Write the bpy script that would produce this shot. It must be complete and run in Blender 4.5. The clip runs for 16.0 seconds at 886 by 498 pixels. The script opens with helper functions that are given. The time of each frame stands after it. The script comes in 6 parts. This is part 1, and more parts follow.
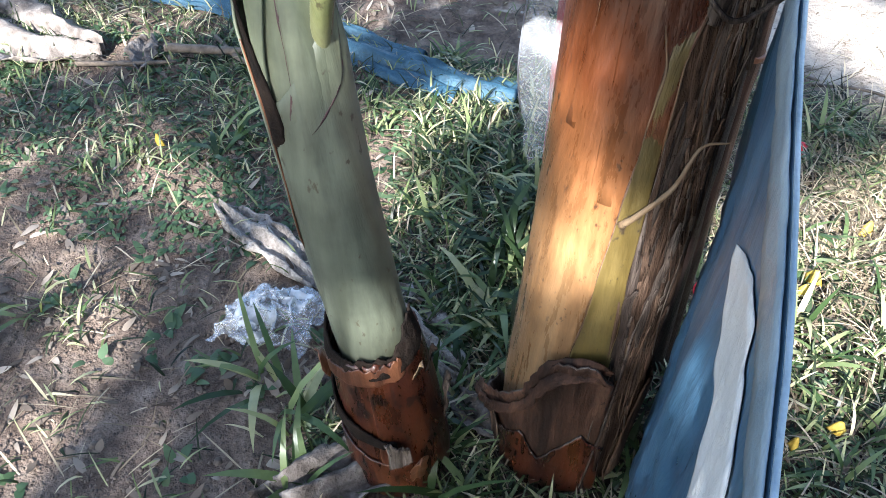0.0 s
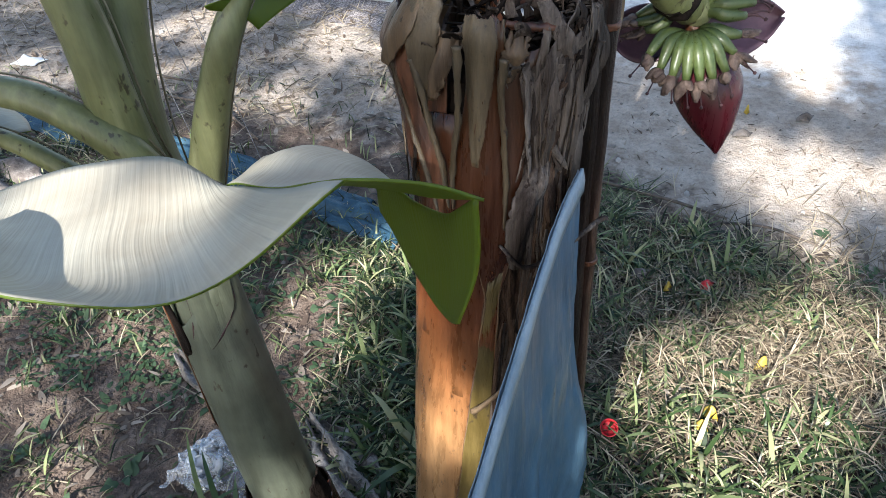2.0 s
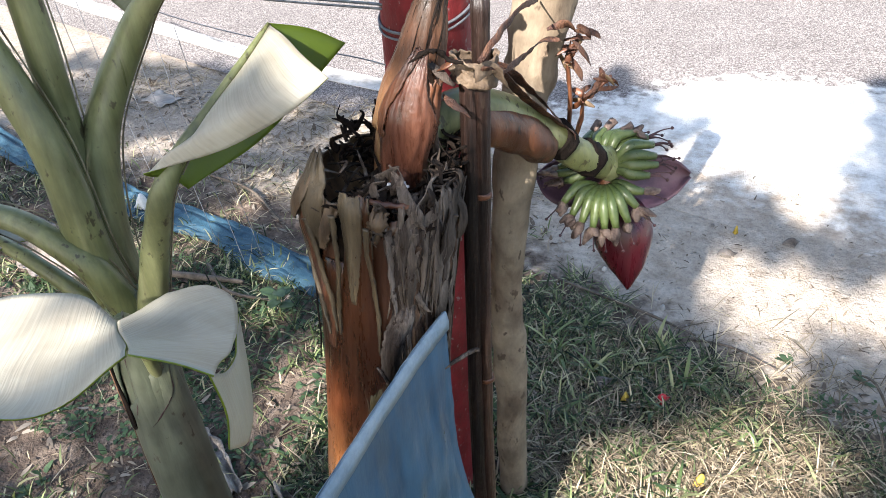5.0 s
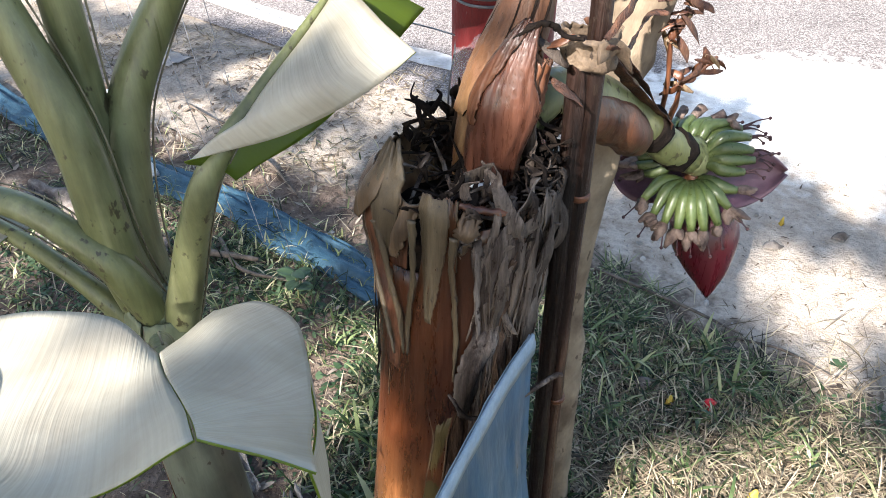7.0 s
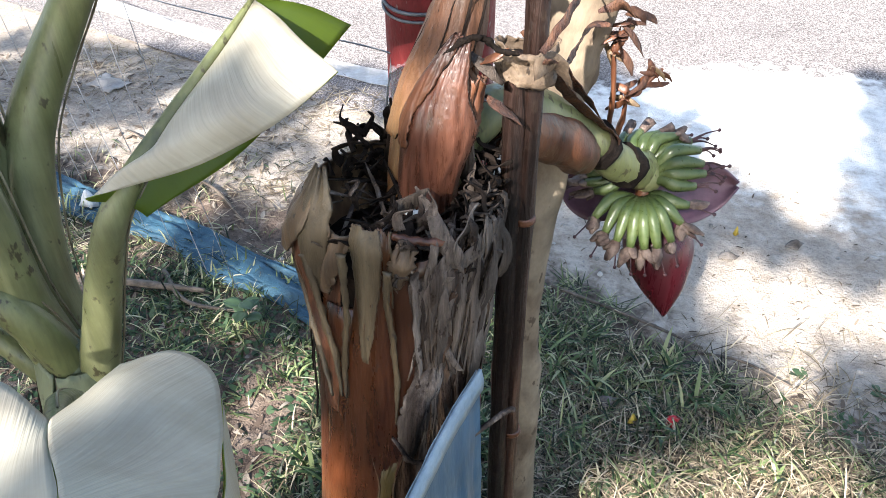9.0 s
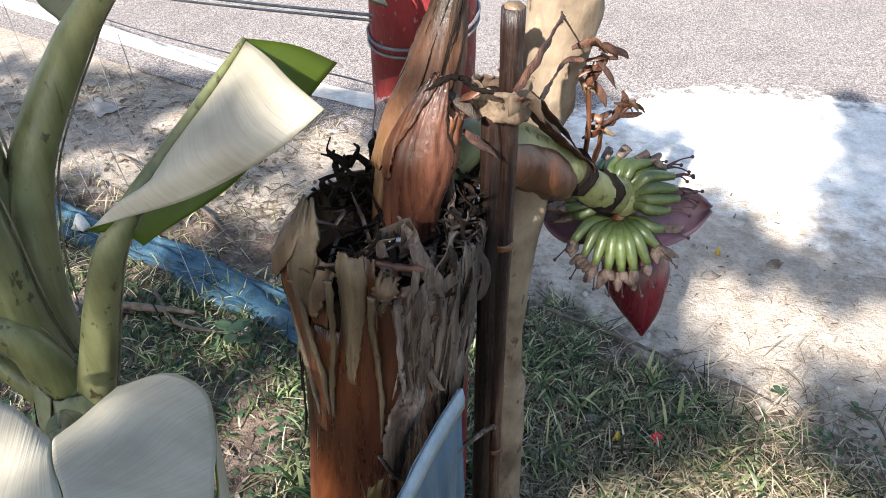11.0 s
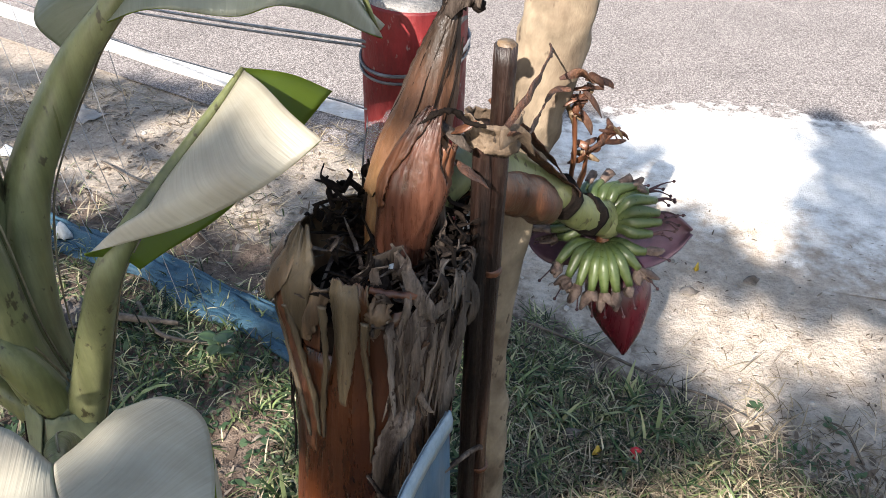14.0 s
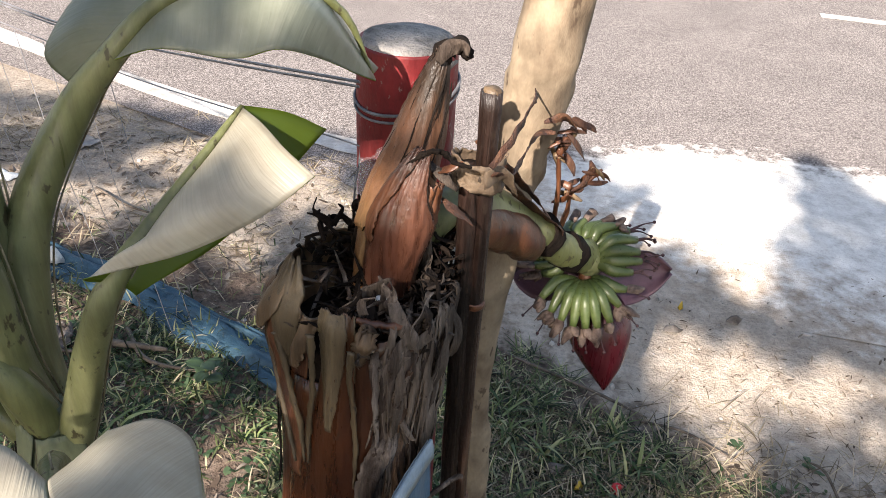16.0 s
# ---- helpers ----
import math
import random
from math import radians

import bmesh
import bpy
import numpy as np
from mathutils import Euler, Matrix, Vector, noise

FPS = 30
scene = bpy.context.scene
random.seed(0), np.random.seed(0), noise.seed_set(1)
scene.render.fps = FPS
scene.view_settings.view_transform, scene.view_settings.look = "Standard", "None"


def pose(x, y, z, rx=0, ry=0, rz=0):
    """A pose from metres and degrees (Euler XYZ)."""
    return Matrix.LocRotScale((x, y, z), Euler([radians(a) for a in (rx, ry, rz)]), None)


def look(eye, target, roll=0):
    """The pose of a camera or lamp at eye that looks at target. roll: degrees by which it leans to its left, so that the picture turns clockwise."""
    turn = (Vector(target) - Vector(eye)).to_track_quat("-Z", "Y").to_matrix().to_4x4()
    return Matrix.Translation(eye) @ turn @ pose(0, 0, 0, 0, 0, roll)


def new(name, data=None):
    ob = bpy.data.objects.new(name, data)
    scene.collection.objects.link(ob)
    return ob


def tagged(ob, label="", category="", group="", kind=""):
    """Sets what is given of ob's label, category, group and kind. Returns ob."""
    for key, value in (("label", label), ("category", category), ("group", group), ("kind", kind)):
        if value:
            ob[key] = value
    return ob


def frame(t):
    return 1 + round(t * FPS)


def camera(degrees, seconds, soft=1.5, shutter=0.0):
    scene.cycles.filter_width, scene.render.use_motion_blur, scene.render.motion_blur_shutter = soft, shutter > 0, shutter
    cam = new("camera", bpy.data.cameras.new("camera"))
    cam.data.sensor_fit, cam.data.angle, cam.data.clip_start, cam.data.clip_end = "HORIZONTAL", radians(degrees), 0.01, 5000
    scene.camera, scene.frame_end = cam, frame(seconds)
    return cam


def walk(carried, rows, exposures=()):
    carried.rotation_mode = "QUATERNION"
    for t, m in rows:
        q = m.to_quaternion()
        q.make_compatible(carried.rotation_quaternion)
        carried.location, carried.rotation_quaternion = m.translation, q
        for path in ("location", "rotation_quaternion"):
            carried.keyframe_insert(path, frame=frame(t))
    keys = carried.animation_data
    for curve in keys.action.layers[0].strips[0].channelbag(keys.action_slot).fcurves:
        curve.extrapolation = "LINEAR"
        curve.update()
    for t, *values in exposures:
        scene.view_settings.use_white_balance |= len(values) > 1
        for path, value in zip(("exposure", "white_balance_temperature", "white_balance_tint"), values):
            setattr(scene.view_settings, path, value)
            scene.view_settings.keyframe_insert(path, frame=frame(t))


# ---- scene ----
cam = camera(61.0, 16.0, soft=0.7)
PATH = [
    (0, (0.389, 0.292, 1.193), (0.1, 1.58, -0.31), -2.0),
    (0.5, (0.418, 0.294, 1.231), (0.202, 1.619, -0.252), -0.1),
    (1, (0.422, 0.292, 1.269), (0.199, 1.655, -0.178), -1.8),
    (1.5, (0.485, 0.292, 1.349), (0.21, 1.701, -0.044), -4.0),
    (2, (0.563, 0.299, 1.416), (0.237, 1.743, 0.07), -3.7),
    (2.5, (0.617, 0.31, 1.457), (0.205, 1.773, 0.157), -4.8),
    (3, (0.675, 0.316, 1.502), (0.24, 1.759, 0.187), -5.1),
    (3.5, (0.724, 0.303, 1.542), (0.267, 1.794, 0.29), -4.2),
    (3.7, (0.738, 0.305, 1.563), (0.276, 1.826, 0.348), -4.3),
    (5.8, (0.829, 0.246, 1.592), (0.299, 1.759, 0.396), -1.8),
    (6, (0.787, 0.268, 1.583), (0.309, 1.803, 0.393), -1.1),
    (6.5, (0.698, 0.321, 1.576), (0.252, 1.843, 0.357), -1.1),
    (7, (0.66, 0.381, 1.536), (0.18, 1.848, 0.265), -0.4),
    (7.5, (0.652, 0.399, 1.504), (0.184, 1.853, 0.214), 0.5),
    (8, (0.644, 0.423, 1.505), (0.195, 1.932, 0.272), 1.0),
    (8.5, (0.643, 0.439, 1.495), (0.226, 1.92, 0.218), -0.2),
    (9, (0.669, 0.441, 1.51), (0.278, 1.964, 0.274), -0.2),
    (9.5, (0.687, 0.433, 1.515), (0.301, 1.984, 0.313), -0.5),
    (9.7, (0.685, 0.433, 1.521), (0.302, 1.985, 0.321), -0.3),
    (11.8, (0.686, 0.398, 1.553), (0.316, 1.958, 0.359), 0.2),
    (12, (0.684, 0.394, 1.559), (0.31, 1.947, 0.354), 0.7),
    (12.5, (0.689, 0.386, 1.576), (0.368, 1.968, 0.394), 1.2),
    (13, (0.688, 0.388, 1.577), (0.378, 1.965, 0.386), 1.2),
    (13.5, (0.681, 0.396, 1.573), (0.347, 1.977, 0.394), 1.0),
    (14, (0.675, 0.408, 1.571), (0.349, 1.989, 0.39), 1.8),
    (14.5, (0.677, 0.411, 1.577), (0.366, 2.004, 0.408), 2.3),
    (15, (0.68, 0.408, 1.58), (0.35, 2.007, 0.426), 2.3),
    (15.5, (0.684, 0.394, 1.589), (0.359, 2.015, 0.465), 2.9),
    (16, (0.686, 0.381, 1.593), (0.371, 2.016, 0.485), 3.6),
]
walk(cam, [(t, look(eye, target, roll)) for t, eye, target, roll in PATH], exposures=[(0, 2.87, 5900, 10), (1.5, 2.42, 6050, 10), (2.1, 2.12, 6120, 10), (3, 2.39, 6210, 11), (6, 2.37, 6360, 11), (9, 2.57, 6260, 10), (12, 2.08, 6510, 11), (14, 2.05, 6560, 11), (16, 1.93, 6960, 14)])


# ---- world, sun ----
SUN_TO = Vector((-0.16, -0.80, 0.60)).normalized()
world = bpy.data.worlds.new("sky")
scene.world = world
world.use_nodes = True
wn = world.node_tree.nodes
sky = wn.new("ShaderNodeTexSky")
sky.sky_type = "NISHITA"
sky.sun_disc = False
sky.sun_elevation = math.asin(SUN_TO.z)
sky.sun_rotation = math.atan2(SUN_TO.x, SUN_TO.y)
sky.air_density, sky.dust_density = 1.2, 1.5
wn["Background"].inputs["Strength"].default_value = 0.085
world.node_tree.links.new(sky.outputs[0], wn["Background"].inputs["Color"])
sun = new("sun", bpy.data.lights.new("sun", "SUN"))
sun.data.energy, sun.data.angle, sun.data.color = 5.0, radians(0.6), (1.0, 0.95, 0.88)
sun.matrix_world = look(SUN_TO * 20, (0, 0, 0))


# ---- materials ----
def mat(name, rough=0.6, spec=0.4):
    m = bpy.data.materials.new(name)
    m.use_nodes = True
    b = m.node_tree.nodes["Principled BSDF"]
    b.inputs["Roughness"].default_value = rough
    b.inputs["Specular IOR Level"].default_value = spec
    return m, m.node_tree, b


def nd(nt, kind, **kw):
    n = nt.nodes.new(kind)
    for k, v in kw.items():
        n.inputs[k].default_value = v
    return n


def coords(nt, scale=(1, 1, 1)):
    tc, mp = nt.nodes.new("ShaderNodeTexCoord"), nt.nodes.new("ShaderNodeMapping")
    mp.inputs["Scale"].default_value = scale
    nt.links.new(tc.outputs["Object"], mp.inputs[0])
    return mp.outputs[0]


def noise_tex(nt, vec, scale, detail=5.0, rough=0.6, dist=0.0):
    n = nd(nt, "ShaderNodeTexNoise", Scale=scale, Detail=detail, Roughness=rough, Distortion=dist)
    nt.links.new(vec, n.inputs["Vector"])
    return n.outputs["Fac"]


def ramp(nt, fac, stops):
    r = nt.nodes.new("ShaderNodeValToRGB")
    e = r.color_ramp.elements
    e.remove(e[1])
    for k, (p, c) in enumerate(stops):
        el = e[0] if k == 0 else e.new(p)
        el.position, el.color = p, (*c, 1) if len(c) == 3 else c
    nt.links.new(fac, r.inputs[0])
    return r.outputs[0]


def grey(v):
    return (v, v, v)


def mixc(nt, fac, a, b, mode="MIX"):
    m = nt.nodes.new("ShaderNodeMix")
    m.data_type, m.blend_type = "RGBA", mode
    for sock, val in ((m.inputs[0], fac), (m.inputs[6], a), (m.inputs[7], b)):
        if isinstance(val, (int, float)):
            sock.default_value = val
        elif isinstance(val, tuple):
            sock.default_value = (*val, 1)
        else:
            nt.links.new(val, sock)
    return m.outputs[2]


def bump(nt, b, height, strength=0.5, dist=0.01):
    n = nd(nt, "ShaderNodeBump", Strength=strength, Distance=dist)
    nt.links.new(height, n.inputs["Height"])
    nt.links.new(n.outputs[0], b.inputs["Normal"])
    return n


def mathn(nt, op, a, b2=0.0):
    n = nt.nodes.new("ShaderNodeMath")
    n.operation = op
    for i, v in enumerate((a, b2)):
        if isinstance(v, (int, float)):
            n.inputs[i].default_value = v
        else:
            nt.links.new(v, n.inputs[i])
    return n.outputs[0]


def island_or_object(nt, island=True):
    n = nt.nodes.new("ShaderNodeNewGeometry" if island else "ShaderNodeObjectInfo")
    return n.outputs["Random Per Island" if island else "Random"]


def translucent(nt, b, colour, share):
    """Leaf: part of the light passes through."""
    t, mx = nt.nodes.new("ShaderNodeBsdfTranslucent"), nd(nt, "ShaderNodeMixShader", Fac=share)
    if isinstance(colour, tuple):
        t.inputs["Color"].default_value = (*colour, 1)
    else:
        nt.links.new(colour, t.inputs["Color"])
    nt.links.new(b.outputs[0], mx.inputs[1])
    nt.links.new(t.outputs[0], mx.inputs[2])
    nt.links.new(mx.outputs[0], nt.nodes["Material Output"].inputs["Surface"])


def mottled(name, c1, c2, scale=20, rough=0.7, stretch=(1, 1, 1), fine=120, bumps=0.3, dist=0.004, spec=0.3, c3=None, trans=None):
    """Two-tone surface with a coarse stain and a fine grain."""
    m, nt, b = mat(name, rough, spec)
    v = coords(nt, stretch)
    big, small = noise_tex(nt, v, scale), noise_tex(nt, v, fine, 4)
    stops = [(0.32, c1), (0.68, c2)] if c3 is None else [(0.28, c1), (0.5, c2), (0.74, c3)]
    col = ramp(nt, big, stops)
    col = mixc(nt, 0.55, col, ramp(nt, small, [(0.3, grey(0.55)), (0.7, grey(1.0))]), "MULTIPLY")
    nt.links.new(col, b.inputs["Base Color"])
    rr = ramp(nt, small, [(0.3, grey(max(0.05, rough - 0.12))), (0.7, grey(min(1, rough + 0.12)))])
    nt.links.new(rr, b.inputs["Roughness"])
    bump(nt, b, mathn(nt, "ADD", big, small), bumps, dist)
    if trans:
        translucent(nt, b, trans[0], trans[1])
    return m


def streaked(name, cols, rough=0.45, along=0.06, scale=16, spot=(0.02, 0.012, 0.008), spots=0.62, stain=0.5, spec=0.45, relief_=0.4, fine=90, rise=None, thin_=0.65):
    """Plant tissue or weathered wood: long streaks, stains at two scales and scattered dark flecks."""
    m, nt, b = mat(name, rough, spec)
    v, vs = coords(nt), coords(nt, (1, 1, along))
    big, streak, thin = noise_tex(nt, v, 9, 5, 0.6), noise_tex(nt, vs, scale, 6, 0.65, 0.3), noise_tex(nt, vs, scale * 5, 4, 0.7)
    col = ramp(nt, streak, [(0.30 + 0.4 * i / (len(cols) - 1), c) for i, c in enumerate(cols)])
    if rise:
        # tint by height, tissue colour and any painted shade: (height, tint) rows, heights up to 1.4 m
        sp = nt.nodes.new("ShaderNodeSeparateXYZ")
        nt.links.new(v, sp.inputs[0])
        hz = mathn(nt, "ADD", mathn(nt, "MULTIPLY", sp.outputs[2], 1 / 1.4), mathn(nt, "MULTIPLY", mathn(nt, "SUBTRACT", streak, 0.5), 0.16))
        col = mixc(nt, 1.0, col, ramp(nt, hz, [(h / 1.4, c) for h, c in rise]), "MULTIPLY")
    col = mixc(nt, thin_, col, ramp(nt, thin, [(0.30, grey(0.40)), (0.62, grey(1.0))]), "MULTIPLY")
    col = mixc(nt, stain, col, ramp(nt, big, [(0.34, grey(0.42)), (0.6, grey(1.05))]), "MULTIPLY")
    fl = noise_tex(nt, coords(nt, (1, 1, 0.55)), fine, 3, 0.6)
    fleck = ramp(nt, mathn(nt, "ADD", mathn(nt, "MULTIPLY", fl, 0.75), mathn(nt, "MULTIPLY", big, 0.25)), [(spots, grey(0.0)), (spots + 0.045, grey(1.0))])
    col = mixc(nt, mathn(nt, "MULTIPLY", fleck, 0.85), col, spot)
    nt.links.new(col, b.inputs["Base Color"])
    nt.links.new(ramp(nt, thin, [(0.3, grey(max(0.05, rough - 0.14))), (0.7, grey(min(1.0, rough + 0.2)))]), b.inputs["Roughness"])
    bump(nt, b, mathn(nt, "ADD", mathn(nt, "ADD", streak, thin), mathn(nt, "MULTIPLY", fl, 0.5)), relief_, 0.004)
    return m


def ground_material(name, road):
    """Soil, pale roadside dust and asphalt; where each begins follows the plan, broken up by noise."""
    m, nt, b = mat(name, 0.95, 0.15)
    v = coords(nt)
    sep = nt.nodes.new("ShaderNodeSeparateXYZ")
    nt.links.new(v, sep.inputs[0])
    x, y = sep.outputs[0], sep.outputs[1]
    n1, n2, n3, n4 = noise_tex(nt, v, 2.2), noise_tex(nt, v, 14, 6), noise_tex(nt, v, 70, 5, 0.7), noise_tex(nt, v, 260, 3, 0.6)
    wob = mathn(nt, "MULTIPLY", mathn(nt, "SUBTRACT", n2, 0.5), 0.9)
    sand = ramp(nt, n2, [(0.3, (0.25, 0.20, 0.155)), (0.7, (0.41, 0.355, 0.295))])
    sand = mixc(nt, 0.6, sand, ramp(nt, n3, [(0.32, grey(0.5)), (0.55, grey(1.0))]), "MULTIPLY")
    sand = mixc(nt, 0.5, sand, ramp(nt, n4, [(0.25, grey(0.7)), (0.5, grey(1.0))]), "MULTIPLY")
    chalk = ramp(nt, n2, [(0.3, (0.40, 0.385, 0.36)), (0.7, (0.60, 0.585, 0.555))])
    chalk = mixc(nt, 0.5, chalk, ramp(nt, n3, [(0.32, grey(0.62)), (0.52, grey(1.0))]), "MULTIPLY")
    near_road = mathn(nt, "ADD", mathn(nt, "SUBTRACT", y, mathn(nt, "ADD", mathn(nt, "MULTIPLY", x, -0.35), 3.2)), mathn(nt, "MULTIPLY", wob, 1.2))
    sand = mixc(nt, ramp(nt, near_road, [(0.0, grey(0.0)), (0.5, grey(1.0))]), sand, chalk)
    if road:
        vor = nd(nt, "ShaderNodeTexVoronoi", Scale=150.0)
        nt.links.new(v, vor.inputs["Vector"])
        stone = ramp(nt, vor.outputs["Color"], [(0.15, (0.105, 0.09, 0.084)), (0.8, (0.33, 0.295, 0.28))])
        tar = mixc(nt, 0.75, stone, ramp(nt, vor.outputs["Distance"], [(0.15, grey(1.0)), (0.62, grey(0.34))]), "MULTIPLY")
        tar = mixc(nt, 0.5, tar, ramp(nt, n1, [(0.35, grey(0.75)), (0.65, grey(1.1))]), "MULTIPLY")
        # dust lies over the near edge of the road, more so towards +x
        edge = mathn(nt, "SUBTRACT", mathn(nt, "MINIMUM", mathn(nt, "ADD", mathn(nt, "MULTIPLY", x, 0.62), 3.32), 4.02), y)
        fac = ramp(nt, mathn(nt, "ADD", edge, mathn(nt, "MULTIPLY", wob, 0.7)), [(0.0, grey(0.0)), (0.14, grey(1.0))])
        col = mixc(nt, fac, tar, sand)
        relief = mathn(nt, "ADD", mathn(nt, "MULTIPLY", vor.outputs["Distance"], -0.8), n3)
        bump(nt, b, relief, 0.5, 0.006)
    else:
        soil = ramp(nt, n2, [(0.3, (0.055, 0.038, 0.029)), (0.52, (0.13, 0.095, 0.073)), (0.75, (0.235, 0.187, 0.148))])
        soil = mixc(nt, 0.6, soil, ramp(nt, n3, [(0.34, grey(0.22)), (0.56, grey(1.0))]), "MULTIPLY")
        # soil darkened round (0.95, 1.2): shade between grass blades put into the colour
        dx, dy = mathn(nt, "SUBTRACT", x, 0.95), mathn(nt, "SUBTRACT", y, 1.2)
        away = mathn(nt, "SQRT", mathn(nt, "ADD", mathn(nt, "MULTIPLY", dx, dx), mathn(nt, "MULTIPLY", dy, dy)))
        grass_shade = ramp(nt, mathn(nt, "ADD", away, wob), [(0.6, grey(0.30)), (0.9, grey(1.0))])
        soil = mixc(nt, 1.0, soil, grass_shade, "MULTIPLY")
        litter = ramp(nt, n3, [(0.35, (0.07, 0.055, 0.045)), (0.6, (0.21, 0.182, 0.152))])
        right = mathn(nt, "ADD", mathn(nt, "SUBTRACT", y, mathn(nt, "MINIMUM", mathn(nt, "MAXIMUM", mathn(nt, "ADD", mathn(nt, "MULTIPLY", x, -0.6), 2.54), mathn(nt, "ADD", mathn(nt, "MULTIPLY", x, -0.35), 2.08)), mathn(nt, "ADD", mathn(nt, "MULTIPLY", x, -0.1), 2.30))), mathn(nt, "MULTIPLY", wob, 0.55))
        fac = ramp(nt, right, [(0.0, grey(0.0)), (0.18, grey(1.0))])
        left = ramp(nt, mathn(nt, "ADD", x, wob), [(0.0, grey(1.0)), (0.5, grey(0.0))])
        dust = mixc(nt, mathn(nt, "MULTIPLY", left, 0.35), sand, litter)
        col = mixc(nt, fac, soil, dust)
        bump(nt, b, mathn(nt, "ADD", mathn(nt, "MULTIPLY", n2, 2.0), mathn(nt, "ADD", n3, mathn(nt, "MULTIPLY", n4, 0.4))), 0.8, 0.012)
    nt.links.new(col, b.inputs["Base Color"])
    return m


def blade_material(name, stops, rough=0.5, share=0.3, island=True):
    m, nt, b = mat(name, rough, 0.2)
    v = coords(nt)
    col = ramp(nt, island_or_object(nt, island), stops)
    col = mixc(nt, 0.4, col, ramp(nt, noise_tex(nt, v, 60), [(0.3, grey(0.6)), (0.7, grey(1.1))]), "MULTIPLY")
    nt.links.new(col, b.inputs["Base Color"])
    translucent(nt, b, mixc(nt, 1.0, col, (1.5, 1.6, 0.6), "MULTIPLY"), share)
    return m


def leaf_material(name, c1, c2, through_col, share, rough):
    """Banana blade: fine parallel veins run across, from midrib to edge."""
    m, nt, b = mat(name, rough, 0.45)
    uv = nt.nodes.new("ShaderNodeUVMap")
    mp = nt.nodes.new("ShaderNodeMapping")
    mp.inputs["Scale"].default_value = (1.0, 60.0, 1.0)
    nt.links.new(uv.outputs[0], mp.inputs[0])
    veins = noise_tex(nt, mp.outputs[0], 1.0, 2, 0.5)
    v = coords(nt)
    patches = noise_tex(nt, v, 14, 5)
    col = ramp(nt, patches, [(0.3, c1), (0.7, c2)])
    col = mixc(nt, 0.35, col, ramp(nt, veins, [(0.35, grey(0.72)), (0.65, grey(1.06))]), "MULTIPLY")
    nt.links.new(col, b.inputs["Base Color"])
    bump(nt, b, mathn(nt, "ADD", veins, mathn(nt, "MULTIPLY", patches, 0.6)), 0.35, 0.003)
    translucent(nt, b, through_col, share)
    return m


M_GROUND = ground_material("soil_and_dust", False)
M_ROAD = ground_material("worn_asphalt", True)
M_LINE = mottled("road_paint", (0.24, 0.225, 0.205), (0.52, 0.50, 0.475), 9, 0.7, fine=60, bumps=0.3)
M_GRASS = blade_material("green_grass", [(0.0, (0.004, 0.006, 0.002)), (0.32, (0.022, 0.034, 0.012)), (0.6, (0.10, 0.125, 0.05)), (0.84, (0.25, 0.255, 0.14)), (1.0, (0.46, 0.39, 0.27))], 0.38, 0.2)
M_BROAD = blade_material("broad_grass", [(0.0, (0.010, 0.020, 0.007)), (0.4, (0.040, 0.068, 0.024)), (0.75, (0.13, 0.165, 0.07)), (1.0, (0.33, 0.31, 0.17))], 0.3, 0.22)
M_WEED = blade_material("ground_weed", [(0.0, (0.025, 0.05, 0.022)), (1.0, (0.075, 0.115, 0.06))], 0.42, 0.25)
M_STRAW = blade_material("dry_grass", [(0.0, (0.05, 0.036, 0.023)), (0.5, (0.165, 0.128, 0.084)), (1.0, (0.38, 0.315, 0.225))], 0.7, 0.1)
M_CLOD = mottled("soil_clod", (0.05, 0.037, 0.028), (0.15, 0.115, 0.088), 60, 0.95, fine=200)
M_PEBBLE = blade_material("pebble", [(0.0, (0.12, 0.105, 0.09)), (1.0, (0.34, 0.315, 0.28))], 0.85, 0.0)
# rise: rust-brown upper sheath, darkened above 0.64 m to paint its shade
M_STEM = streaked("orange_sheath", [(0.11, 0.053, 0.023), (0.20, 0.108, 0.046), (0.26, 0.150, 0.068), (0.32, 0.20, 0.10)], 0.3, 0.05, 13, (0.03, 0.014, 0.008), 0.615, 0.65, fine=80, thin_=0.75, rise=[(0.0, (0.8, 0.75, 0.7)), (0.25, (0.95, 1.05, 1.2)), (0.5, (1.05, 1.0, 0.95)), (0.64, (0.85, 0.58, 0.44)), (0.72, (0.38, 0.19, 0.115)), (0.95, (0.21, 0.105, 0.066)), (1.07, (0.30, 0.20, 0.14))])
M_STEM_DARK = streaked("brown_sheath", [(0.022, 0.008, 0.005), (0.075, 0.026, 0.012), (0.14, 0.052, 0.022), (0.23, 0.105, 0.05)], 0.42, 0.06, 18, spots=0.62, stain=0.7)
M_OLIVE = streaked("olive_sheath", [(0.05, 0.034, 0.009), (0.095, 0.066, 0.016), (0.135, 0.096, 0.026)], 0.45, 0.06, 14, spots=0.6, stain=0.6, fine=60)
M_FIBRE = streaked("dry_fibre", [(0.006, 0.004, 0.003), (0.045, 0.027, 0.018), (0.13, 0.082, 0.056), (0.25, 0.175, 0.13)], 0.9, 0.03, 42, spots=0.6, stain=0.75, spec=0.08, relief_=1.0, thin_=0.9)
M_GREYFIB = streaked("grey_dry_sheath", [(0.012, 0.008, 0.006), (0.055, 0.04, 0.032), (0.14, 0.11, 0.09), (0.28, 0.235, 0.20)], 0.85, 0.06, 36, spots=0.59, stain=0.85, spec=0.12, relief_=0.9, thin_=0.9)
M_PAPER = streaked("papery_grey_strip", [(0.025, 0.018, 0.014), (0.08, 0.061, 0.048), (0.16, 0.128, 0.105), (0.27, 0.225, 0.19)], 0.8, 0.1, 30, spots=0.6, stain=0.8, spec=0.15, relief_=0.9, thin_=0.85)
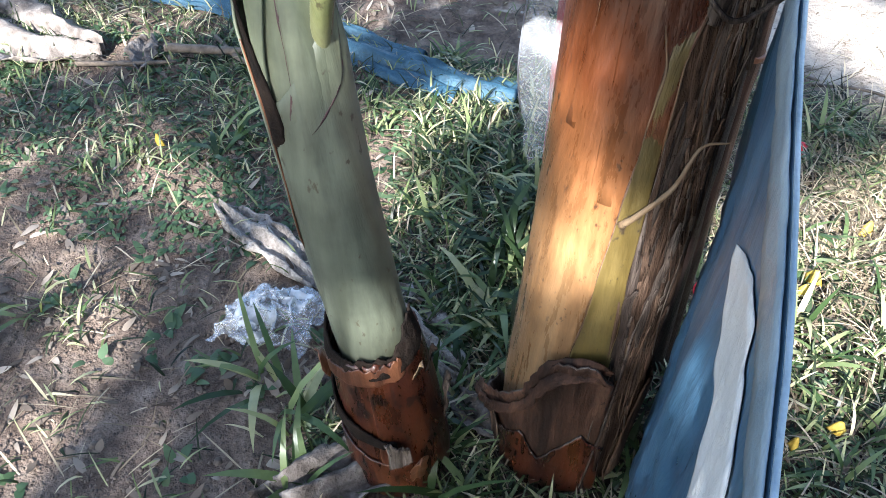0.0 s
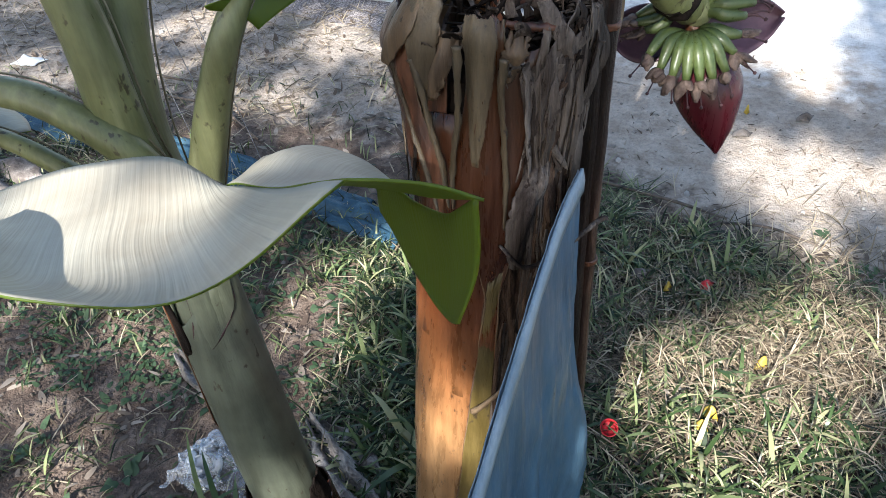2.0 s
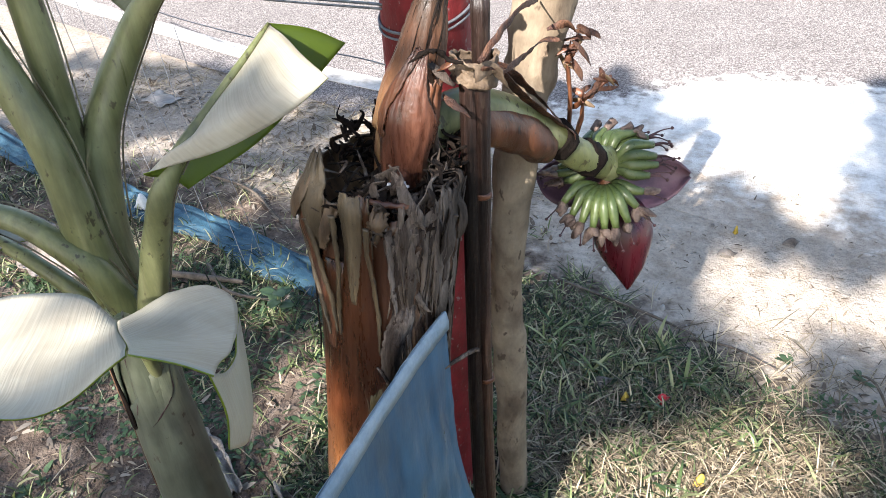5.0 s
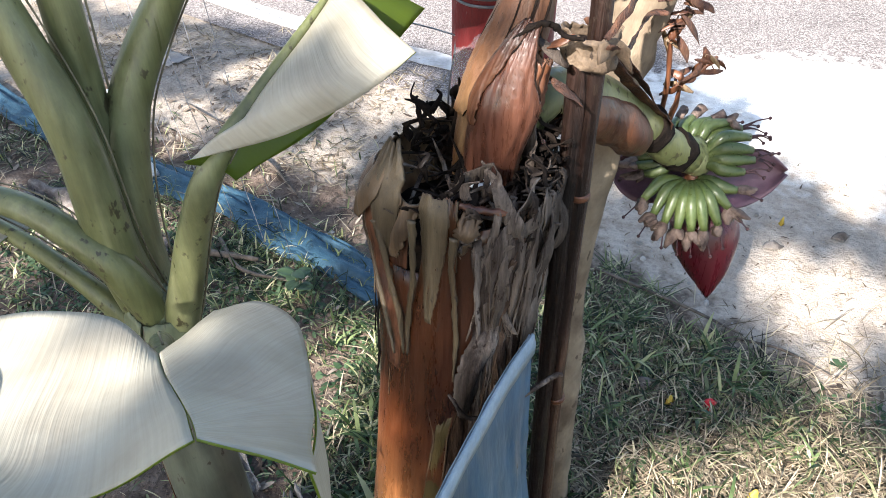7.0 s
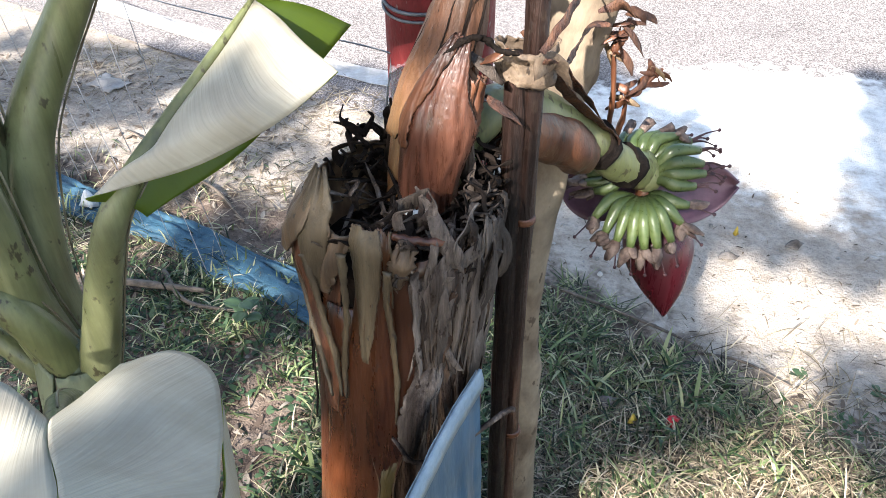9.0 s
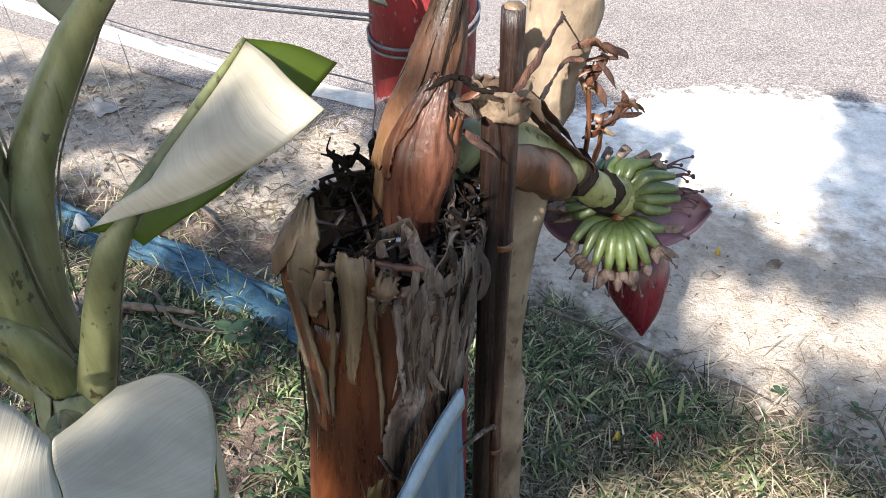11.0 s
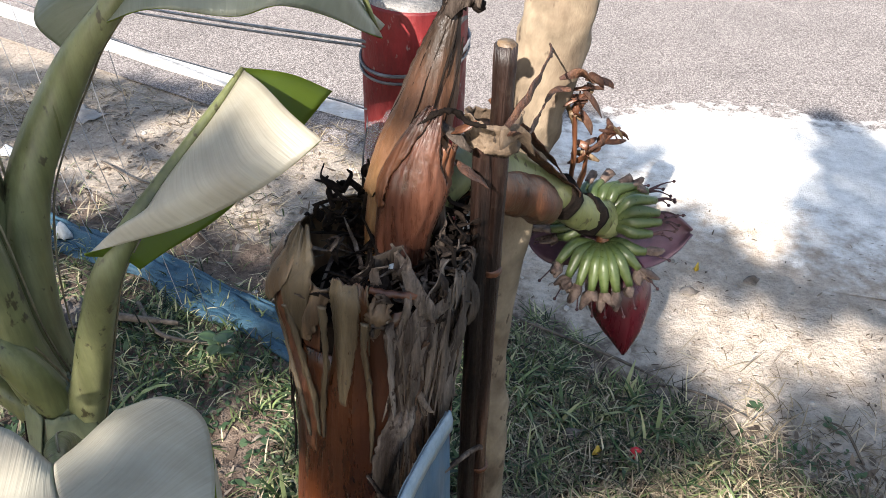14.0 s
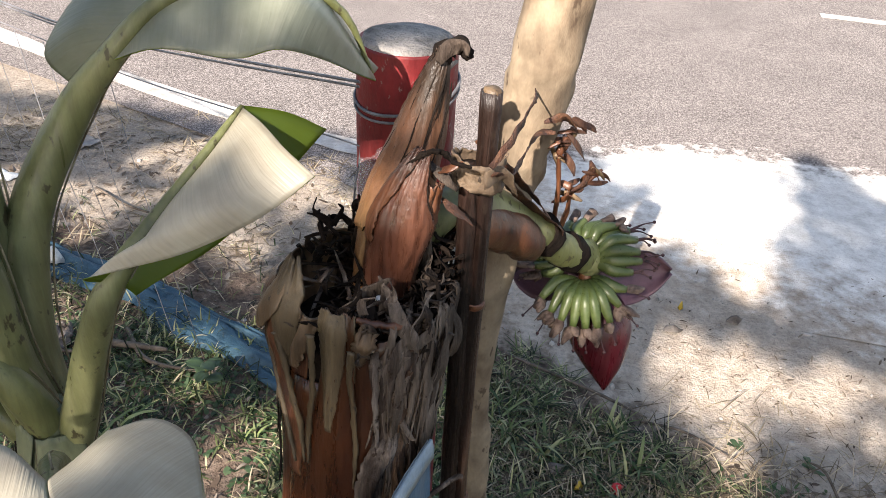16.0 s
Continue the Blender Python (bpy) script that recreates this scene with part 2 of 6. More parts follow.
M_TAN = streaked("tan_dry_sheath", [(0.05, 0.028, 0.015), (0.15, 0.095, 0.05), (0.27, 0.19, 0.11)], 0.6, 0.08, 18, spots=0.61, stain=0.75)
M_TANPALE = streaked("pale_tan_dry_sheath", [(0.032, 0.019, 0.009), (0.075, 0.050, 0.024), (0.115, 0.082, 0.043), (0.17, 0.128, 0.075)], 0.55, 0.08, 22, spots=0.62, stain=0.8, relief_=0.6)
M_RUST = streaked("rust_dry_bract", [(0.025, 0.009, 0.006), (0.085, 0.030, 0.014), (0.19, 0.085, 0.040)], 0.65, 0.2, 60, stain=0.8, thin_=0.8, relief_=0.9)
M_FRONT = streaked("glossy_red_brown_sheath", [(0.035, 0.013, 0.009), (0.08, 0.029, 0.017), (0.135, 0.054, 0.032), (0.20, 0.10, 0.062)], 0.3, 0.05, 22, spots=0.63, stain=0.75, thin_=0.8)
M_OLDBASE = streaked("old_brown_sheath", [(0.008, 0.005, 0.004), (0.035, 0.018, 0.012), (0.085, 0.042, 0.026), (0.15, 0.085, 0.055)], 0.7, 0.12, 20, spots=0.58, stain=0.85, relief_=0.8, spec=0.15, thin_=0.8)
M_TIE = streaked("dry_leaf_tie", [(0.05, 0.032, 0.02), (0.12, 0.08, 0.05), (0.21, 0.15, 0.10)], 0.75, 0.6, 40, stain=0.7)
M_BASE = streaked("red_brown_base", [(0.012, 0.004, 0.003), (0.042, 0.011, 0.005), (0.085, 0.022, 0.008), (0.14, 0.058, 0.018)], 0.3, 0.18, 12, (0.008, 0.004, 0.003), 0.56, 0.95, fine=40)
M_SPINDLE = streaked("spindle_sheath", [(0.20, 0.115, 0.065), (0.28, 0.18, 0.105), (0.34, 0.24, 0.15), (0.39, 0.29, 0.19)], 0.45, 0.04, 30, spots=0.64, stain=0.4, thin_=0.6, relief_=0.5, spec=0.3, rise=[(1.0, (0.45, 0.26, 0.18)), (1.08, (0.62, 0.42, 0.27)), (1.13, (0.80, 0.66, 0.50)), (1.18, (0.66, 0.46, 0.38)), (1.22, (0.42, 0.29, 0.26)), (1.26, (0.24, 0.18, 0.17)), (1.30, (0.12, 0.10, 0.10)), (1.36, (0.08, 0.07, 0.07))])
M_WING = mottled("dry_leaf_stalk_edge", (0.07, 0.05, 0.028), (0.30, 0.26, 0.16), 18, 0.7)
# near-black: dark dry tatters, and shade painted into hollow, gaps and inner faces
M_ROT_AND_SHADE = mottled("dark_tatters_and_shade", (0.004, 0.003, 0.0025), (0.020, 0.0135, 0.010), 25, 0.95, (1, 1, 1), 130, 0.7, 0.005, 0.1)
M_PETIOLE = streaked("green_petiole", [(0.085, 0.094, 0.034), (0.15, 0.16, 0.064), (0.22, 0.222, 0.11)], 0.4, 0.08, 12, (0.03, 0.022, 0.01), 0.59, 0.6, relief_=0.25, fine=70)
M_PALESTEM = streaked("pale_green_stem", [(0.075, 0.082, 0.058), (0.118, 0.128, 0.094), (0.165, 0.172, 0.13)], 0.5, 0.06, 9, (0.04, 0.03, 0.016), 0.62, 0.6, relief_=0.25, fine=70, rise=[(0.25, (0.95, 0.85, 0.6)), (0.33, (0.95, 0.95, 0.9)), (0.5, (0.9, 0.95, 0.95)), (0.7, (1.05, 1.05, 1.0)), (0.9, (0.9, 0.95, 0.65))])
M_LEAFTOP = leaf_material("waxy_leaf_top", (0.275, 0.24, 0.18), (0.375, 0.345, 0.27), (0.26, 0.28, 0.05), 0.14, 0.45)
M_LEAFGREEN = leaf_material("green_leaf_side", (0.055, 0.095, 0.012), (0.095, 0.145, 0.022), (0.42, 0.50, 0.03), 0.5, 0.45)
M_LEAFGREY = leaf_material("dull_green_leaf_top", (0.105, 0.115, 0.082), (0.19, 0.20, 0.155), (0.24, 0.30, 0.04), 0.2, 0.42)
M_FINGER = mottled("banana_skin", (0.042, 0.066, 0.018), (0.09, 0.112, 0.038), 30, 0.36, (1, 1, 1), 170, 0.2, 0.001, 0.4)
M_BUD = streaked("crimson_bract", [(0.028, 0.003, 0.006), (0.055, 0.005, 0.009), (0.085, 0.009, 0.014)], 0.3, 0.08, 16, spots=0.72, stain=0.5, relief_=0.1, thin_=0.35)
M_BRACT = mottled("purple_bract", (0.085, 0.04, 0.058), (0.165, 0.095, 0.115), 14, 0.45, (1, 1, 1), 90, 0.25, 0.002)
M_FLORET = mottled("dry_floret", (0.05, 0.03, 0.024), (0.20, 0.145, 0.115), 60, 0.85, (1, 1, 1), 200, 0.6, 0.003)
M_STIGMA = mottled("dark_stigma", (0.03, 0.015, 0.018), (0.10, 0.05, 0.05), 60, 0.7)
M_STAKE = streaked("dark_bamboo", [(0.004, 0.0022, 0.0016), (0.011, 0.005, 0.0035), (0.032, 0.014, 0.009), (0.13, 0.07, 0.045)], 0.45, 0.03, 34, spots=0.57, stain=0.9, relief_=0.9, spec=0.35, thin_=0.95)
M_POLE = streaked("weathered_pole", [(0.075, 0.050, 0.032), (0.17, 0.125, 0.085), (0.25, 0.195, 0.135), (0.31, 0.25, 0.18)], 0.75, 0.5, 9, (0.06, 0.04, 0.027), 0.59, 0.8, 0.2, 0.5, fine=45, thin_=0.4)
M_RED = streaked("red_paint", [(0.12, 0.010, 0.012), (0.20, 0.018, 0.020), (0.26, 0.04, 0.038)], 0.55, 0.5, 10, (0.20, 0.15, 0.14), 0.60, 0.6, 0.3, 0.5)
M_CEMENT = mottled("bare_cement", (0.085, 0.08, 0.075), (0.22, 0.21, 0.20), 22, 0.9, (1, 1, 1), 90, 0.9, 0.01, 0.3, (0.33, 0.31, 0.29))
M_BLUE = streaked("blue_sheet", [(0.026, 0.068, 0.122), (0.046, 0.105, 0.168), (0.075, 0.14, 0.20)], 0.4, 0.2, 8, (0.30, 0.36, 0.41), 0.66, 0.5, 0.45, 0.4, fine=14, thin_=0.5)
M_PALEBLUE = mottled("pale_blue_fold", (0.14, 0.20, 0.25), (0.26, 0.32, 0.36), 12, 0.4)
M_NET = mottled("blue_net", (0.010, 0.034, 0.056), (0.024, 0.066, 0.10), 30, 0.55, (1, 1, 1), 200, 0.6, 0.004, 0.3, (0.045, 0.10, 0.14))
M_WHITESCRAP = mottled("white_scrap", (0.42, 0.42, 0.41), (0.62, 0.62, 0.61), 12, 0.45)
M_YELLOW = mottled("yellow_leaf", (0.42, 0.27, 0.03), (0.58, 0.43, 0.09), 30, 0.6, trans=((0.5, 0.36, 0.03), 0.3))
M_REDPLASTIC = mottled("red_plastic", (0.42, 0.012, 0.02), (0.55, 0.03, 0.04), 20, 0.35)
M_CARD = mottled("grey_litter", (0.18, 0.165, 0.15), (0.31, 0.285, 0.265), 14, 0.8)
M_DRYLEAF = mottled("dry_banana_leaf", (0.05, 0.04, 0.034), (0.13, 0.11, 0.096), 26, 0.85, (1, 1, 1), 110, 0.9, 0.006, 0.15, (0.27, 0.24, 0.215))
M_GREYLEAF = mottled("pale_dry_sheath", (0.10, 0.085, 0.072), (0.24, 0.21, 0.185), 30, 0.85, (1, 1, 1), 120, 0.9, 0.006, 0.15, (0.40, 0.37, 0.33))
M_TWIG = mottled("dry_twig", (0.05, 0.038, 0.028), (0.15, 0.118, 0.09), 40, 0.85)
M_LITTER = blade_material("dead_leaf", [(0.0, (0.05, 0.034, 0.025)), (0.6, (0.13, 0.10, 0.076)), (1.0, (0.26, 0.22, 0.18))], 0.8, 0.1)
M_WIRE = mottled("grey_wire", (0.10, 0.10, 0.11), (0.22, 0.22, 0.23), 40, 0.5)
M_BARK = mottled("tree_bark", (0.10, 0.075, 0.055), (0.22, 0.17, 0.13), 8, 0.9, (1, 1, 0.3), 50, 0.8, 0.02)
M_CROWN = blade_material("tree_leaf", [(0.0, (0.04, 0.08, 0.02)), (1.0, (0.10, 0.16, 0.04))], 0.5, 0.3)


def clear_plastic(name, lo, hi, sc):
    m, nt, b = mat(name, 0.18, 0.5)
    v = coords(nt)
    n = noise_tex(nt, v, sc, 4)
    b.inputs["Base Color"].default_value = (0.62, 0.64, 0.66, 1)
    tr = nt.nodes.new("ShaderNodeBsdfTransparent")
    mx = nt.nodes.new("ShaderNodeMixShader")
    nt.links.new(ramp(nt, n, [(0.35, grey(lo)), (0.68, grey(hi))]), mx.inputs[0])
    nt.links.new(tr.outputs[0], mx.inputs[1])
    nt.links.new(b.outputs[0], mx.inputs[2])
    nt.links.new(mx.outputs[0], nt.nodes["Material Output"].inputs["Surface"])
    bump(nt, b, noise_tex(nt, v, sc * 1.8, 3), 0.7, 0.012)
    return m


M_FILM = clear_plastic("clear_film", 0.05, 0.26, 9)
M_CLEAR = clear_plastic("clear_bag", 0.12, 0.55, 14)


# ---- mesh tools ----
def link_mesh(name, verts, faces, mats, parent=None, label="", midx=None, smooth=True, uvs=None):
    me = bpy.data.meshes.new(name)
    me.from_pydata([tuple(p) for p in verts], [], faces)
    for mm in (mats if isinstance(mats, (list, tuple)) else [mats]):
        me.materials.append(mm)
    if midx is not None:
        me.polygons.foreach_set("material_index", midx)
    me.polygons.foreach_set("use_smooth", [smooth] * len(me.polygons))
    if uvs is not None:
        lay = me.uv_layers.new(name="UVMap")
        idx = np.empty(len(me.loops), dtype=np.int32)
        me.loops.foreach_get("vertex_index", idx)
        lay.data.foreach_set("uv", np.asarray(uvs, dtype=np.float32)[idx].ravel())
    me.update()
    ob = new(name, me)
    if parent is not None:
        ob.parent = parent
    if label:
        tagged(ob, label)
    return ob


def part(name, geo, material, parent, label=""):
    """One mesh object under a thing or a part."""
    return link_mesh(name, geo[0], geo[1], material, parent, label, *geo[2:])


def thing(name, label, category, group="", at=(0, 0, 0)):
    ob = new(name)
    ob.empty_display_size = 0.05
    ob.location = at
    bpy.context.view_layer.update()
    return tagged(ob, label, category, group)


def join(*geos):
    verts, faces = [], []
    for g in geos:
        o = len(verts)
        verts += list(g[0])
        faces += [tuple(i + o for i in f) for f in g[1]]
    return verts, faces


def spline(pts, n):
    """n points along a Catmull-Rom curve through pts (rows of any width)."""
    p = np.array(pts, dtype=float)
    p = np.vstack([2 * p[0] - p[1], p, 2 * p[-1] - p[-2]])
    out = []
    for s in np.linspace(0, len(p) - 3, n):
        i = min(int(s), len(p) - 4)
        u = s - i
        a, b, c, d = p[i:i + 4]
        out.append(0.5 * ((2 * b) + (c - a) * u + (2 * a - 5 * b + 4 * c - d) * u * u + (3 * b - a - 3 * c + d) * u ** 3))
    return np.array(out)


def tube(pts, radii, seg=12, n=None, wob=0.0, flat=1.0, seed=0, caps=True, ref=(0, 0, 1)):
    """A tube along a smooth curve; flat squashes it across ref."""
    n = n or max(6, 4 * len(pts))
    rows = spline([(*p, r) for p, r in zip(pts, radii)], n)
    c, r = rows[:, :3], np.maximum(rows[:, 3], 0.0004)
    tan = np.gradient(c, axis=0)
    verts, faces = [], []
    s = None
    for i in range(n):
        t = Vector(tan[i]).normalized()
        if s is None:
            s = t.cross(Vector(ref))
            if s.length < 1e-2:
                s = t.cross(Vector((0, 1, 0)))
        s = (s - t * s.dot(t)).normalized()
        q = s.cross(t).normalized()
        for k in range(seg):
            a = 2 * math.pi * k / seg
            w = 1 + wob * noise.noise(Vector((math.cos(a) * 1.5 + seed, math.sin(a) * 1.5, i * 0.35 + seed)))
            verts.append(Vector(c[i]) + (s * math.cos(a) + q * math.sin(a) * flat) * r[i] * w)
    for i in range(n - 1):
        for k in range(seg):
            k2 = (k + 1) % seg
            faces.append((i * seg + k, i * seg + k2, (i + 1) * seg + k2, (i + 1) * seg + k))
    if caps:
        faces.append(tuple(range(seg - 1, -1, -1)))
        faces.append(tuple((n - 1) * seg + k for k in range(seg)))
    return verts, faces


def shell(grid, th=0.0012):
    """A thin closed sheet from a grid of points: upper faces take material 0, lower faces and rim material 1."""
    g = np.array(grid, dtype=float)
    nu, nv = g.shape[:2]
    du, dv = np.gradient(g, axis=0), np.gradient(g, axis=1)
    nrm = np.cross(du, dv)
    nrm /= np.maximum(np.linalg.norm(nrm, axis=2, keepdims=True), 1e-9)
    verts = np.concatenate([(g + nrm * th / 2).reshape(-1, 3), (g - nrm * th / 2).reshape(-1, 3)])
    uu, vv = np.meshgrid(np.linspace(0, 1, nu), np.linspace(0, 1, nv), indexing="ij")
    uv = np.tile(np.stack([vv, uu], axis=2).reshape(-1, 2), (2, 1))
    o = nu * nv
    faces, midx = [], []
    for i in range(nu - 1):
        for j in range(nv - 1):
            a, b, c, d = i * nv + j, (i + 1) * nv + j, (i + 1) * nv + j + 1, i * nv + j + 1
            faces += [(a, b, c, d), (o + d, o + c, o + b, o + a)]
            midx += [0, 1]
    rim = [i * nv for i in range(nu)] + [(nu - 1) * nv + j for j in range(1, nv)] + [i * nv + nv - 1 for i in range(nu - 2, -1, -1)] + [j for j in range(nv - 2, 0, -1)]
    for a, b in zip(rim, rim[1:] + rim[:1]):
        faces.append((b, a, o + a, o + b))
        midx.append(1)
    return [tuple(p) for p in verts], faces, midx, True, uv


def loft(rows, nu, nv):
    """A smooth grid through rows of control points."""
    across = np.array([spline(r, nv) for r in rows])
    return np.array([spline(across[:, j], nu) for j in range(nv)]).transpose(1, 0, 2)


def ripple(grid, amp, freq, seed=0):
    g = np.array(grid)
    for i in range(g.shape[0]):
        for j in range(g.shape[1]):
            p = Vector(g[i, j]) * freq + Vector((seed, seed * 1.7, 0))
            g[i, j] += amp * np.array((noise.noise(p), noise.noise(p + Vector((9, 0, 0))), noise.noise(p + Vector((0, 9, 0)))))
    return g


def ball(c, r, seg=8, rings=5, squash=1.0, wob=0.0, seed=0):
    verts, faces = [], []
    for i in range(rings + 1):
        th = math.pi * i / rings
        for k in range(seg):
            a = 2 * math.pi * k / seg
            d = Vector((math.sin(th) * math.cos(a), math.sin(th) * math.sin(a), math.cos(th) * squash))
            verts.append(Vector(c) + d * r * (1 + wob * noise.noise(d * 2 + Vector((seed, seed, 0)))))
    for i in range(rings):
        for k in range(seg):
            k2 = (k + 1) % seg
            faces.append((i * seg + k, (i + 1) * seg + k, (i + 1) * seg + k2, i * seg + k2))
    return verts, faces


# ---- ground, verge, road ----
def relief(x, y):
    """Height of the ground: small humps and clods on the plot, nearly level dust beyond it."""
    edge = max(-0.6 * x + 2.54, -0.15 * x + 1.98)
    plot = min(1.0, max(0.12, (edge + 0.1 - y) / 0.4))
    p = Vector((x, y, 0))
    z = 0.012 * noise.noise(p * 2.1) + plot * (0.010 * noise.noise(p * 7.0) + 0.007 * noise.noise(p * 19.0) + 0.004 * noise.noise(p * 43.0))
    far = max(0.0, min(1.0, (max(abs(x) - 4.0, y - 4.2, -1.0 - y)) / 1.5 + 0.0)) if (abs(x) > 4 or y > 4.2 or y < -1) else 0.0
    if y > 3.2:
        z *= max(0.0, 1 - (y - 3.2) / 0.3)
    return z * (1 - far) - (0.006 if y > 3.3 else 0.0)


def axis(lo, hi, a, b, step):
    """Coordinates from lo to hi, fine between a and b and growing outwards."""
    mid = list(np.arange(a, b + 1e-6, step))
    out, s, x = [], step, b
    while x < hi:
        s *= 1.35
        x += s
        out.append(min(x, hi))
    pre, s, x = [], step, a
    while x > lo:
        s *= 1.35
        x -= s
        pre.append(max(x, lo))
    return pre[::-1] + mid + out


def build_ground():
    xs, ys = axis(-300, 300, -2.6, 2.6, 0.022), axis(-300, 300, 0.45, 3.3, 0.022)
    verts = [(x, y, relief(x, y)) for y in ys for x in xs]
    n = len(xs)
    faces = [(j * n + i, j * n + i + 1, (j + 1) * n + i + 1, (j + 1) * n + i) for j in range(len(ys) - 1) for i in range(n - 1)]
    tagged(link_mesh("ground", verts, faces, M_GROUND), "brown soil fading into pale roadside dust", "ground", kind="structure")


build_ground()


def build_road():
    xs, ys = axis(-300, 300, -4, 5, 0.25), axis(3.0, 12.0, 3.2, 5.0, 0.12)
    verts = [(x, y + max(-0.32 * x, -0.4) * (1 if y < 11.5 else 0) * (12 - y) / 9 if -8 < x else y, 0.004) for y in ys for x in xs]
    n = len(xs)
    faces = [(j * n + i, j * n + i + 1, (j + 1) * n + i + 1, (j + 1) * n + i) for j in range(len(ys) - 1) for i in range(n - 1)]
    tagged(link_mesh("road", verts, faces, M_ROAD), "worn grey asphalt road with dusty edge", "road", kind="structure")


build_road()


def strip(name, pts, width, z, material, label, category, wob=0.0):
    row = spline(pts, 40)
    g = []
    for i, p in enumerate(row):
        t = row[min(i + 1, 39)] - row[max(i - 1, 0)]
        s = Vector((-t[1], t[0], 0)).normalized()
        w = width * (1 + wob * noise.noise(Vector((i * 0.7, 3, 0)))) / 2
        g.append([Vector((p[0], p[1], z)) + s * w * k for k in (-1, 1)])
    ge = shell(g, 0.003)
    return tagged(link_mesh(name, ge[0], ge[1], material, None, "", None, False), label, category, kind="structure")


strip("edge_line", [(-7.5, 6.1), (-4.2, 4.75), (-2.85, 4.2), (-2.0, 3.90), (-1.2, 3.64), (-0.36, 3.44), (0.1, 3.36)], 0.13, 0.0085, M_LINE, "white painted line along the road edge", "road marking", 0.3)
strip("centre_dash", [(2.33, 6.82), (4.6, 6.72)], 0.12, 0.0085, M_LINE, "white painted dash on the road", "road marking")

# ---- large banana plant, cut off at the top ----
stump = thing("banana_stump", "orange-brown cut banana pseudostem with torn dry sheaths", "banana plant", at=(0.44, 0.94, 0))
AX = [(0.440, 0.945, -0.03), (0.447, 0.946, 0.175), (0.459, 0.972, 0.503), (0.466, 1.013, 0.748), (0.472, 1.053, 0.962), (0.480, 1.071, 1.099)]
AXH = [-0.03, 0.15, 0.45, 0.7, 0.92, 1.06]
AXR = [0.112, 0.104, 0.097, 0.094, 0.099, 0.102]
AXROW = spline([(*p, r, h) for p, r, h in zip(AX, AXR, AXH)], 600)


def flank(rows, deg, z, off=0.0):
    """A point on the side of a stem, z along it; 0 degrees faces -y, 90 faces +x."""
    c = rows[int(np.argmin(abs(rows[:, 4] - z)))]
    a = radians(deg)
    if rows is AXROW and 45 < deg < 135:
        off -= 0.018 * math.sin(radians((deg - 45) * 2)) ** 2
    return Vector((c[0] + (c[3] + off) * math.sin(a), c[1] - (c[3] + off) * math.cos(a), c[2] + z - c[4]))


def on_stem(deg, z, off=0.0):
    return flank(AXROW, deg, z, off)


def local(geo, ob):
    return ([Vector(p) - ob.location for p in geo[0]], *geo[1:])


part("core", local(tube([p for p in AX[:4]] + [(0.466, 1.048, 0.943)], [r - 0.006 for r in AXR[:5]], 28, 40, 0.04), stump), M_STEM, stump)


def lerp_list(pairs, x):
    return float(np.interp(x, [p[0] for p in pairs], [p[1] for p in pairs]))


def wrap(ob, rows, name, left, right, top, bottom, off, material, seed=0, tear=0.008, th=0.003, flare=0.0, lip=0.0, margin=None, label="", nu=26, nv=26, prof=None, curl=0.0, inner=None):
    """A leaf sheath wrapped on a stem. left, right: (height, angle) rows of its two margins; top, bottom: heights at the two margins."""
    g = []
    for i in range(nu):
        u = i / (nu - 1)
        row = []
        zb, zt = bottom[0] + (bottom[1] - bottom[0]) * u, top[0] + (top[1] - top[0]) * u
        zt += lerp_list(prof, u) if prof else 0.0
        rag = tear * (noise.noise(Vector((u * 5, seed, 0))) + 0.6 * noise.noise(Vector((u * 17, seed, 4))) + 0.25 * noise.noise(Vector((u * 45, seed, 8))))
        for j in range(nv):
            v = j / (nv - 1)
            z = zb + (zt + rag - zb) * v
            a0, a1 = lerp_list(left, z), lerp_list(right, z)
            wave = 1.6 * noise.noise(Vector((z * 14, seed, 1)))
            a = a0 + (a1 - a0) * u + wave
            sm = v * v * (3 - 2 * v)
            o = -0.004 + (off + 0.004) * min(1, v * 5) + flare * sm * v + lip * abs(2 * u - 1) ** 5 * sm
            o += 0.0022 * noise.noise(Vector((a * 0.06, z * 9, seed)))
            if curl:
                o += curl * max(0, v - 0.55) ** 2 * 5 * (1 + 0.9 * noise.noise(Vector((u * 7, v * 2, seed + 3))))
            row.append(flank(rows, a, z, o))
        g.append(row)
    ge = shell(g, th)
    p = part(name, local((ge[0], ge[1], ge[2] if inner else None, True, ge[4]), ob), [material, inner] if inner else material, ob, label)
    if margin:
        for k in (0, nu - 1):
            edge = [g[k][j] for j in range(3, nv, 2)]
            part("sheath_margin", local(tube(edge, [0.0012 + 0.0014 * abs(noise.noise(Vector((q * 0.8, seed, k)))) for q in range(len(edge))], 5, 40, 0.4, seed=seed), ob), margin, ob)
    return p


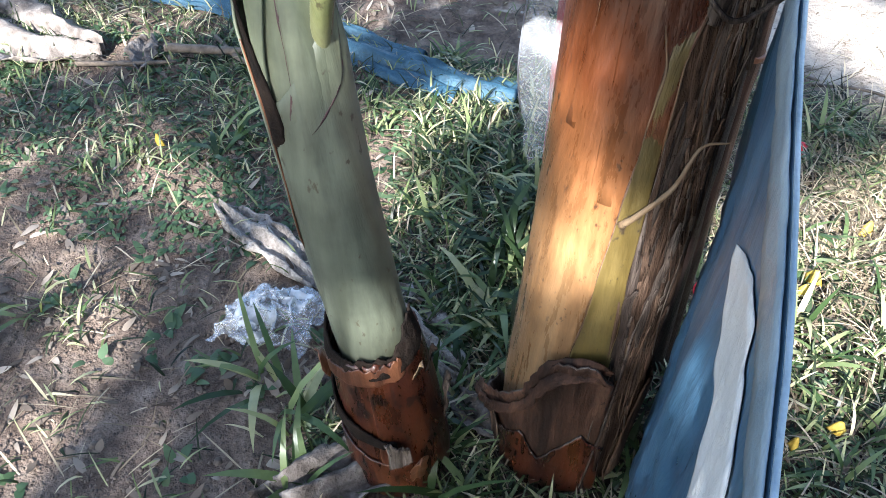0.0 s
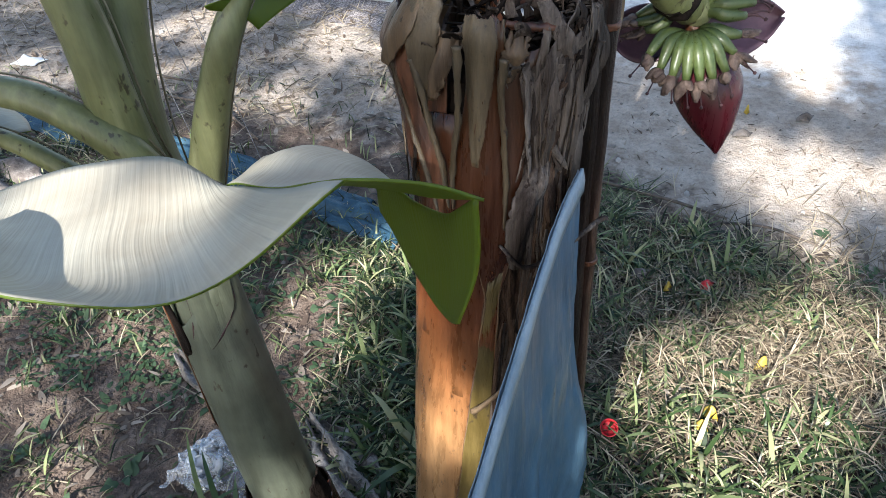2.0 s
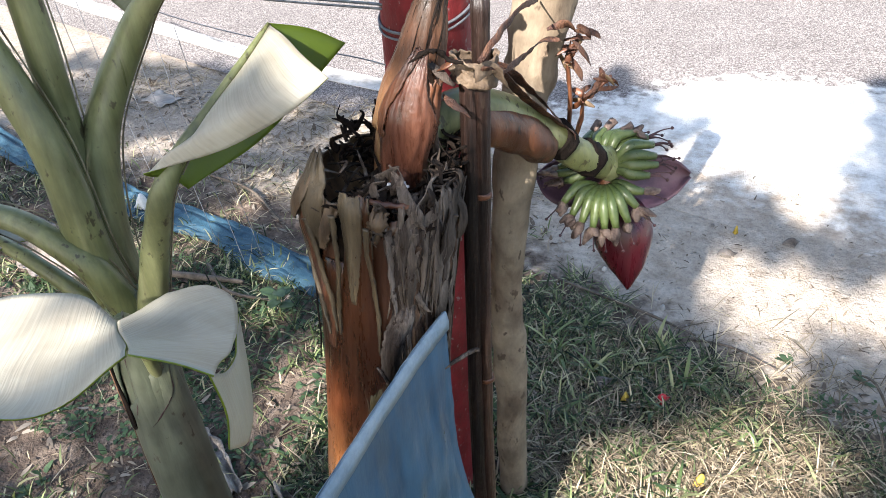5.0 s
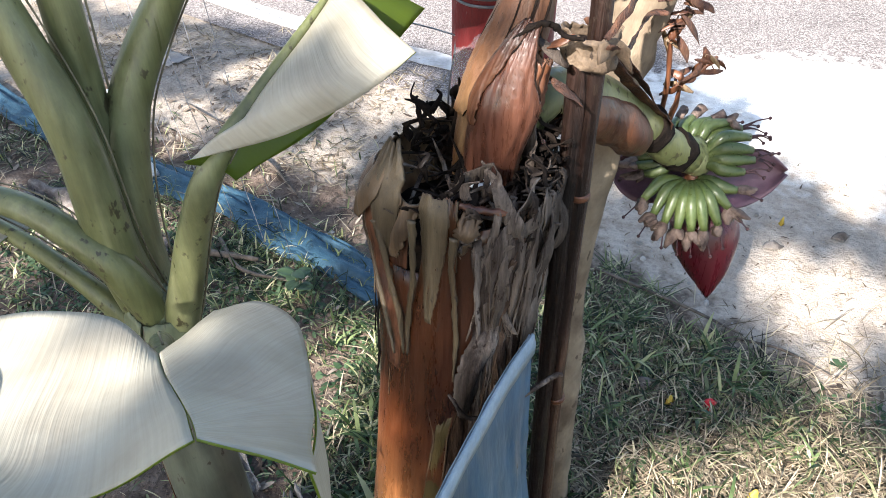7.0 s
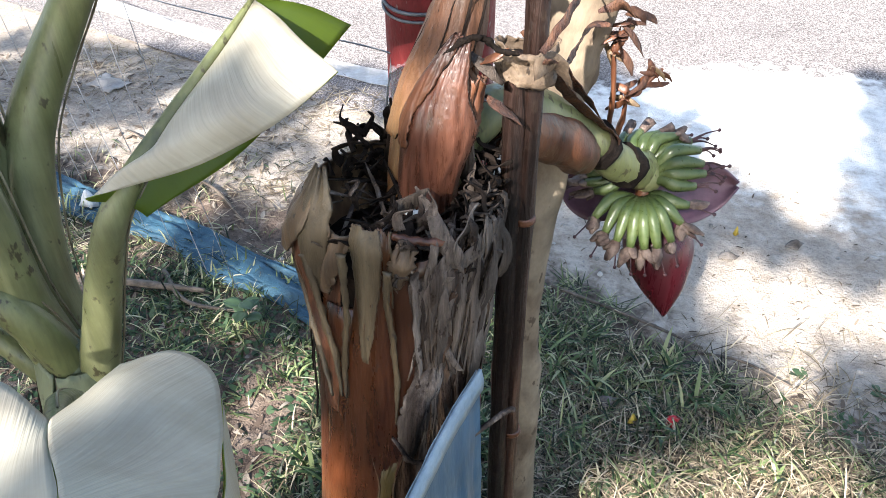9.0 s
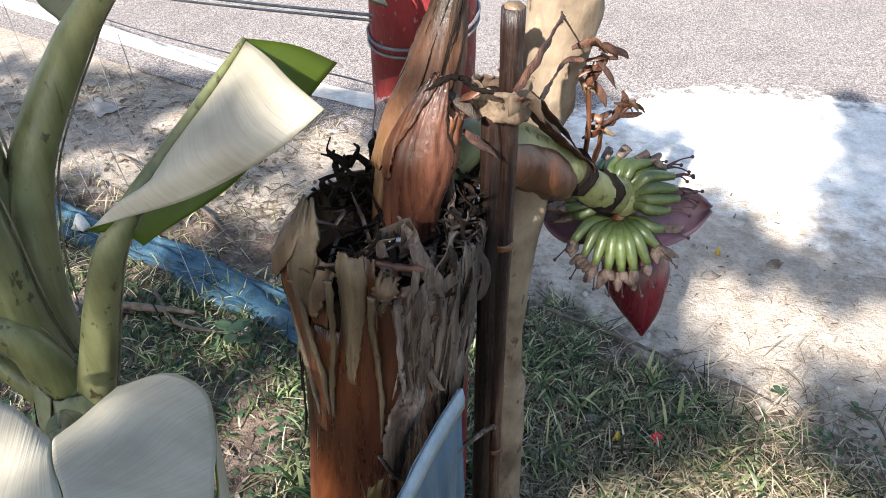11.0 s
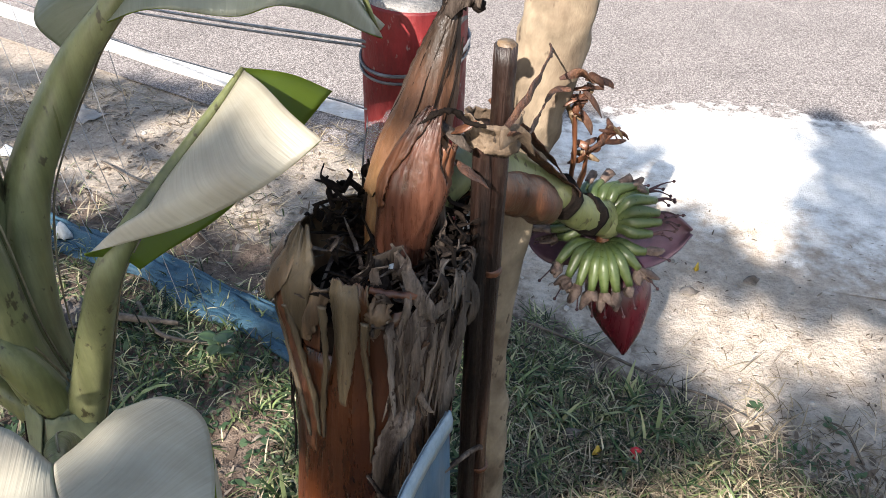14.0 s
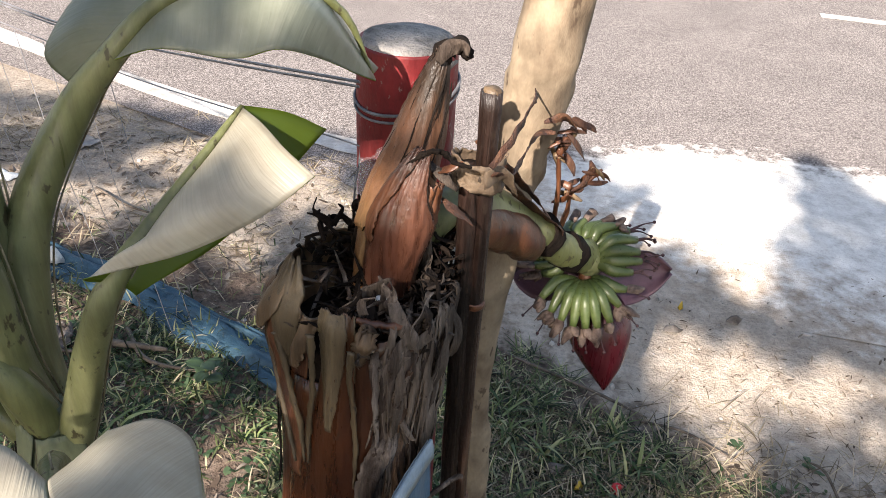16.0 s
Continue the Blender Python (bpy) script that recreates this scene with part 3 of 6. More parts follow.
def ribbon(pts, widths, twist=0.0, th=0.0012, n=14, facing=None):
    """A narrow dry strip along a curve."""
    rows = spline([(*p, w) for p, w in zip(pts, widths)], n)
    g = []
    for i in range(n):
        t = Vector(rows[min(i + 1, n - 1)][:3]) - Vector(rows[max(i - 1, 0)][:3])
        f = Vector(facing or (0, -1, 0.2))
        s = t.cross(f)
        s = (s if s.length > 1e-6 else Vector((1, 0, 0))).normalized()
        s = Matrix.Rotation(twist * i / n, 3, t.normalized()) @ s
        c = Vector(rows[i][:3])
        k = 1 + 0.35 * noise.noise(c * 90)
        c = c + Vector((noise.noise(c * 55), noise.noise(c * 55 + Vector((7, 0, 0))), 0)) * min(0.004, rows[i][3] * 0.25)
        g.append([c - s * rows[i][3] * k / 2, c + t.cross(s).normalized() * rows[i][3] * 0.12, c + s * rows[i][3] * (2 - k) / 2])
    ge = shell(g, th)
    return ge[0], ge[1]


def panel(ob, name, rows, material, seed=0, inner=None, axis_rows=None, rag=0.0, side_rag=0.0, th=0.0022, nu=44, nv=30, margin=None, label="", wrinkle=0.0016):
    """A torn piece of sheath on a stem. rows, from its foot to its top: (height, [(angle, stand-off), ...])."""
    ax = AXROW if axis_rows is None else axis_rows
    ctrl = [[(a, h, o) for a, o in row] for h, row in rows]
    g = loft(ctrl, nu, nv)
    grid = []
    for i in range(nu):
        v, line_ = i / (nu - 1), []
        for j in range(nv):
            u = j / (nv - 1)
            a, h, o = g[i, j]
            h += rag * v ** 3 * (noise.noise(Vector((u * 6, seed, 0))) + 0.7 * noise.noise(Vector((u * 19, seed, 5))))
            edge = abs(2 * u - 1) ** 4
            a += side_rag * edge * (noise.noise(Vector((v * 9, seed, u * 3))) + 0.8 * noise.noise(Vector((v * 31, seed, u * 3))))
            o += wrinkle * (noise.noise(Vector((a * 0.16, h * 14, seed))) + 0.6 * noise.noise(Vector((a * 0.5, h * 30, seed))))
            line_.append(flank(ax, a, h, o))
        grid.append(line_)
    ge = shell([list(r) for r in zip(*grid)], th)
    p = part(name, local((ge[0], ge[1], ge[2] if inner else None, True, ge[4]), ob), [material, inner] if inner else material, ob, label)
    if margin:
        for k in (0, nv - 1):
            part("sheath_margin", local(tube([grid[i][k] for i in range(nu // 2, nu, 2)], [0.0010 + 0.0012 * abs(noise.noise(Vector((q * 0.8, seed, k)))) for q in range(nu // 2, nu, 2)], 5, 46, 0.4, seed=seed), ob), margin, ob)
    return p


SM, SD = M_STEM, M_STEM_DARK
SEAM = [(0, -24), (0.27, -15), (0.5, -6), (0.72, 3)]
FIBL = [(0, 18), (0.26, 14), (0.45, 7), (0.72, 7), (0.88, 22), (1.0, 34)]
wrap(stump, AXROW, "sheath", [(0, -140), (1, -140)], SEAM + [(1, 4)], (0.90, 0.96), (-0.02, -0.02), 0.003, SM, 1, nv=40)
wrap(stump, AXROW, "sheath", SEAM + [(0.85, -14), (1, -14)], [(0, 16), (0.5, 12), (0.72, 12), (0.88, 30), (1, 44)], (1.02, 1.03), (0.55, 0.55), 0.0045, SM, 2, 0.014, nu=60, margin=M_TAN, lip=0.004, inner=M_ROT_AND_SHADE)
wrap(stump, AXROW, "sheath", SEAM + [(1, 2)], [(a, b + 4) for a, b in FIBL], (0.74, 0.76), (0.06, 0.06), 0.0045, M_OLIVE, 3, margin=M_FIBRE, nv=40)
wrap(stump, AXROW, "sheath", [(0.7, -56), (0.85, -84), (1.05, -92)], [(0.7, -50), (0.85, -28), (1.05, -28)], (1.0, 1.01), (0.70, 0.70), 0.001, SD, 4, inner=M_ROT_AND_SHADE)
wrap(stump, AXROW, "dry_sheath", FIBL, [(0, 135), (1, 135)], (1.03, 1.03), (-0.02, -0.02), 0.003, M_FIBRE, 9, 0.03, nu=40)
wrap(stump, AXROW, "dry_sheath", [(0, 125), (1, 125)], [(0, 225), (1, 225)], (1.02, 1.02), (0.0, 0.0), 0.003, M_FIBRE, 10, 0.016, nu=60)
# the bulging sheath on the -x side, its folded tan flap, and the front strip with its pale crest
panel(stump, "sheath", [(0.62, [(-160, 0.001), (-100, 0.003), (-46, 0.002)]), (0.80, [(-160, 0.002), (-90, 0.004), (-40, 0.004)]), (0.86, [(-160, 0.004), (-80, 0.008), (-34, 0.007)]), (0.91, [(-160, 0.010), (-95, 0.014), (-50, 0.012)]), (0.95, [(-160, 0.020), (-98, 0.028), (-62, 0.018)]), (0.985, [(-155, 0.028), (-96, 0.038), (-68, 0.030)]), (1.012, [(-150, 0.026), (-94, 0.032), (-66, 0.022)]), (1.03, [(-145, 0.014), (-90, 0.018), (-62, 0.010)])], M_STEM, 5, M_TAN, rag=0.012, margin=M_TANPALE)
panel(stump, "sheath", [(0.80, [(-46, 0.003), (-38, 0.005), (-30, 0.003)]), (0.88, [(-48, 0.007), (-38, 0.010), (-29, 0.005)]), (0.94, [(-60, 0.014), (-52, 0.016), (-44, 0.010)]), (0.985, [(-64, 0.024), (-56, 0.026), (-48, 0.016)]), (1.02, [(-60, 0.020), (-52, 0.022), (-44, 0.012)])], SD, 31, M_TAN, rag=0.02, margin=M_TAN)
panel(stump, "dry_flap", [(0.962, [(-41, 0.010), (-38, 0.013), (-34, 0.010)]), (0.985, [(-46, 0.016), (-40, 0.023), (-33, 0.014)]), (1.02, [(-52, 0.018), (-42, 0.030), (-30, 0.016)]), (1.05, [(-56, 0.018), (-43, 0.026), (-29, 0.014)]), (1.072, [(-55, 0.010), (-44, 0.016), (-32, 0.006)]), (1.092, [(-52, 0.0), (-46, 0.004), (-41, 0.0)])], M_TANPALE, 6, M_TAN, rag=0.01, side_rag=1.5, margin=M_TAN, label="folded pale tan flap of sheath")
panel(stump, "dry_flap", [(0.985, [(-70, 0.034), (-66, 0.038), (-60, 0.032)]), (1.01, [(-66, 0.032), (-60, 0.036), (-50, 0.031)]), (1.04, [(-58, 0.026), (-50, 0.032), (-40, 0.030)]), (1.065, [(-54, 0.014), (-47, 0.020), (-40, 0.018)]), (1.085, [(-50, 0.002), (-47, 0.004), (-44, 0.002)])], M_TAN, 32, M_TANPALE, side_rag=1.0, nu=34, nv=18)
panel(stump, "dry_flap", [(0.968, [(-37, 0.014), (-34, 0.016), (-30, 0.013)]), (0.99, [(-36, 0.015), (-31, 0.019), (-25, 0.014)]), (1.015, [(-33, 0.014), (-27, 0.019), (-21, 0.012)]), (1.042, [(-30, 0.010), (-24, 0.013), (-18, 0.006)])], M_TAN, 33, M_TANPALE, side_rag=3.5, nu=34, nv=18)
panel(stump, "sheath", [(0.55, [(-26, 0.002), (-8, 0.004), (9, 0.002)]), (0.78, [(-24, 0.004), (-8, 0.007), (12, 0.004)]), (0.88, [(-20, 0.007), (-5, 0.012), (12, 0.008)]), (0.97, [(-14, 0.010), (-4, 0.016), (7, 0.011)]), (1.02, [(-13, 0.012), (-5, 0.019), (5, 0.013)]), (1.045, [(-15, 0.015), (-5, 0.021), (4, 0.015)]), (1.062, [(-15, 0.012), (-6, 0.015), (3, 0.010)])], M_STEM, 7, M_ROT_AND_SHADE, rag=0.010, margin=M_TANPALE, nu=60)
panel(stump, "dry_flap", [(0.90, [(-8, 0.0125), (-6, 0.0135), (-4, 0.0135)]), (0.96, [(-11, 0.0135), (-7, 0.0165), (-1, 0.0165)]), (1.01, [(-13, 0.0150), (-7, 0.0200), (1, 0.0185)]), (1.045, [(-15.5, 0.0165), (-8, 0.0225), (1, 0.0210)]), (1.064, [(-15, 0.0130), (-9, 0.0165), (-1, 0.0150)])], M_TANPALE, 34, M_TAN, rag=0.008, side_rag=1.2, nu=40, nv=18, label="pale glazed crest of the front sheath")
panel(stump, "dry_flap", [(0.995, [(7, 0.010), (8, 0.011), (10, 0.010)]), (1.015, [(5, 0.012), (9, 0.016), (13, 0.012)]), (1.03, [(4, 0.014), (10, 0.022), (16, 0.016)]), (1.045, [(6, 0.008), (11, 0.012), (16, 0.010)])], M_TAN, 35, M_ROT_AND_SHADE, rag=0.014, side_rag=3.0, nu=28, nv=20, wrinkle=0.006)
panel(stump, "dry_flap", [(0.765, [(17, 0.010), (20, 0.012), (23, 0.010)]), (0.80, [(14, 0.014), (20, 0.022), (26, 0.012)]), (0.845, [(14, 0.016), (22, 0.030), (31, 0.014)]), (0.885, [(20, 0.014), (28, 0.026), (38, 0.010)]), (0.905, [(26, 0.004), (31, 0.008), (37, 0.003)])], M_GREYFIB, 21, M_PAPER, rag=0.02, side_rag=3.0, label="loose curled papery flap", wrinkle=0.004)
part("sheath_margin", local(tube([on_stem(a, h, o) for a, h, o in ((4, 1.056, 0.010), (12, 1.052, 0.008), (20, 1.050, 0.009), (30, 1.046, 0.008), (40, 1.040, 0.006))], [0.003, 0.0045, 0.004, 0.0045, 0.002], 7, 40, 0.6), stump), SD, stump)
for pts, ws, tw in ((((20, 1.080, -0.020), (26, 1.062, 0.006), (32, 1.035, 0.020), (38, 1.010, 0.018)), (0.004, 0.016, 0.018, 0.006), 0.5), (((66, 1.050, 0.002), (48, 1.036, 0.014), (34, 1.018, 0.018), (24, 1.0, 0.016), (21, 0.975, 0.014)), (0.004, 0.014, 0.012, 0.008, 0.010), 0.8), (((-4, 1.052, -0.018), (6, 1.064, -0.026), (18, 1.074, -0.030), (26, 1.078, -0.034)), (0.003, 0.016, 0.012, 0.002), 0.3), (((52, 1.062, -0.012), (44, 1.066, 0.004), (36, 1.050, 0.016), (34, 1.03, 0.014)), (0.010, 0.018, 0.014, 0.004), -0.9), (((25, 1.046, 0.010), (22, 1.012, 0.013), (24, 0.966, 0.014)), (0.003, 0.003, 0.0025), 0.2), (((70, 1.04, 0.004), (74, 1.015, 0.020), (72, 0.985, 0.026), (74, 0.965, 0.020)), (0.004, 0.012, 0.014, 0.005), 0.6), (((34, 0.925, 0.010), (40, 0.90, 0.024), (46, 0.885, 0.020)), (0.008, 0.006, 0.001), 0.4)):
    part("papery_strip", local(ribbon([on_stem(*p) for p in pts], ws, tw, 0.0014, 28, facing=tuple(on_stem(pts[1][0], 0.9, 0.2) - on_stem(pts[1][0], 0.9, 0))), stump), M_PAPER, stump)
rp = random.Random(61)
for k in range(30):
    a0 = 30 + 66 * (k + rp.random()) / 30
    h0, h1 = rp.uniform(0.98, 1.05), rp.uniform(0.66, 0.90)
    w = rp.uniform(0.007, 0.019)
    o0 = rp.uniform(0.006, 0.013)
    pts = [on_stem(a0 - 7 * q + 3 * math.sin(6 * q + k), h0 + (h1 - h0) * q, o0 + 0.005 * math.sin(5 * q + 2 * k) + (0.010 * (q - 0.8) if q > 0.8 else 0)) for q in np.linspace(0, 1, 8)]
    part("papery_strip", local(ribbon(pts, [w * 0.4, w, w * 0.9, w, w * 0.8, w, w * 0.7, w * 0.15], rp.uniform(-0.7, 0.7), 0.0014, 36, facing=tuple(on_stem(a0, 0.9, 0.2) - on_stem(a0, 0.9, 0))), stump), (M_PAPER, M_GREYFIB, M_PAPER, M_FIBRE)[k % 4], stump)
for pts, rr in ((((-22, 0.84), (-27, 0.89), (-34, 0.94), (-37, 0.98), (-41, 1.01)), 0.0040), (((-19, 0.84), (-20, 0.89), (-16, 0.95), (-15, 1.0), (-15, 1.04)), 0.0036), (((-30, 0.83), (-40, 0.875), (-52, 0.92), (-60, 0.955), (-64, 0.99)), 0.0042), (((12, 0.82), (11, 0.88), (8, 0.94), (5, 0.99), (5, 1.03)), 0.0034), (((-70, 0.86), (-80, 0.92), (-84, 0.96), (-80, 1.0)), 0.0034)):
    part("sheath_margin", local(tube([on_stem(a, h, 0.012 + 0.014 * max(0, h - 0.9) / 0.1) for a, h in pts], [rr * 0.4] + [rr] * (len(pts) - 2) + [rr * 1.4], 7, 50, 0.6, 0.5), stump), M_TANPALE, stump)
FLAP = [(0, 0), (0.25, 0.04), (0.45, 0.125), (0.6, 0.175), (0.72, 0.235), (0.88, 0.25), (1.0, 0.215)]
LIP = [(-92, 0.09, 0.040), (-78, 0.112, 0.030), (-58, 0.150, 0.024), (-36, 0.212, 0.022), (-20, 0.292, 0.020), (2, 0.318, 0.020), (16, 0.302, 0.016)]
for k, (dw, out_, m) in enumerate(((0.026, 0.002, M_OLDBASE), (0.014, 0.008, M_OLDBASE))):
    part("old_base_sheath", local(ribbon([on_stem(a, h - 0.012 * k, o + out_) for a, h, o in LIP], [0.012, dw, dw * 1.2, dw, dw * 1.3, dw, 0.008], 0.5 - 0.9 * k, 0.002, 60, facing=(-0.2, -0.8, 0.7)), stump), m, stump, "curled grey-brown lip of the old sheath")
wrap(stump, AXROW, "old_base_sheath", [(0, -118), (0.1, -108)], [(0, 30), (0.1, 26), (0.3, 17)], (0.075, 0.075), (-0.03, -0.03), 0.006, M_OLDBASE, 11, 0.012, flare=0.004, margin=None, label="dark curled old sheath at the base", nu=80, nv=36, prof=FLAP, curl=0.014, inner=M_GREYFIB)
wrap(stump, AXROW, "old_base_sheath", [(0, -70), (0.2, -60)], [(0, 30), (0.25, 24)], (0.06, 0.06), (-0.03, -0.03), 0.009, M_BASE, 14, 0.014, flare=0.0, nu=70, prof=[(0, 0), (0.3, 0.05), (0.5, 0.03), (0.8, 0.10), (1, 0.07)], curl=0.003, inner=M_GREYFIB)
wrap(stump, AXROW, "old_base_sheath", [(0, -112), (0.2, -104)], [(0, -60), (0.2, -66)], (0.05, 0.12), (-0.03, -0.03), 0.010, M_FIBRE, 15, 0.015, flare=0.012, nu=40, curl=0.006, inner=M_GREYFIB)
wrap(stump, AXROW, "old_base_sheath", [(0, 40), (0.3, 46)], [(0, 120), (0.3, 110)], (0.24, 0.20), (-0.03, -0.03), 0.006, M_FIBRE, 12, 0.05, flare=0.01)


def build_fibres():
    rnd = random.Random(5)
    for k in range(210):
        a = rnd.uniform(14, 112) if k % 6 else rnd.uniform(12, 34)
        z1 = rnd.uniform(0.30, 1.02) if k % 3 else rnd.uniform(0.92, 1.05)
        ln = rnd.uniform(0.15, 0.5)
        a = max(a, lerp_list(FIBL, z1) + 3)
        pts, ws, w0, o0 = [], [], rnd.uniform(0.003, 0.013), rnd.uniform(0.004, 0.012)
        for j in range(7):
            v = j / 6
            pts.append(on_stem(a + 4.5 * math.sin(v * 4 + k) * (0.4 + 0.6 * v), max(0.02, z1 - ln * v), (o0 + (rnd.uniform(0, 0.012) if j in (0, 6) else rnd.uniform(0, 0.002))) * (1.0 if a < 50 else 0.45)))
            ws.append(w0 * (0.35 if j in (0, 6) else rnd.uniform(0.8, 1.1)))
        f = on_stem(a, z1, 0.2) - on_stem(a, z1, 0)
        g = ribbon(pts, ws, rnd.uniform(-0.12, 0.12) if k % 4 else rnd.uniform(-1.2, 1.2), facing=tuple(f))
        part("fibre_strip", local(g, stump), M_GREYFIB if rnd.random() < 0.4 else M_FIBRE, stump)
    # broad dry flaps that stand out near the rim
    for a, z, w, h, out, m in ((30, 1.0, 0.03, 0.09, 0.02, M_GREYFIB), (42, 1.0, 0.035, 0.07, 0.015, M_GREYFIB), (56, 0.99, 0.03, 0.08, 0.02, M_GREYFIB)):
        pts = [on_stem(a, z - h * 0.6, 0.012), on_stem(a + 2, z - h * 0.2, out * 0.9), on_stem(a + 1, z + h * 0.2, out), on_stem(a + 4, z + h * 0.5, out * 0.6)]
        f = on_stem(a, z, 0.2) - on_stem(a, z, 0)
        part("dry_flap", local(ribbon(pts, [w * 0.3, w, w * 0.9, w * 0.15], rnd.uniform(-0.9, 0.9), facing=tuple(f), n=12), stump), m, stump)
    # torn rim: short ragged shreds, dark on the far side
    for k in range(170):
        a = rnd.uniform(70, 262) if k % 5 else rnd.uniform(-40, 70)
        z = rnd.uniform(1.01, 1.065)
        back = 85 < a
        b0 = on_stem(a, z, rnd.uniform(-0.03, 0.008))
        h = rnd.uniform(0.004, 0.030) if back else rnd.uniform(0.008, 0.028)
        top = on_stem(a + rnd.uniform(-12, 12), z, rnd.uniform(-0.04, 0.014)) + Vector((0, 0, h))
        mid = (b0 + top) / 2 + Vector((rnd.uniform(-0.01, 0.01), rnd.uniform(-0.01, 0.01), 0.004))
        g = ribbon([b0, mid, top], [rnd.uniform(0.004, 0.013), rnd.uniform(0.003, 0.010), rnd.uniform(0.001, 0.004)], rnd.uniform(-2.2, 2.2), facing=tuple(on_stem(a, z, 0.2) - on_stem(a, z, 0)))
        part("torn_tip", local(g, stump), M_ROT_AND_SHADE if back or rnd.random() < 0.25 else M_GREYFIB, stump)
    for k in range(46):
        a = rnd.uniform(18, 80)
        z = rnd.uniform(0.97, 1.035)
        da = rnd.uniform(-22, 22)
        ln = rnd.uniform(0.05, 0.17)
        pts = [on_stem(a + da * 0.6, z + 0.012, -0.02), on_stem(a + da * 0.3, z + 0.02, 0.012), on_stem(a, z - ln * 0.4, (0.010 + rnd.uniform(0, 0.010)) * (1.0 if a < 50 else 0.5)), on_stem(a - da * 0.3, z - ln, (0.008 + rnd.uniform(0, 0.010)) * (1.0 if a < 50 else 0.4))]
        w = rnd.uniform(0.004, 0.014)
        part("papery_strip", local(ribbon(pts, [w * 0.5, w, w, w * 0.2], rnd.uniform(-1.2, 1.2), facing=tuple(on_stem(a, z, 0.2) - on_stem(a, z, 0)), n=16), stump), M_PAPER if k % 3 else M_GREYFIB, stump)
    for k in range(26):
        a = rnd.uniform(-48, 50)
        z = rnd.uniform(1.0, 1.05)
        b0 = on_stem(a, z, rnd.uniform(0.004, 0.018))
        e = on_stem(a + rnd.uniform(-7, 7), z, rnd.uniform(-0.02, 0.026)) + Vector((0, 0, rnd.uniform(-0.03, 0.028)))
        w = rnd.uniform(0.006, 0.017)
        part("torn_tip", local(ribbon([b0, (b0 + e) / 2 + Vector((rnd.uniform(-0.006, 0.006), -0.006, 0.006)), e], [w, w * 0.9, w * 0.25], rnd.uniform(-1.5, 1.5), facing=tuple(on_stem(a, z, 0.2) - on_stem(a, z, 0))), stump), (M_GREYFIB, M_PAPER, M_ROT_AND_SHADE)[k % 3], stump)
    # near-black strips painted as the shaded gaps between sheaths
    for a0, z0, z1, w in ((-52, 0.76, 1.0, 0.007), (-70, 0.80, 1.0, 0.006)):
        pts = [on_stem(a0 + 2.2 * math.sin(q * 3 + a0), z0 + (z1 - z0) * q / 5, 0.0118) for q in range(6)]
        part("dark_streak", local(ribbon(pts, [w * 0.2, w, w * 0.8, w * 1.1, w, w * 0.5], 0.2, facing=tuple(on_stem(a0, z0, 0.2) - on_stem(a0, z0, 0)), n=30), stump), M_ROT_AND_SHADE, stump)
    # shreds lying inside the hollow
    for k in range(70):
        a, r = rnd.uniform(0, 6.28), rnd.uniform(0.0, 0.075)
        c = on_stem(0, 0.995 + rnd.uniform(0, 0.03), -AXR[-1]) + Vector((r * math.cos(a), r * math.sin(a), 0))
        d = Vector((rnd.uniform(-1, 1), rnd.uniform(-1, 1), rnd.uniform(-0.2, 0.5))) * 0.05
        part("loose_shred", local(ribbon([c - d, c + Vector((0, 0, 0.008)), c + d], [0.003, 0.005, 0.001], rnd.uniform(-2, 2), facing=(0, 0, 1)), stump), M_GREYFIB if k % 3 == 0 else M_ROT_AND_SHADE, stump)
    # stringy fibre tied across to the stake, and one that curls on the lower stem
    part("string", local(tube([on_stem(10, 0.80, 0.012), on_stem(24, 0.775, 0.024), (0.553, 0.952, 0.819), (0.596, 1.010, 0.821), (0.608, 1.015, 0.823)], [0.002, 0.003, 0.003, 0.0035, 0.003], 6, 24), stump), M_GREYFIB, stump)
    part("string", local(tube([on_stem(-2, 0.53, 0.006), on_stem(6, 0.56, 0.02), on_stem(18, 0.60, 0.028), on_stem(28, 0.64, 0.024), on_stem(40, 0.645, 0.034)], [0.005, 0.0035, 0.003, 0.002, 0.001], 6, 24), stump), M_TAN, stump)


build_fibres()
# white bird droppings on the torn top of the stump
for k, (x, y) in enumerate(((0.484, 1.030), (0.495, 1.026), (0.505, 1.032), (0.499, 1.038))):
    part("bird_dropping", local(ball((x, y, 1.073 + 0.002 * (k % 2)), 0.007, 8, 5, 0.4, 0.5, k), stump), M_WHITESCRAP, stump, "small white bird dropping")
for x, y, h, w in ((0.437, 1.118, 1.150, 0.016), (0.446, 1.124, 1.128, 0.012)):
    part("torn_tip", local(ribbon([(x - 0.004, y - 0.004, 1.06), (x, y, 1.09), (x + 0.003, y, (1.09 + h) / 2), (x + 0.002, y, h)], [w * 0.7, w, w * 0.7, 0.002], 1.1, 0.0016, 22, facing=(0.3, -0.8, 0.4)), stump), M_ROT_AND_SHADE, stump)
# near-black plug, painted shade at the bottom of the hollow
part("hollow", local(tube([(0.465, 1.047, 0.923), (0.472, 1.058, 1.006)], [0.090, 0.092], 24, 6), stump), M_ROT_AND_SHADE, stump)

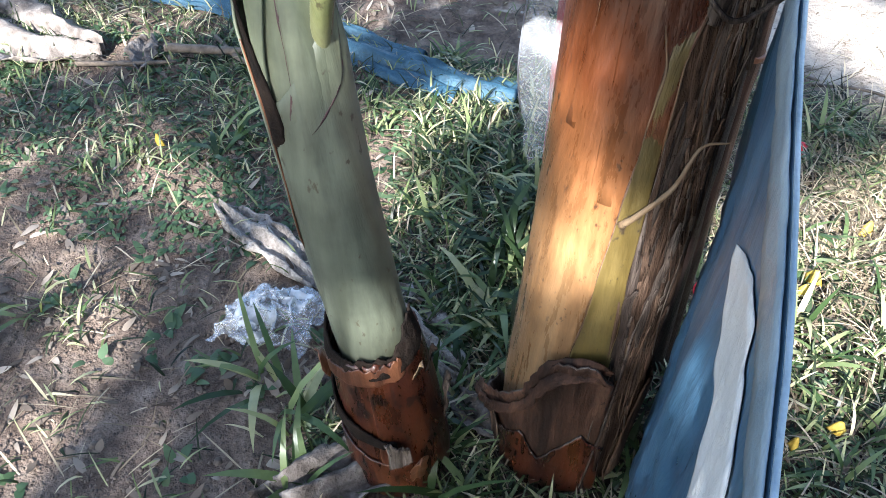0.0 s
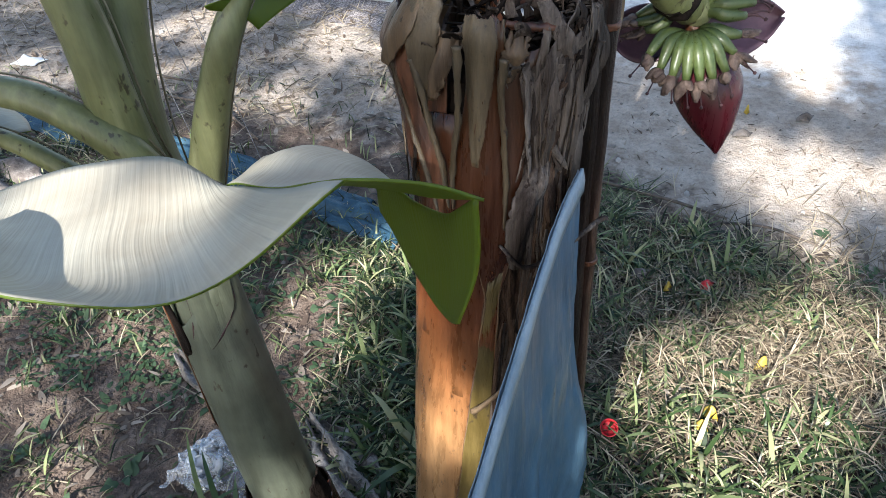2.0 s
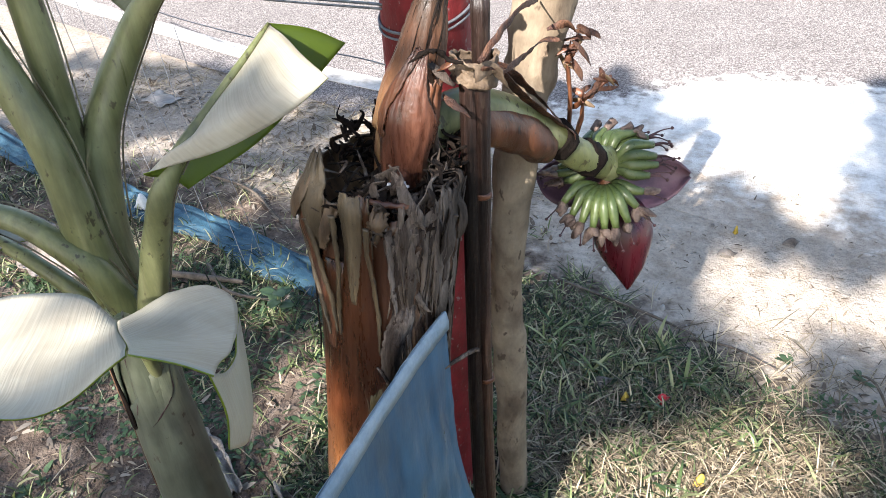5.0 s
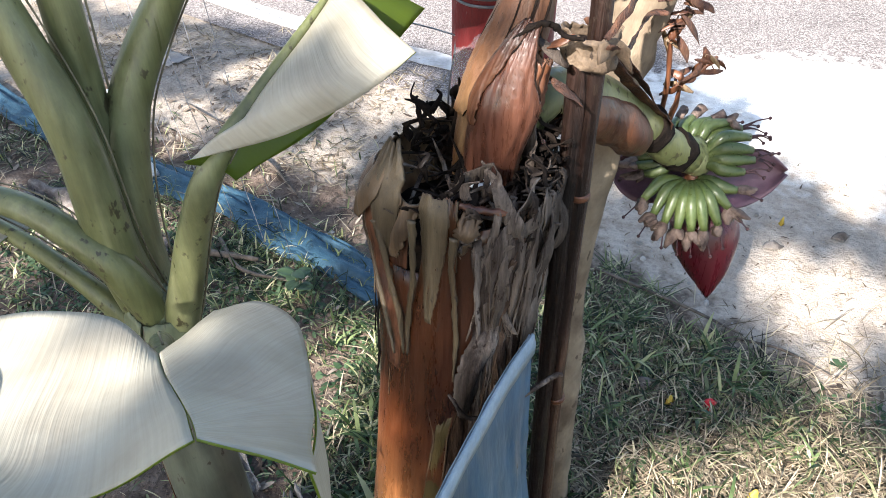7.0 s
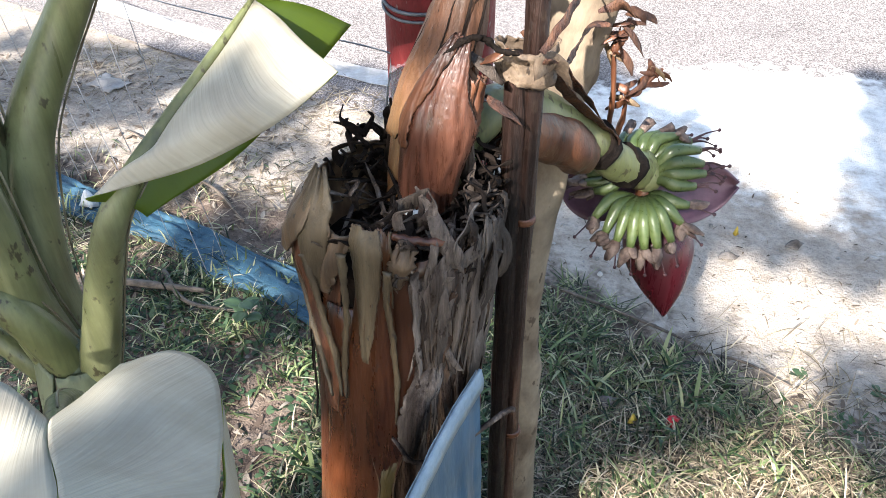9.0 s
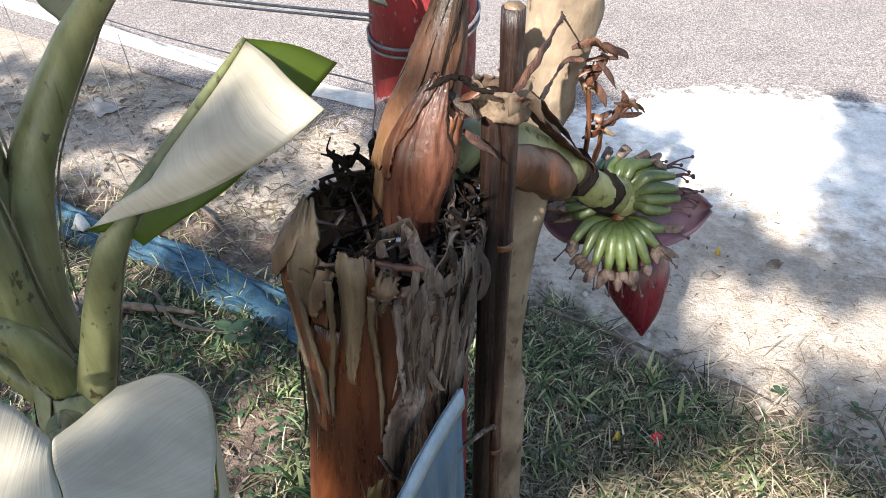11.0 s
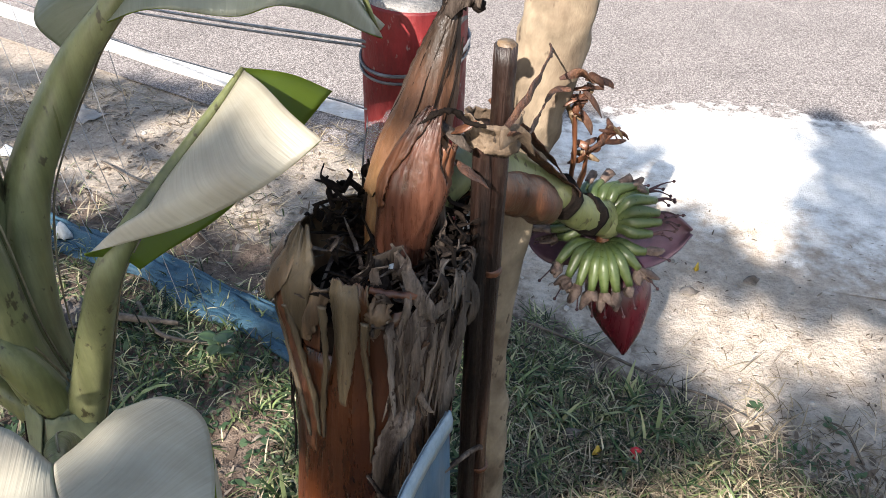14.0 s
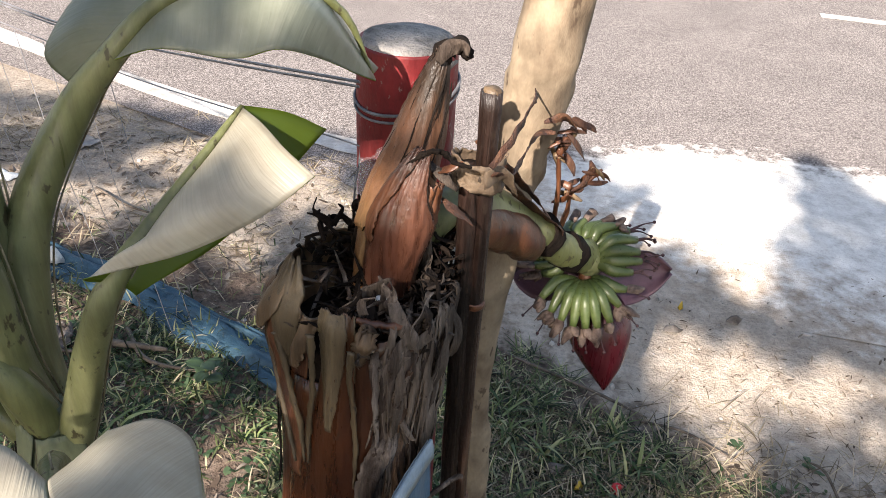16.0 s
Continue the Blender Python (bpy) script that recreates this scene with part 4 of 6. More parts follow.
# flowering stalk that rises out of the stump
SPIND = spline([(0.472, 1.10, 0.98, 0.037, 0.98), (0.478, 1.11, 1.08, 0.039, 1.08), (0.488, 1.128, 1.16, 0.037, 1.16), (0.503, 1.145, 1.22, 0.029, 1.22), (0.514, 1.156, 1.28, 0.017, 1.28), (0.522, 1.162, 1.32, 0.007, 1.32)], 400)
panel(stump, "inner_sheath", [(0.98, [(-200, 0), (-100, 0), (0, 0), (100, 0), (165, 0)]), (1.10, [(-200, 0), (-100, 0), (0, 0.001), (100, 0), (165, 0)]), (1.20, [(-205, 0), (-100, 0), (0, 0.002), (100, 0), (160, 0)]), (1.27, [(-205, 0), (-100, 0), (0, 0.001), (100, 0), (160, 0)]), (1.318, [(-200, 0), (-100, 0), (0, 0), (100, 0), (160, 0)])], M_SPINDLE, 71, M_ROT_AND_SHADE, SPIND, 0.006, nu=60, nv=50, label="tan pointed inner sheath with dark tip", wrinkle=0.0022)
panel(stump, "inner_sheath", [(1.12, [(-92, 0.004), (-70, 0.006), (-44, 0.003)]), (1.19, [(-96, 0.003), (-50, 0.006), (2, 0.003)]), (1.25, [(-96, 0.003), (-30, 0.007), (34, 0.003)]), (1.30, [(-80, 0.002), (-10, 0.005), (50, 0.002)]), (1.325, [(-60, 0), (0, 0.002), (50, 0)])], M_SPINDLE, 72, M_ROT_AND_SHADE, SPIND, 0.008, nu=50, nv=30, margin=M_ROT_AND_SHADE, wrinkle=0.0022)
for k, (a0, h0, h1) in enumerate(((-52, 1.17, 1.29), (-20, 1.19, 1.30), (14, 1.205, 1.30), (44, 1.20, 1.29), (-74, 1.19, 1.27))):
    part("dark_streak", local(tube([flank(SPIND, a0 + 26 * q + 4 * math.sin(5 * q + k), h0 + (h1 - h0) * q, 0.006) for q in np.linspace(0, 1, 7)], [0.0004, 0.001, 0.0016, 0.0014, 0.0018, 0.0014, 0.0008], 6, 30, 0.6, 0.4), stump), M_ROT_AND_SHADE, stump)
part("spindle_tip", local(tube([(0.517, 1.158, 1.297), (0.524, 1.160, 1.320), (0.534, 1.160, 1.328), (0.546, 1.158, 1.326), (0.553, 1.156, 1.316)], [0.0105, 0.0105, 0.0095, 0.0085, 0.004], 12, 24, 0.7), stump), M_ROT_AND_SHADE, stump)
part("spindle_tip", local(ribbon([(0.520, 1.145, 1.312), (0.532, 1.143, 1.330), (0.546, 1.145, 1.332), (0.552, 1.148, 1.322)], [0.008, 0.018, 0.014, 0.004], 0.9, 0.0016, 24), stump), M_GREYFIB, stump)
FRONT = spline([(0.490, 1.076, 0.99, 0.028, 0.99), (0.491, 1.074, 1.08, 0.030, 1.08), (0.501, 1.076, 1.13, 0.034, 1.13), (0.506, 1.078, 1.16, 0.035, 1.16), (0.513, 1.081, 1.195, 0.026, 1.195), (0.520, 1.083, 1.225, 0.015, 1.225), (0.526, 1.084, 1.245, 0.009, 1.245)], 400)
panel(stump, "front_sheath", [(0.99, [(-170, 0), (-85, 0), (0, 0), (110, 0)]), (1.08, [(-168, 0), (-85, 0), (0, 0.001), (106, 0)]), (1.13, [(-150, 0.001), (-78, 0.001), (0, 0.002), (92, 0.001)]), (1.165, [(-128, 0.002), (-66, 0.002), (0, 0.003), (66, 0.004)]), (1.195, [(-112, 0.002), (-60, 0.003), (-8, 0.004), (44, 0.006)]), (1.222, [(-90, 0.001), (-46, 0.003), (-4, 0.005), (38, 0.008)]), (1.24, [(-70, 0), (-36, 0.002), (0, 0.004), (36, 0.006)])], M_FRONT, 73, M_RUST, FRONT, 0.010, 3.0, nu=60, nv=44, margin=M_ROT_AND_SHADE, label="glossy red-brown sheath round the stalk", wrinkle=0.0022)
panel(stump, "front_sheath", [(0.99, [(20, -0.004), (70, -0.003), (130, -0.004)]), (1.09, [(24, -0.004), (72, -0.002), (130, -0.004)]), (1.15, [(34, -0.004), (74, 0.0), (116, -0.004)]), (1.185, [(40, -0.002), (70, 0.004), (100, 0.0)]), (1.205, [(44, 0.002), (66, 0.010), (90, 0.008)])], M_STEM_DARK, 74, M_RUST, FRONT, 0.014, 5.0, nu=40, nv=26, margin=M_ROT_AND_SHADE, wrinkle=0.004)
panel(stump, "curled_edge", [(1.135, [(-60, 0.004), (-50, 0.006), (-40, 0.004)]), (1.17, [(-66, 0.006), (-52, 0.009), (-38, 0.005)]), (1.20, [(-64, 0.006), (-44, 0.010), (-24, 0.006)]), (1.228, [(-50, 0.004), (-28, 0.009), (-4, 0.006)]), (1.244, [(-40, 0.001), (-16, 0.005), (8, 0.003)])], M_STEM_DARK, 75, M_RUST, FRONT, 0.006, 5.0, nu=40, nv=18, margin=M_ROT_AND_SHADE, wrinkle=0.003)
rim_ = [flank(FRONT, -70, 1.17, 0.006), flank(FRONT, -52, 1.205, 0.006), flank(FRONT, -20, 1.232, 0.006), flank(FRONT, 30, 1.243, 0.006), Vector((0.545, 1.080, 1.240)), Vector((0.560, 1.075, 1.232)), Vector((0.578, 1.064, 1.236))]
part("curled_edge", local(tube(rim_, [0.001, 0.0025, 0.004, 0.005, 0.0045, 0.004, 0.003], 8, 60, 0.9, 0.6), stump), M_ROT_AND_SHADE, stump)
rs = random.Random(77)
for k in range(6):
    c = Vector((0.537, 1.082, 1.203)) + Vector((rs.uniform(-0.02, 0.035), rs.uniform(-0.012, 0.012), rs.uniform(-0.045, 0.03)))
    d = Vector((rs.uniform(-1, 1), rs.uniform(-0.4, 0.4), rs.uniform(-1, 0.6))).normalized() * rs.uniform(0.01, 0.024)
    w = rs.uniform(0.006, 0.014)
    part("curled_edge", local(ribbon([c - d, c + Vector((0, -0.008, 0.004)), c + d, c + d * 1.3 + Vector((0.004, 0.004, -0.008))], [w * 0.3, w, w * 0.8, w * 0.2], rs.uniform(-2.5, 2.5), 0.0012, 16, facing=(-0.2, -0.7, 0.5)), stump), (M_RUST, M_STEM_DARK, M_RUST, M_GREYFIB)[k % 4], stump)
part("curled_edge", local(ribbon([(0.529, 1.095, 1.138), (0.529, 1.089, 1.099), (0.532, 1.088, 1.070), (0.525, 1.082, 1.040)], [0.008, 0.02, 0.016, 0.003], 0.6, 0.0014, 26, facing=(-0.2, -0.7, 0.5)), stump), M_GREYFIB, stump)
STALK = [(0.493, 1.104, 1.067), (0.528, 1.163, 1.119), (0.574, 1.240, 1.090), (0.627, 1.331, 1.017), (0.675, 1.406, 0.939), (0.719, 1.474, 0.886)]
part("fruit_stalk", local(tube(STALK, [0.024, 0.028, 0.028, 0.027, 0.028, 0.030], 16, 40, 0.05), stump), M_PETIOLE, stump, "green curved fruit stalk")
part("stalk_sheath", local(tube([(0.547, 1.177, 1.098), (0.592, 1.254, 1.055), (0.627, 1.315, 0.998), (0.638, 1.334, 0.972)], [0.030, 0.034, 0.030, 0.018], 16, 24, 0.15), stump), M_STEM_DARK, stump)
part("stalk_band", local(tube([(0.645, 1.356, 0.993), (0.656, 1.375, 0.972)], [0.0315, 0.0305], 16, 6, 0.15), stump), M_ROT_AND_SHADE, stump)
part("stalk_band", local(tube([(0.684, 1.421, 0.926), (0.700, 1.444, 0.907)], [0.0305, 0.0315], 16, 6, 0.2), stump), M_ROT_AND_SHADE, stump)
for pts, ws, m in (([(0.561, 1.204, 1.200), (0.588, 1.222, 1.156), (0.614, 1.259, 1.105), (0.649, 1.316, 1.043), (0.675, 1.363, 0.996), (0.677, 1.377, 0.956)], [0.006, 0.013, 0.018, 0.022, 0.016, 0.006], M_RUST),
                   ([(0.566, 1.194, 1.191), (0.602, 1.241, 1.145), (0.636, 1.297, 1.078), (0.657, 1.345, 1.026)], [0.006, 0.016, 0.018, 0.004], M_RUST),
                   ([(0.631, 1.320, 1.185), (0.656, 1.334, 1.189), (0.675, 1.338, 1.175)], [0.004, 0.014, 0.004], M_RUST)):
    part("dry_bract", local(ribbon(pts, ws, 1.6, 0.0012, 30, facing=(-0.1, -0.8, 0.4)), stump), m, stump)
for base, top, n, spread in (((0.661, 1.412, 0.953), (0.655, 1.382, 1.122), 9, 0.024), ((0.670, 1.422, 0.953), (0.680, 1.421, 1.041), 7, 0.020), ((0.679, 1.421, 1.032), (0.713, 1.429, 1.066), 6, 0.018), ((0.655, 1.382, 1.112), (0.669, 1.383, 1.157), 5, 0.016)):
    b0, t0 = Vector(base), Vector(top)
    part("dry_bract", local(tube([b0, b0.lerp(t0, 0.5) + Vector((0.004, 0, 0)), t0], [0.005, 0.004, 0.003], 7, 16, 0.5), stump), M_STEM_DARK, stump)
    for k in range(n):
        c = t0 + Vector((rs.uniform(-1, 1), rs.uniform(-0.5, 0.5), rs.uniform(-1.2, 0.8))) * spread * 0.8
        d = Vector((rs.uniform(-1, 1), rs.uniform(-0.4, 0.4), rs.uniform(-1, 1))).normalized() * rs.uniform(0.6, 1.1) * spread
        w = rs.uniform(0.004, 0.011)
        part("dry_bract", local(ribbon([c - d, c + Vector((0.003, -0.006, 0.003)), c + d, c + d * 1.4 + Vector((0, 0, -0.006))], [w * 0.3, w, w * 0.9, w * 0.2], rs.uniform(-2.5, 2.5), 0.001, 14, facing=(-0.2, -0.7, 0.4)), stump), (M_RUST, M_RUST, M_STEM_DARK, M_TAN)[k % 4], stump)

# ---- fruit bunch ----
B0, BR, BU, BD = Vector((0.719, 1.474, 0.886)), Vector((0.972, 0.205, 0.114)), Vector((-0.206, 0.519, 0.83)), Vector((-0.111, 0.83, -0.547))


def bp(r, u, d=0.0):
    """A point of the bunch, in millimetres from the end of the stalk."""
    return B0 + (BR * r + BU * u + BD * d) * 0.001


bunch = thing("banana_bunch", "small green unripe bananas with a hanging red flower bud", "banana bunch", at=B0)
part("stalk_ring", local(tube([bp(-10, 12, -4), bp(0, 0, 0), bp(10, -16, 6), bp(12, -30, 10)], [0.030, 0.031, 0.026, 0.015], 18, 14), bunch), M_PETIOLE, bunch)
part("node", local(tube([bp(8, -20, 10), bp(6, -45, 14), bp(14, -75, 26)], [0.014, 0.015, 0.02], 12, 10), bunch), M_STEM_DARK, bunch)
FINGERS = []
for (br, bu, bdd), (mr, mu, md), (tr, tu, td) in [
    ((-14, -40, 2), (-50, -42, -14), (-76, -66, -22)), ((-12, -42, -2), (-42, -56, -24), (-62, -90, -28)), ((-9, -43, -5), (-30, -66, -32), (-46, -104, -34)),
    ((-6, -44, -7), (-18, -74, -38), (-27, -114, -38)), ((-2, -44, -8), (-6, -78, -42), (-7, -118, -40)), ((3, -44, -8), (8, -78, -42), (13, -118, -40)),
    ((7, -43, -6), (22, -72, -38), (35, -110, -36)), ((12, -42, -3), (34, -62, -30), (52, -84, -30)), ((14, -38, 0), (44, -52, -22), (66, -58, -24)),
    ((18, -4, -4), (52, 26, -16), (90, 24, -6)), ((20, -8, -6), (56, 8, -22), (92, 3, -12)), ((20, -12, -6), (54, -10, -22), (94, -12, -14)),
    ((18, -16, -6), (48, -26, -22), (78, -30, -16)), ((10, 14, 6), (30, 46, 8), (62, 50, 14)), ((0, 20, 10), (14, 48, 14), (36, 56, 22)),
    ((-8, 20, 12), (-6, 48, 20), (10, 62, 28)), ((-14, 18, 14), (-26, 44, 22), (-14, 60, 32)), ((-20, 4, 12), (-52, 6, 8), (-80, -2, 12)),
    ((-20, -2, 10), (-54, -12, 4), (-84, -12, 6)), ((-18, -8, 8), (-50, -24, 0), (-72, -26, 4)), ((14, 8, 14), (54, 36, 20), (84, 40, 24)),
]:
    FINGERS.append((bp(tr, tu, td), bp(mr, mu, md)))
    part("banana", local(tube([bp(br, bu, bdd), bp((br + mr) / 2, (bu + mu) / 2 + 3, (bdd + md) / 2 - 3), bp(mr, mu, md), bp(tr, tu, td)], [0.0065, 0.0098, 0.0108, 0.0062], 7, 12), bunch), M_FINGER, bunch)


def build_florets():
    rnd = random.Random(11)
    for k, (tip, mid) in enumerate(FINGERS):
        d = (tip - mid).normalized()
        if 8 < k < 13 or k == 20:
            for q in range(3):
                e = tip + d * rnd.uniform(0.02, 0.04) + Vector((rnd.uniform(-0.012, 0.012), rnd.uniform(-0.01, 0.01), rnd.uniform(-0.016, 0.012)))
                part("stigma", local(join(tube([tip, (tip + e) / 2 + Vector((0, 0, 0.004)), e], [0.0035, 0.0014, 0.0012], 5, 7), ball(e, 0.0032, 6, 4)), bunch), M_STIGMA, bunch)
        elif 13 < k < 17:
            part("stigma", local(tube([tip, tip + d * 0.012, tip + d * 0.024], [0.006, 0.008, 0.009], 7, 6, 0.3, seed=k), bunch), M_FLORET, bunch)
        else:
            for q in range(5):
                e = tip + d * rnd.uniform(0.010, 0.026) + Vector((rnd.uniform(-0.017, 0.017), rnd.uniform(-0.010, 0.010), rnd.uniform(-0.012, 0.008)))
                part("dry_flower", local(tube([tip, (tip + e) / 2, e], [0.005, 0.0085, 0.003], 6, 6, 0.7, 0.6, seed=k * 3 + q), bunch), M_FLORET, bunch)
            e = tip + d * 0.034 + Vector((rnd.uniform(-0.01, 0.01), 0, -0.008))
            part("stigma", local(join(tube([tip, (tip + e) / 2, e], [0.003, 0.0013, 0.0012], 5, 6), ball(e, 0.003, 6, 4)), bunch), M_STIGMA, bunch)


build_florets()
BUDPTS = [(18, -62, 34), (24, -86, 46), (28, -110, 52), (31, -145, 56), (34, -190, 58), (34, -222, 57), (33, -240, 56)]
bud = part("flower_bud", local(tube([bp(*p) for p in BUDPTS], [0.020, 0.045, 0.055, 0.054, 0.036, 0.015, 0.002], 22, 34, 0.02), bunch), M_BUD, bunch, "glossy crimson flower bud")


def bract(name, base, tip, side, bow, material):
    b, t, s, w = bp(*base), bp(*tip), Vector(side), Vector(bow)
    rows = []
    for v, wd in ((0, 0.016), (0.25, 0.042), (0.55, 0.05), (0.82, 0.034), (1.0, 0.004)):
        c = b.lerp(t, v) + w * math.sin(v * 2.6)
        rows.append([c - s * wd + w * -0.5, c - s * wd * 0.5 + w * 0.15, c + w * 0.35, c + s * wd * 0.5 + w * 0.15, c + s * wd + w * -0.5])
    ge = shell(loft(rows, 18, 12), 0.003)
    part(name, local((ge[0], ge[1]), bunch), material, bunch, "dull purple open bract")


bract("bract", (6, -50, 24), (158, -34, 40), tuple(BU * 0.95 + BR * 0.1), tuple(BD * 0.02), M_BRACT)
bract("bract", (-4, -44, 24), (-122, -12, 34), tuple(BU * 0.9 + BR * 0.3), tuple(BD * 0.02), M_BRACT)

# ---- stake and pole ----
stake = thing("bamboo_stake", "dark split bamboo stake tied to the stump", "stake", at=(0.60, 1.08, 0))
part("cane", local(tube([(0.599, 1.09, -0.02), (0.590, 1.095, 0.20), (0.583, 1.10, 0.42), (0.5785, 1.10, 0.60), (0.5755, 1.105, 0.80), (0.5735, 1.11, 1.07), (0.5695, 1.112, 1.215)], [0.0135, 0.0135, 0.013, 0.0125, 0.0125, 0.0125, 0.012], 14, 60, 0.14), stake), M_STAKE, stake)
part("cane", local(tube([(0.613, 1.10, -0.02), (0.604, 1.105, 0.20), (0.596, 1.11, 0.45), (0.591, 1.112, 0.66), (0.588, 1.114, 0.86), (0.587, 1.116, 1.08), (0.5855, 1.117, 1.30)], [0.0130, 0.0130, 0.0125, 0.012, 0.012, 0.0120, 0.0115], 14, 60, 0.14, seed=3), stake), M_STAKE, stake)
for q in (0.31, 0.66, 1.02):
    part("node_ring", local(tube([(0.6065 - 0.023 * q + 0.004 * q * q, 1.107 + 0.009 * q, q), (0.6065 - 0.023 * q + 0.004 * q * q, 1.107 + 0.009 * q, q + 0.008)], [0.0138, 0.0136], 14, 5, 0.1), stake), M_STEM_DARK, stake)
part("cut_end", local(tube([(0.5855, 1.117, 1.298), (0.5855, 1.117, 1.303)], [0.0113, 0.0090], 14, 4, 0.2), stake), M_TAN, stake, "pale sawn end of the cane")
g = []
for a in np.linspace(0, 2 * math.pi, 60):
    g.append([])
    for q in np.linspace(0, 1, 9):
        r_ = 0.0235 + 0.0035 * noise.noise(Vector((math.cos(a) * 3, math.sin(a) * 3, q * 5))) + 0.002 * math.sin(q * 19 + 2 * a)
        g[-1].append(Vector((0.5785 + 1.22 * r_ * math.cos(a), 1.114 + 0.86 * r_ * math.sin(a), 1.190 + 0.036 * q + 0.004 * math.sin(a * 2 + q) + 0.004 * noise.noise(Vector((math.cos(a) * 5, math.sin(a) * 5, q))))))
ge = shell(g, 0.0016)
part("tie", local((ge[0], ge[1]), stake), M_TIE, stake, "dry leaf strip tied round the stake")
part("tie_end", local(ribbon([(0.599, 1.060, 1.241), (0.615, 1.085, 1.264), (0.624, 1.154, 1.270), (0.622, 1.252, 1.248), (0.614, 1.336, 1.222)], [0.006, 0.009, 0.008, 0.008, 0.005], 3.2, facing=(0, -1, 0.3), n=30), stake), M_RUST, stake)
part("tie_end", local(ribbon([(0.602, 1.065, 1.231), (0.616, 1.113, 1.208), (0.620, 1.211, 1.187), (0.627, 1.329, 1.164), (0.648, 1.348, 1.159)], [0.006, 0.008, 0.010, 0.012, 0.004], 3.0, facing=(0, -1, 0.3), n=24), stake), M_RUST, stake)
part("tie_end", local(ribbon([(0.593, 1.065, 1.226), (0.613, 1.084, 1.220), (0.625, 1.102, 1.190)], [0.02, 0.016, 0.004], 0.8, facing=(0, -1, 0.3)), stake), M_TIE, stake)
pole = thing("wooden_pole", "leaning weathered pale wooden pole", "pole", at=(0.60, 1.37, 0))
part("shaft", local(tube([(0.593, 1.385, -0.03), (0.584, 1.385, 0.17), (0.578, 1.385, 0.35), (0.575, 1.385, 0.47), (0.566, 1.385, 0.58), (0.567, 1.386, 0.74), (0.576, 1.387, 0.92), (0.588, 1.388, 1.04), (0.600, 1.389, 1.12), (0.612, 1.39, 1.20), (0.621, 1.392, 1.29), (0.633, 1.393, 1.45)], [0.033, 0.033, 0.034, 0.036, 0.031, 0.033, 0.037, 0.040, 0.043, 0.046, 0.047, 0.047], 24, 80, 0.16), pole), M_POLE, pole)

# ---- red post ----
post = thing("red_post", "short red concrete roadside post with bare top", "post", at=(0.421, 1.398, 0))
part("body", tube([(0, 0, -0.05), (0, 0, 0.5), (0, 0, 1.182), (0, 0, 1.227)], [0.077, 0.076, 0.0735, 0.071], 36, 40, 0.02), M_RED, post)
part("cap", tube([(0, 0, 1.217), (0, 0, 1.237), (0, 0, 1.252)], [0.0722, 0.071, 0.064], 36, 8, 0.04), M_CEMENT, post, "bare grey cement top")

# ---- young banana plant ----
young = thing("young_banana_plant", "young green banana plant with cut leaves", "banana plant", at=(0.15, 0.81, 0))
YA = [(0.178, 0.855, -0.03), (0.170, 0.860, 0.135), (0.160, 0.866, 0.275), (0.150, 0.872, 0.352), (0.128, 0.886, 0.54), (0.115, 0.90, 0.68), (0.105, 0.916, 0.80), (0.095, 0.94, 0.895)]
YAH = [-0.03, 0.1, 0.22, 0.3, 0.5, 0.64, 0.76, 0.86]
part("stem", local(tube(YA, [0.060, 0.058, 0.054, 0.050, 0.048, 0.045, 0.044, 0.036], 24, 50, 0.05), young), M_PALESTEM, young)
YROW = spline([(*p, r, h) for p, r, h in zip(YA, [0.062, 0.060, 0.056, 0.050, 0.048, 0.046, 0.048, 0.042], YAH)], 400)
wrap(young, YROW, "stem_sheath", [(0.2, -80), (0.66, -44), (0.8, -30)], [(0.2, 190), (0.66, 110), (0.8, 70)], (0.66, 0.80), (0.20, 0.20), 0.002, M_PALESTEM, 51, 0.004, margin=M_STIGMA)
wrap(young, YROW, "stem_sheath", [(0.3, -150), (0.9, -140)], [(0.3, -60), (0.66, -46), (0.9, -70)], (0.88, 0.74), (0.30, 0.42), 0.003, M_PALESTEM, 52, 0.004, flare=0.006, margin=M_STEM_DARK)
wrap(young, YROW, "stem_sheath", [(0.5, -58), (0.67, -44), (0.9, -30)], [(0.5, -36), (0.67, -36), (0.9, 20)], (0.86, 0.84), (0.60, 0.62), 0.001, M_PALESTEM, 53, 0.004)
wrap(young, YROW, "dark_scar", [(0.58, -60), (0.66, -52), (0.78, -70)], [(0.58, -40), (0.655, -18), (0.70, -26), (0.78, -46)], (0.80, 0.74), (0.57, 0.62), 0.0048, M_ROT_AND_SHADE, 54, 0.012)
wrap(young, YROW, "stem_sheath", [(0.2, -96), (0.4, -88), (0.62, -66), (0.70, -46)], [(0.2, -90), (0.4, -82), (0.62, -58), (0.70, -40)], (0.70, 0.70), (0.28, 0.28), 0.0035, M_STIGMA, 60, 0.004)
wrap(young, YROW, "stem_sheath", [(0.62, -20), (0.70, 6), (0.84, 10)], [(0.62, -14), (0.70, 70), (0.84, 80)], (0.84, 0.84), (0.63, 0.60), 0.003, M_PALESTEM, 61, 0.003, margin=M_STIGMA)
YB = spline([(0.180, 0.853, -0.03, 0.083, -0.03), (0.174, 0.857, 0.09, 0.079, 0.06), (0.166, 0.862, 0.19, 0.073, 0.15), (0.148, 0.872, 0.37, 0.060, 0.32)], 300)
wrap(young, YB, "base_sheath", [(0, -190), (0.3, -190)], [(0, 20), (0.3, 14)], (0.27, 0.275), (-0.03, -0.03), 0.0, M_BASE, 55, 0.012, margin=M_STEM_DARK, nu=44)
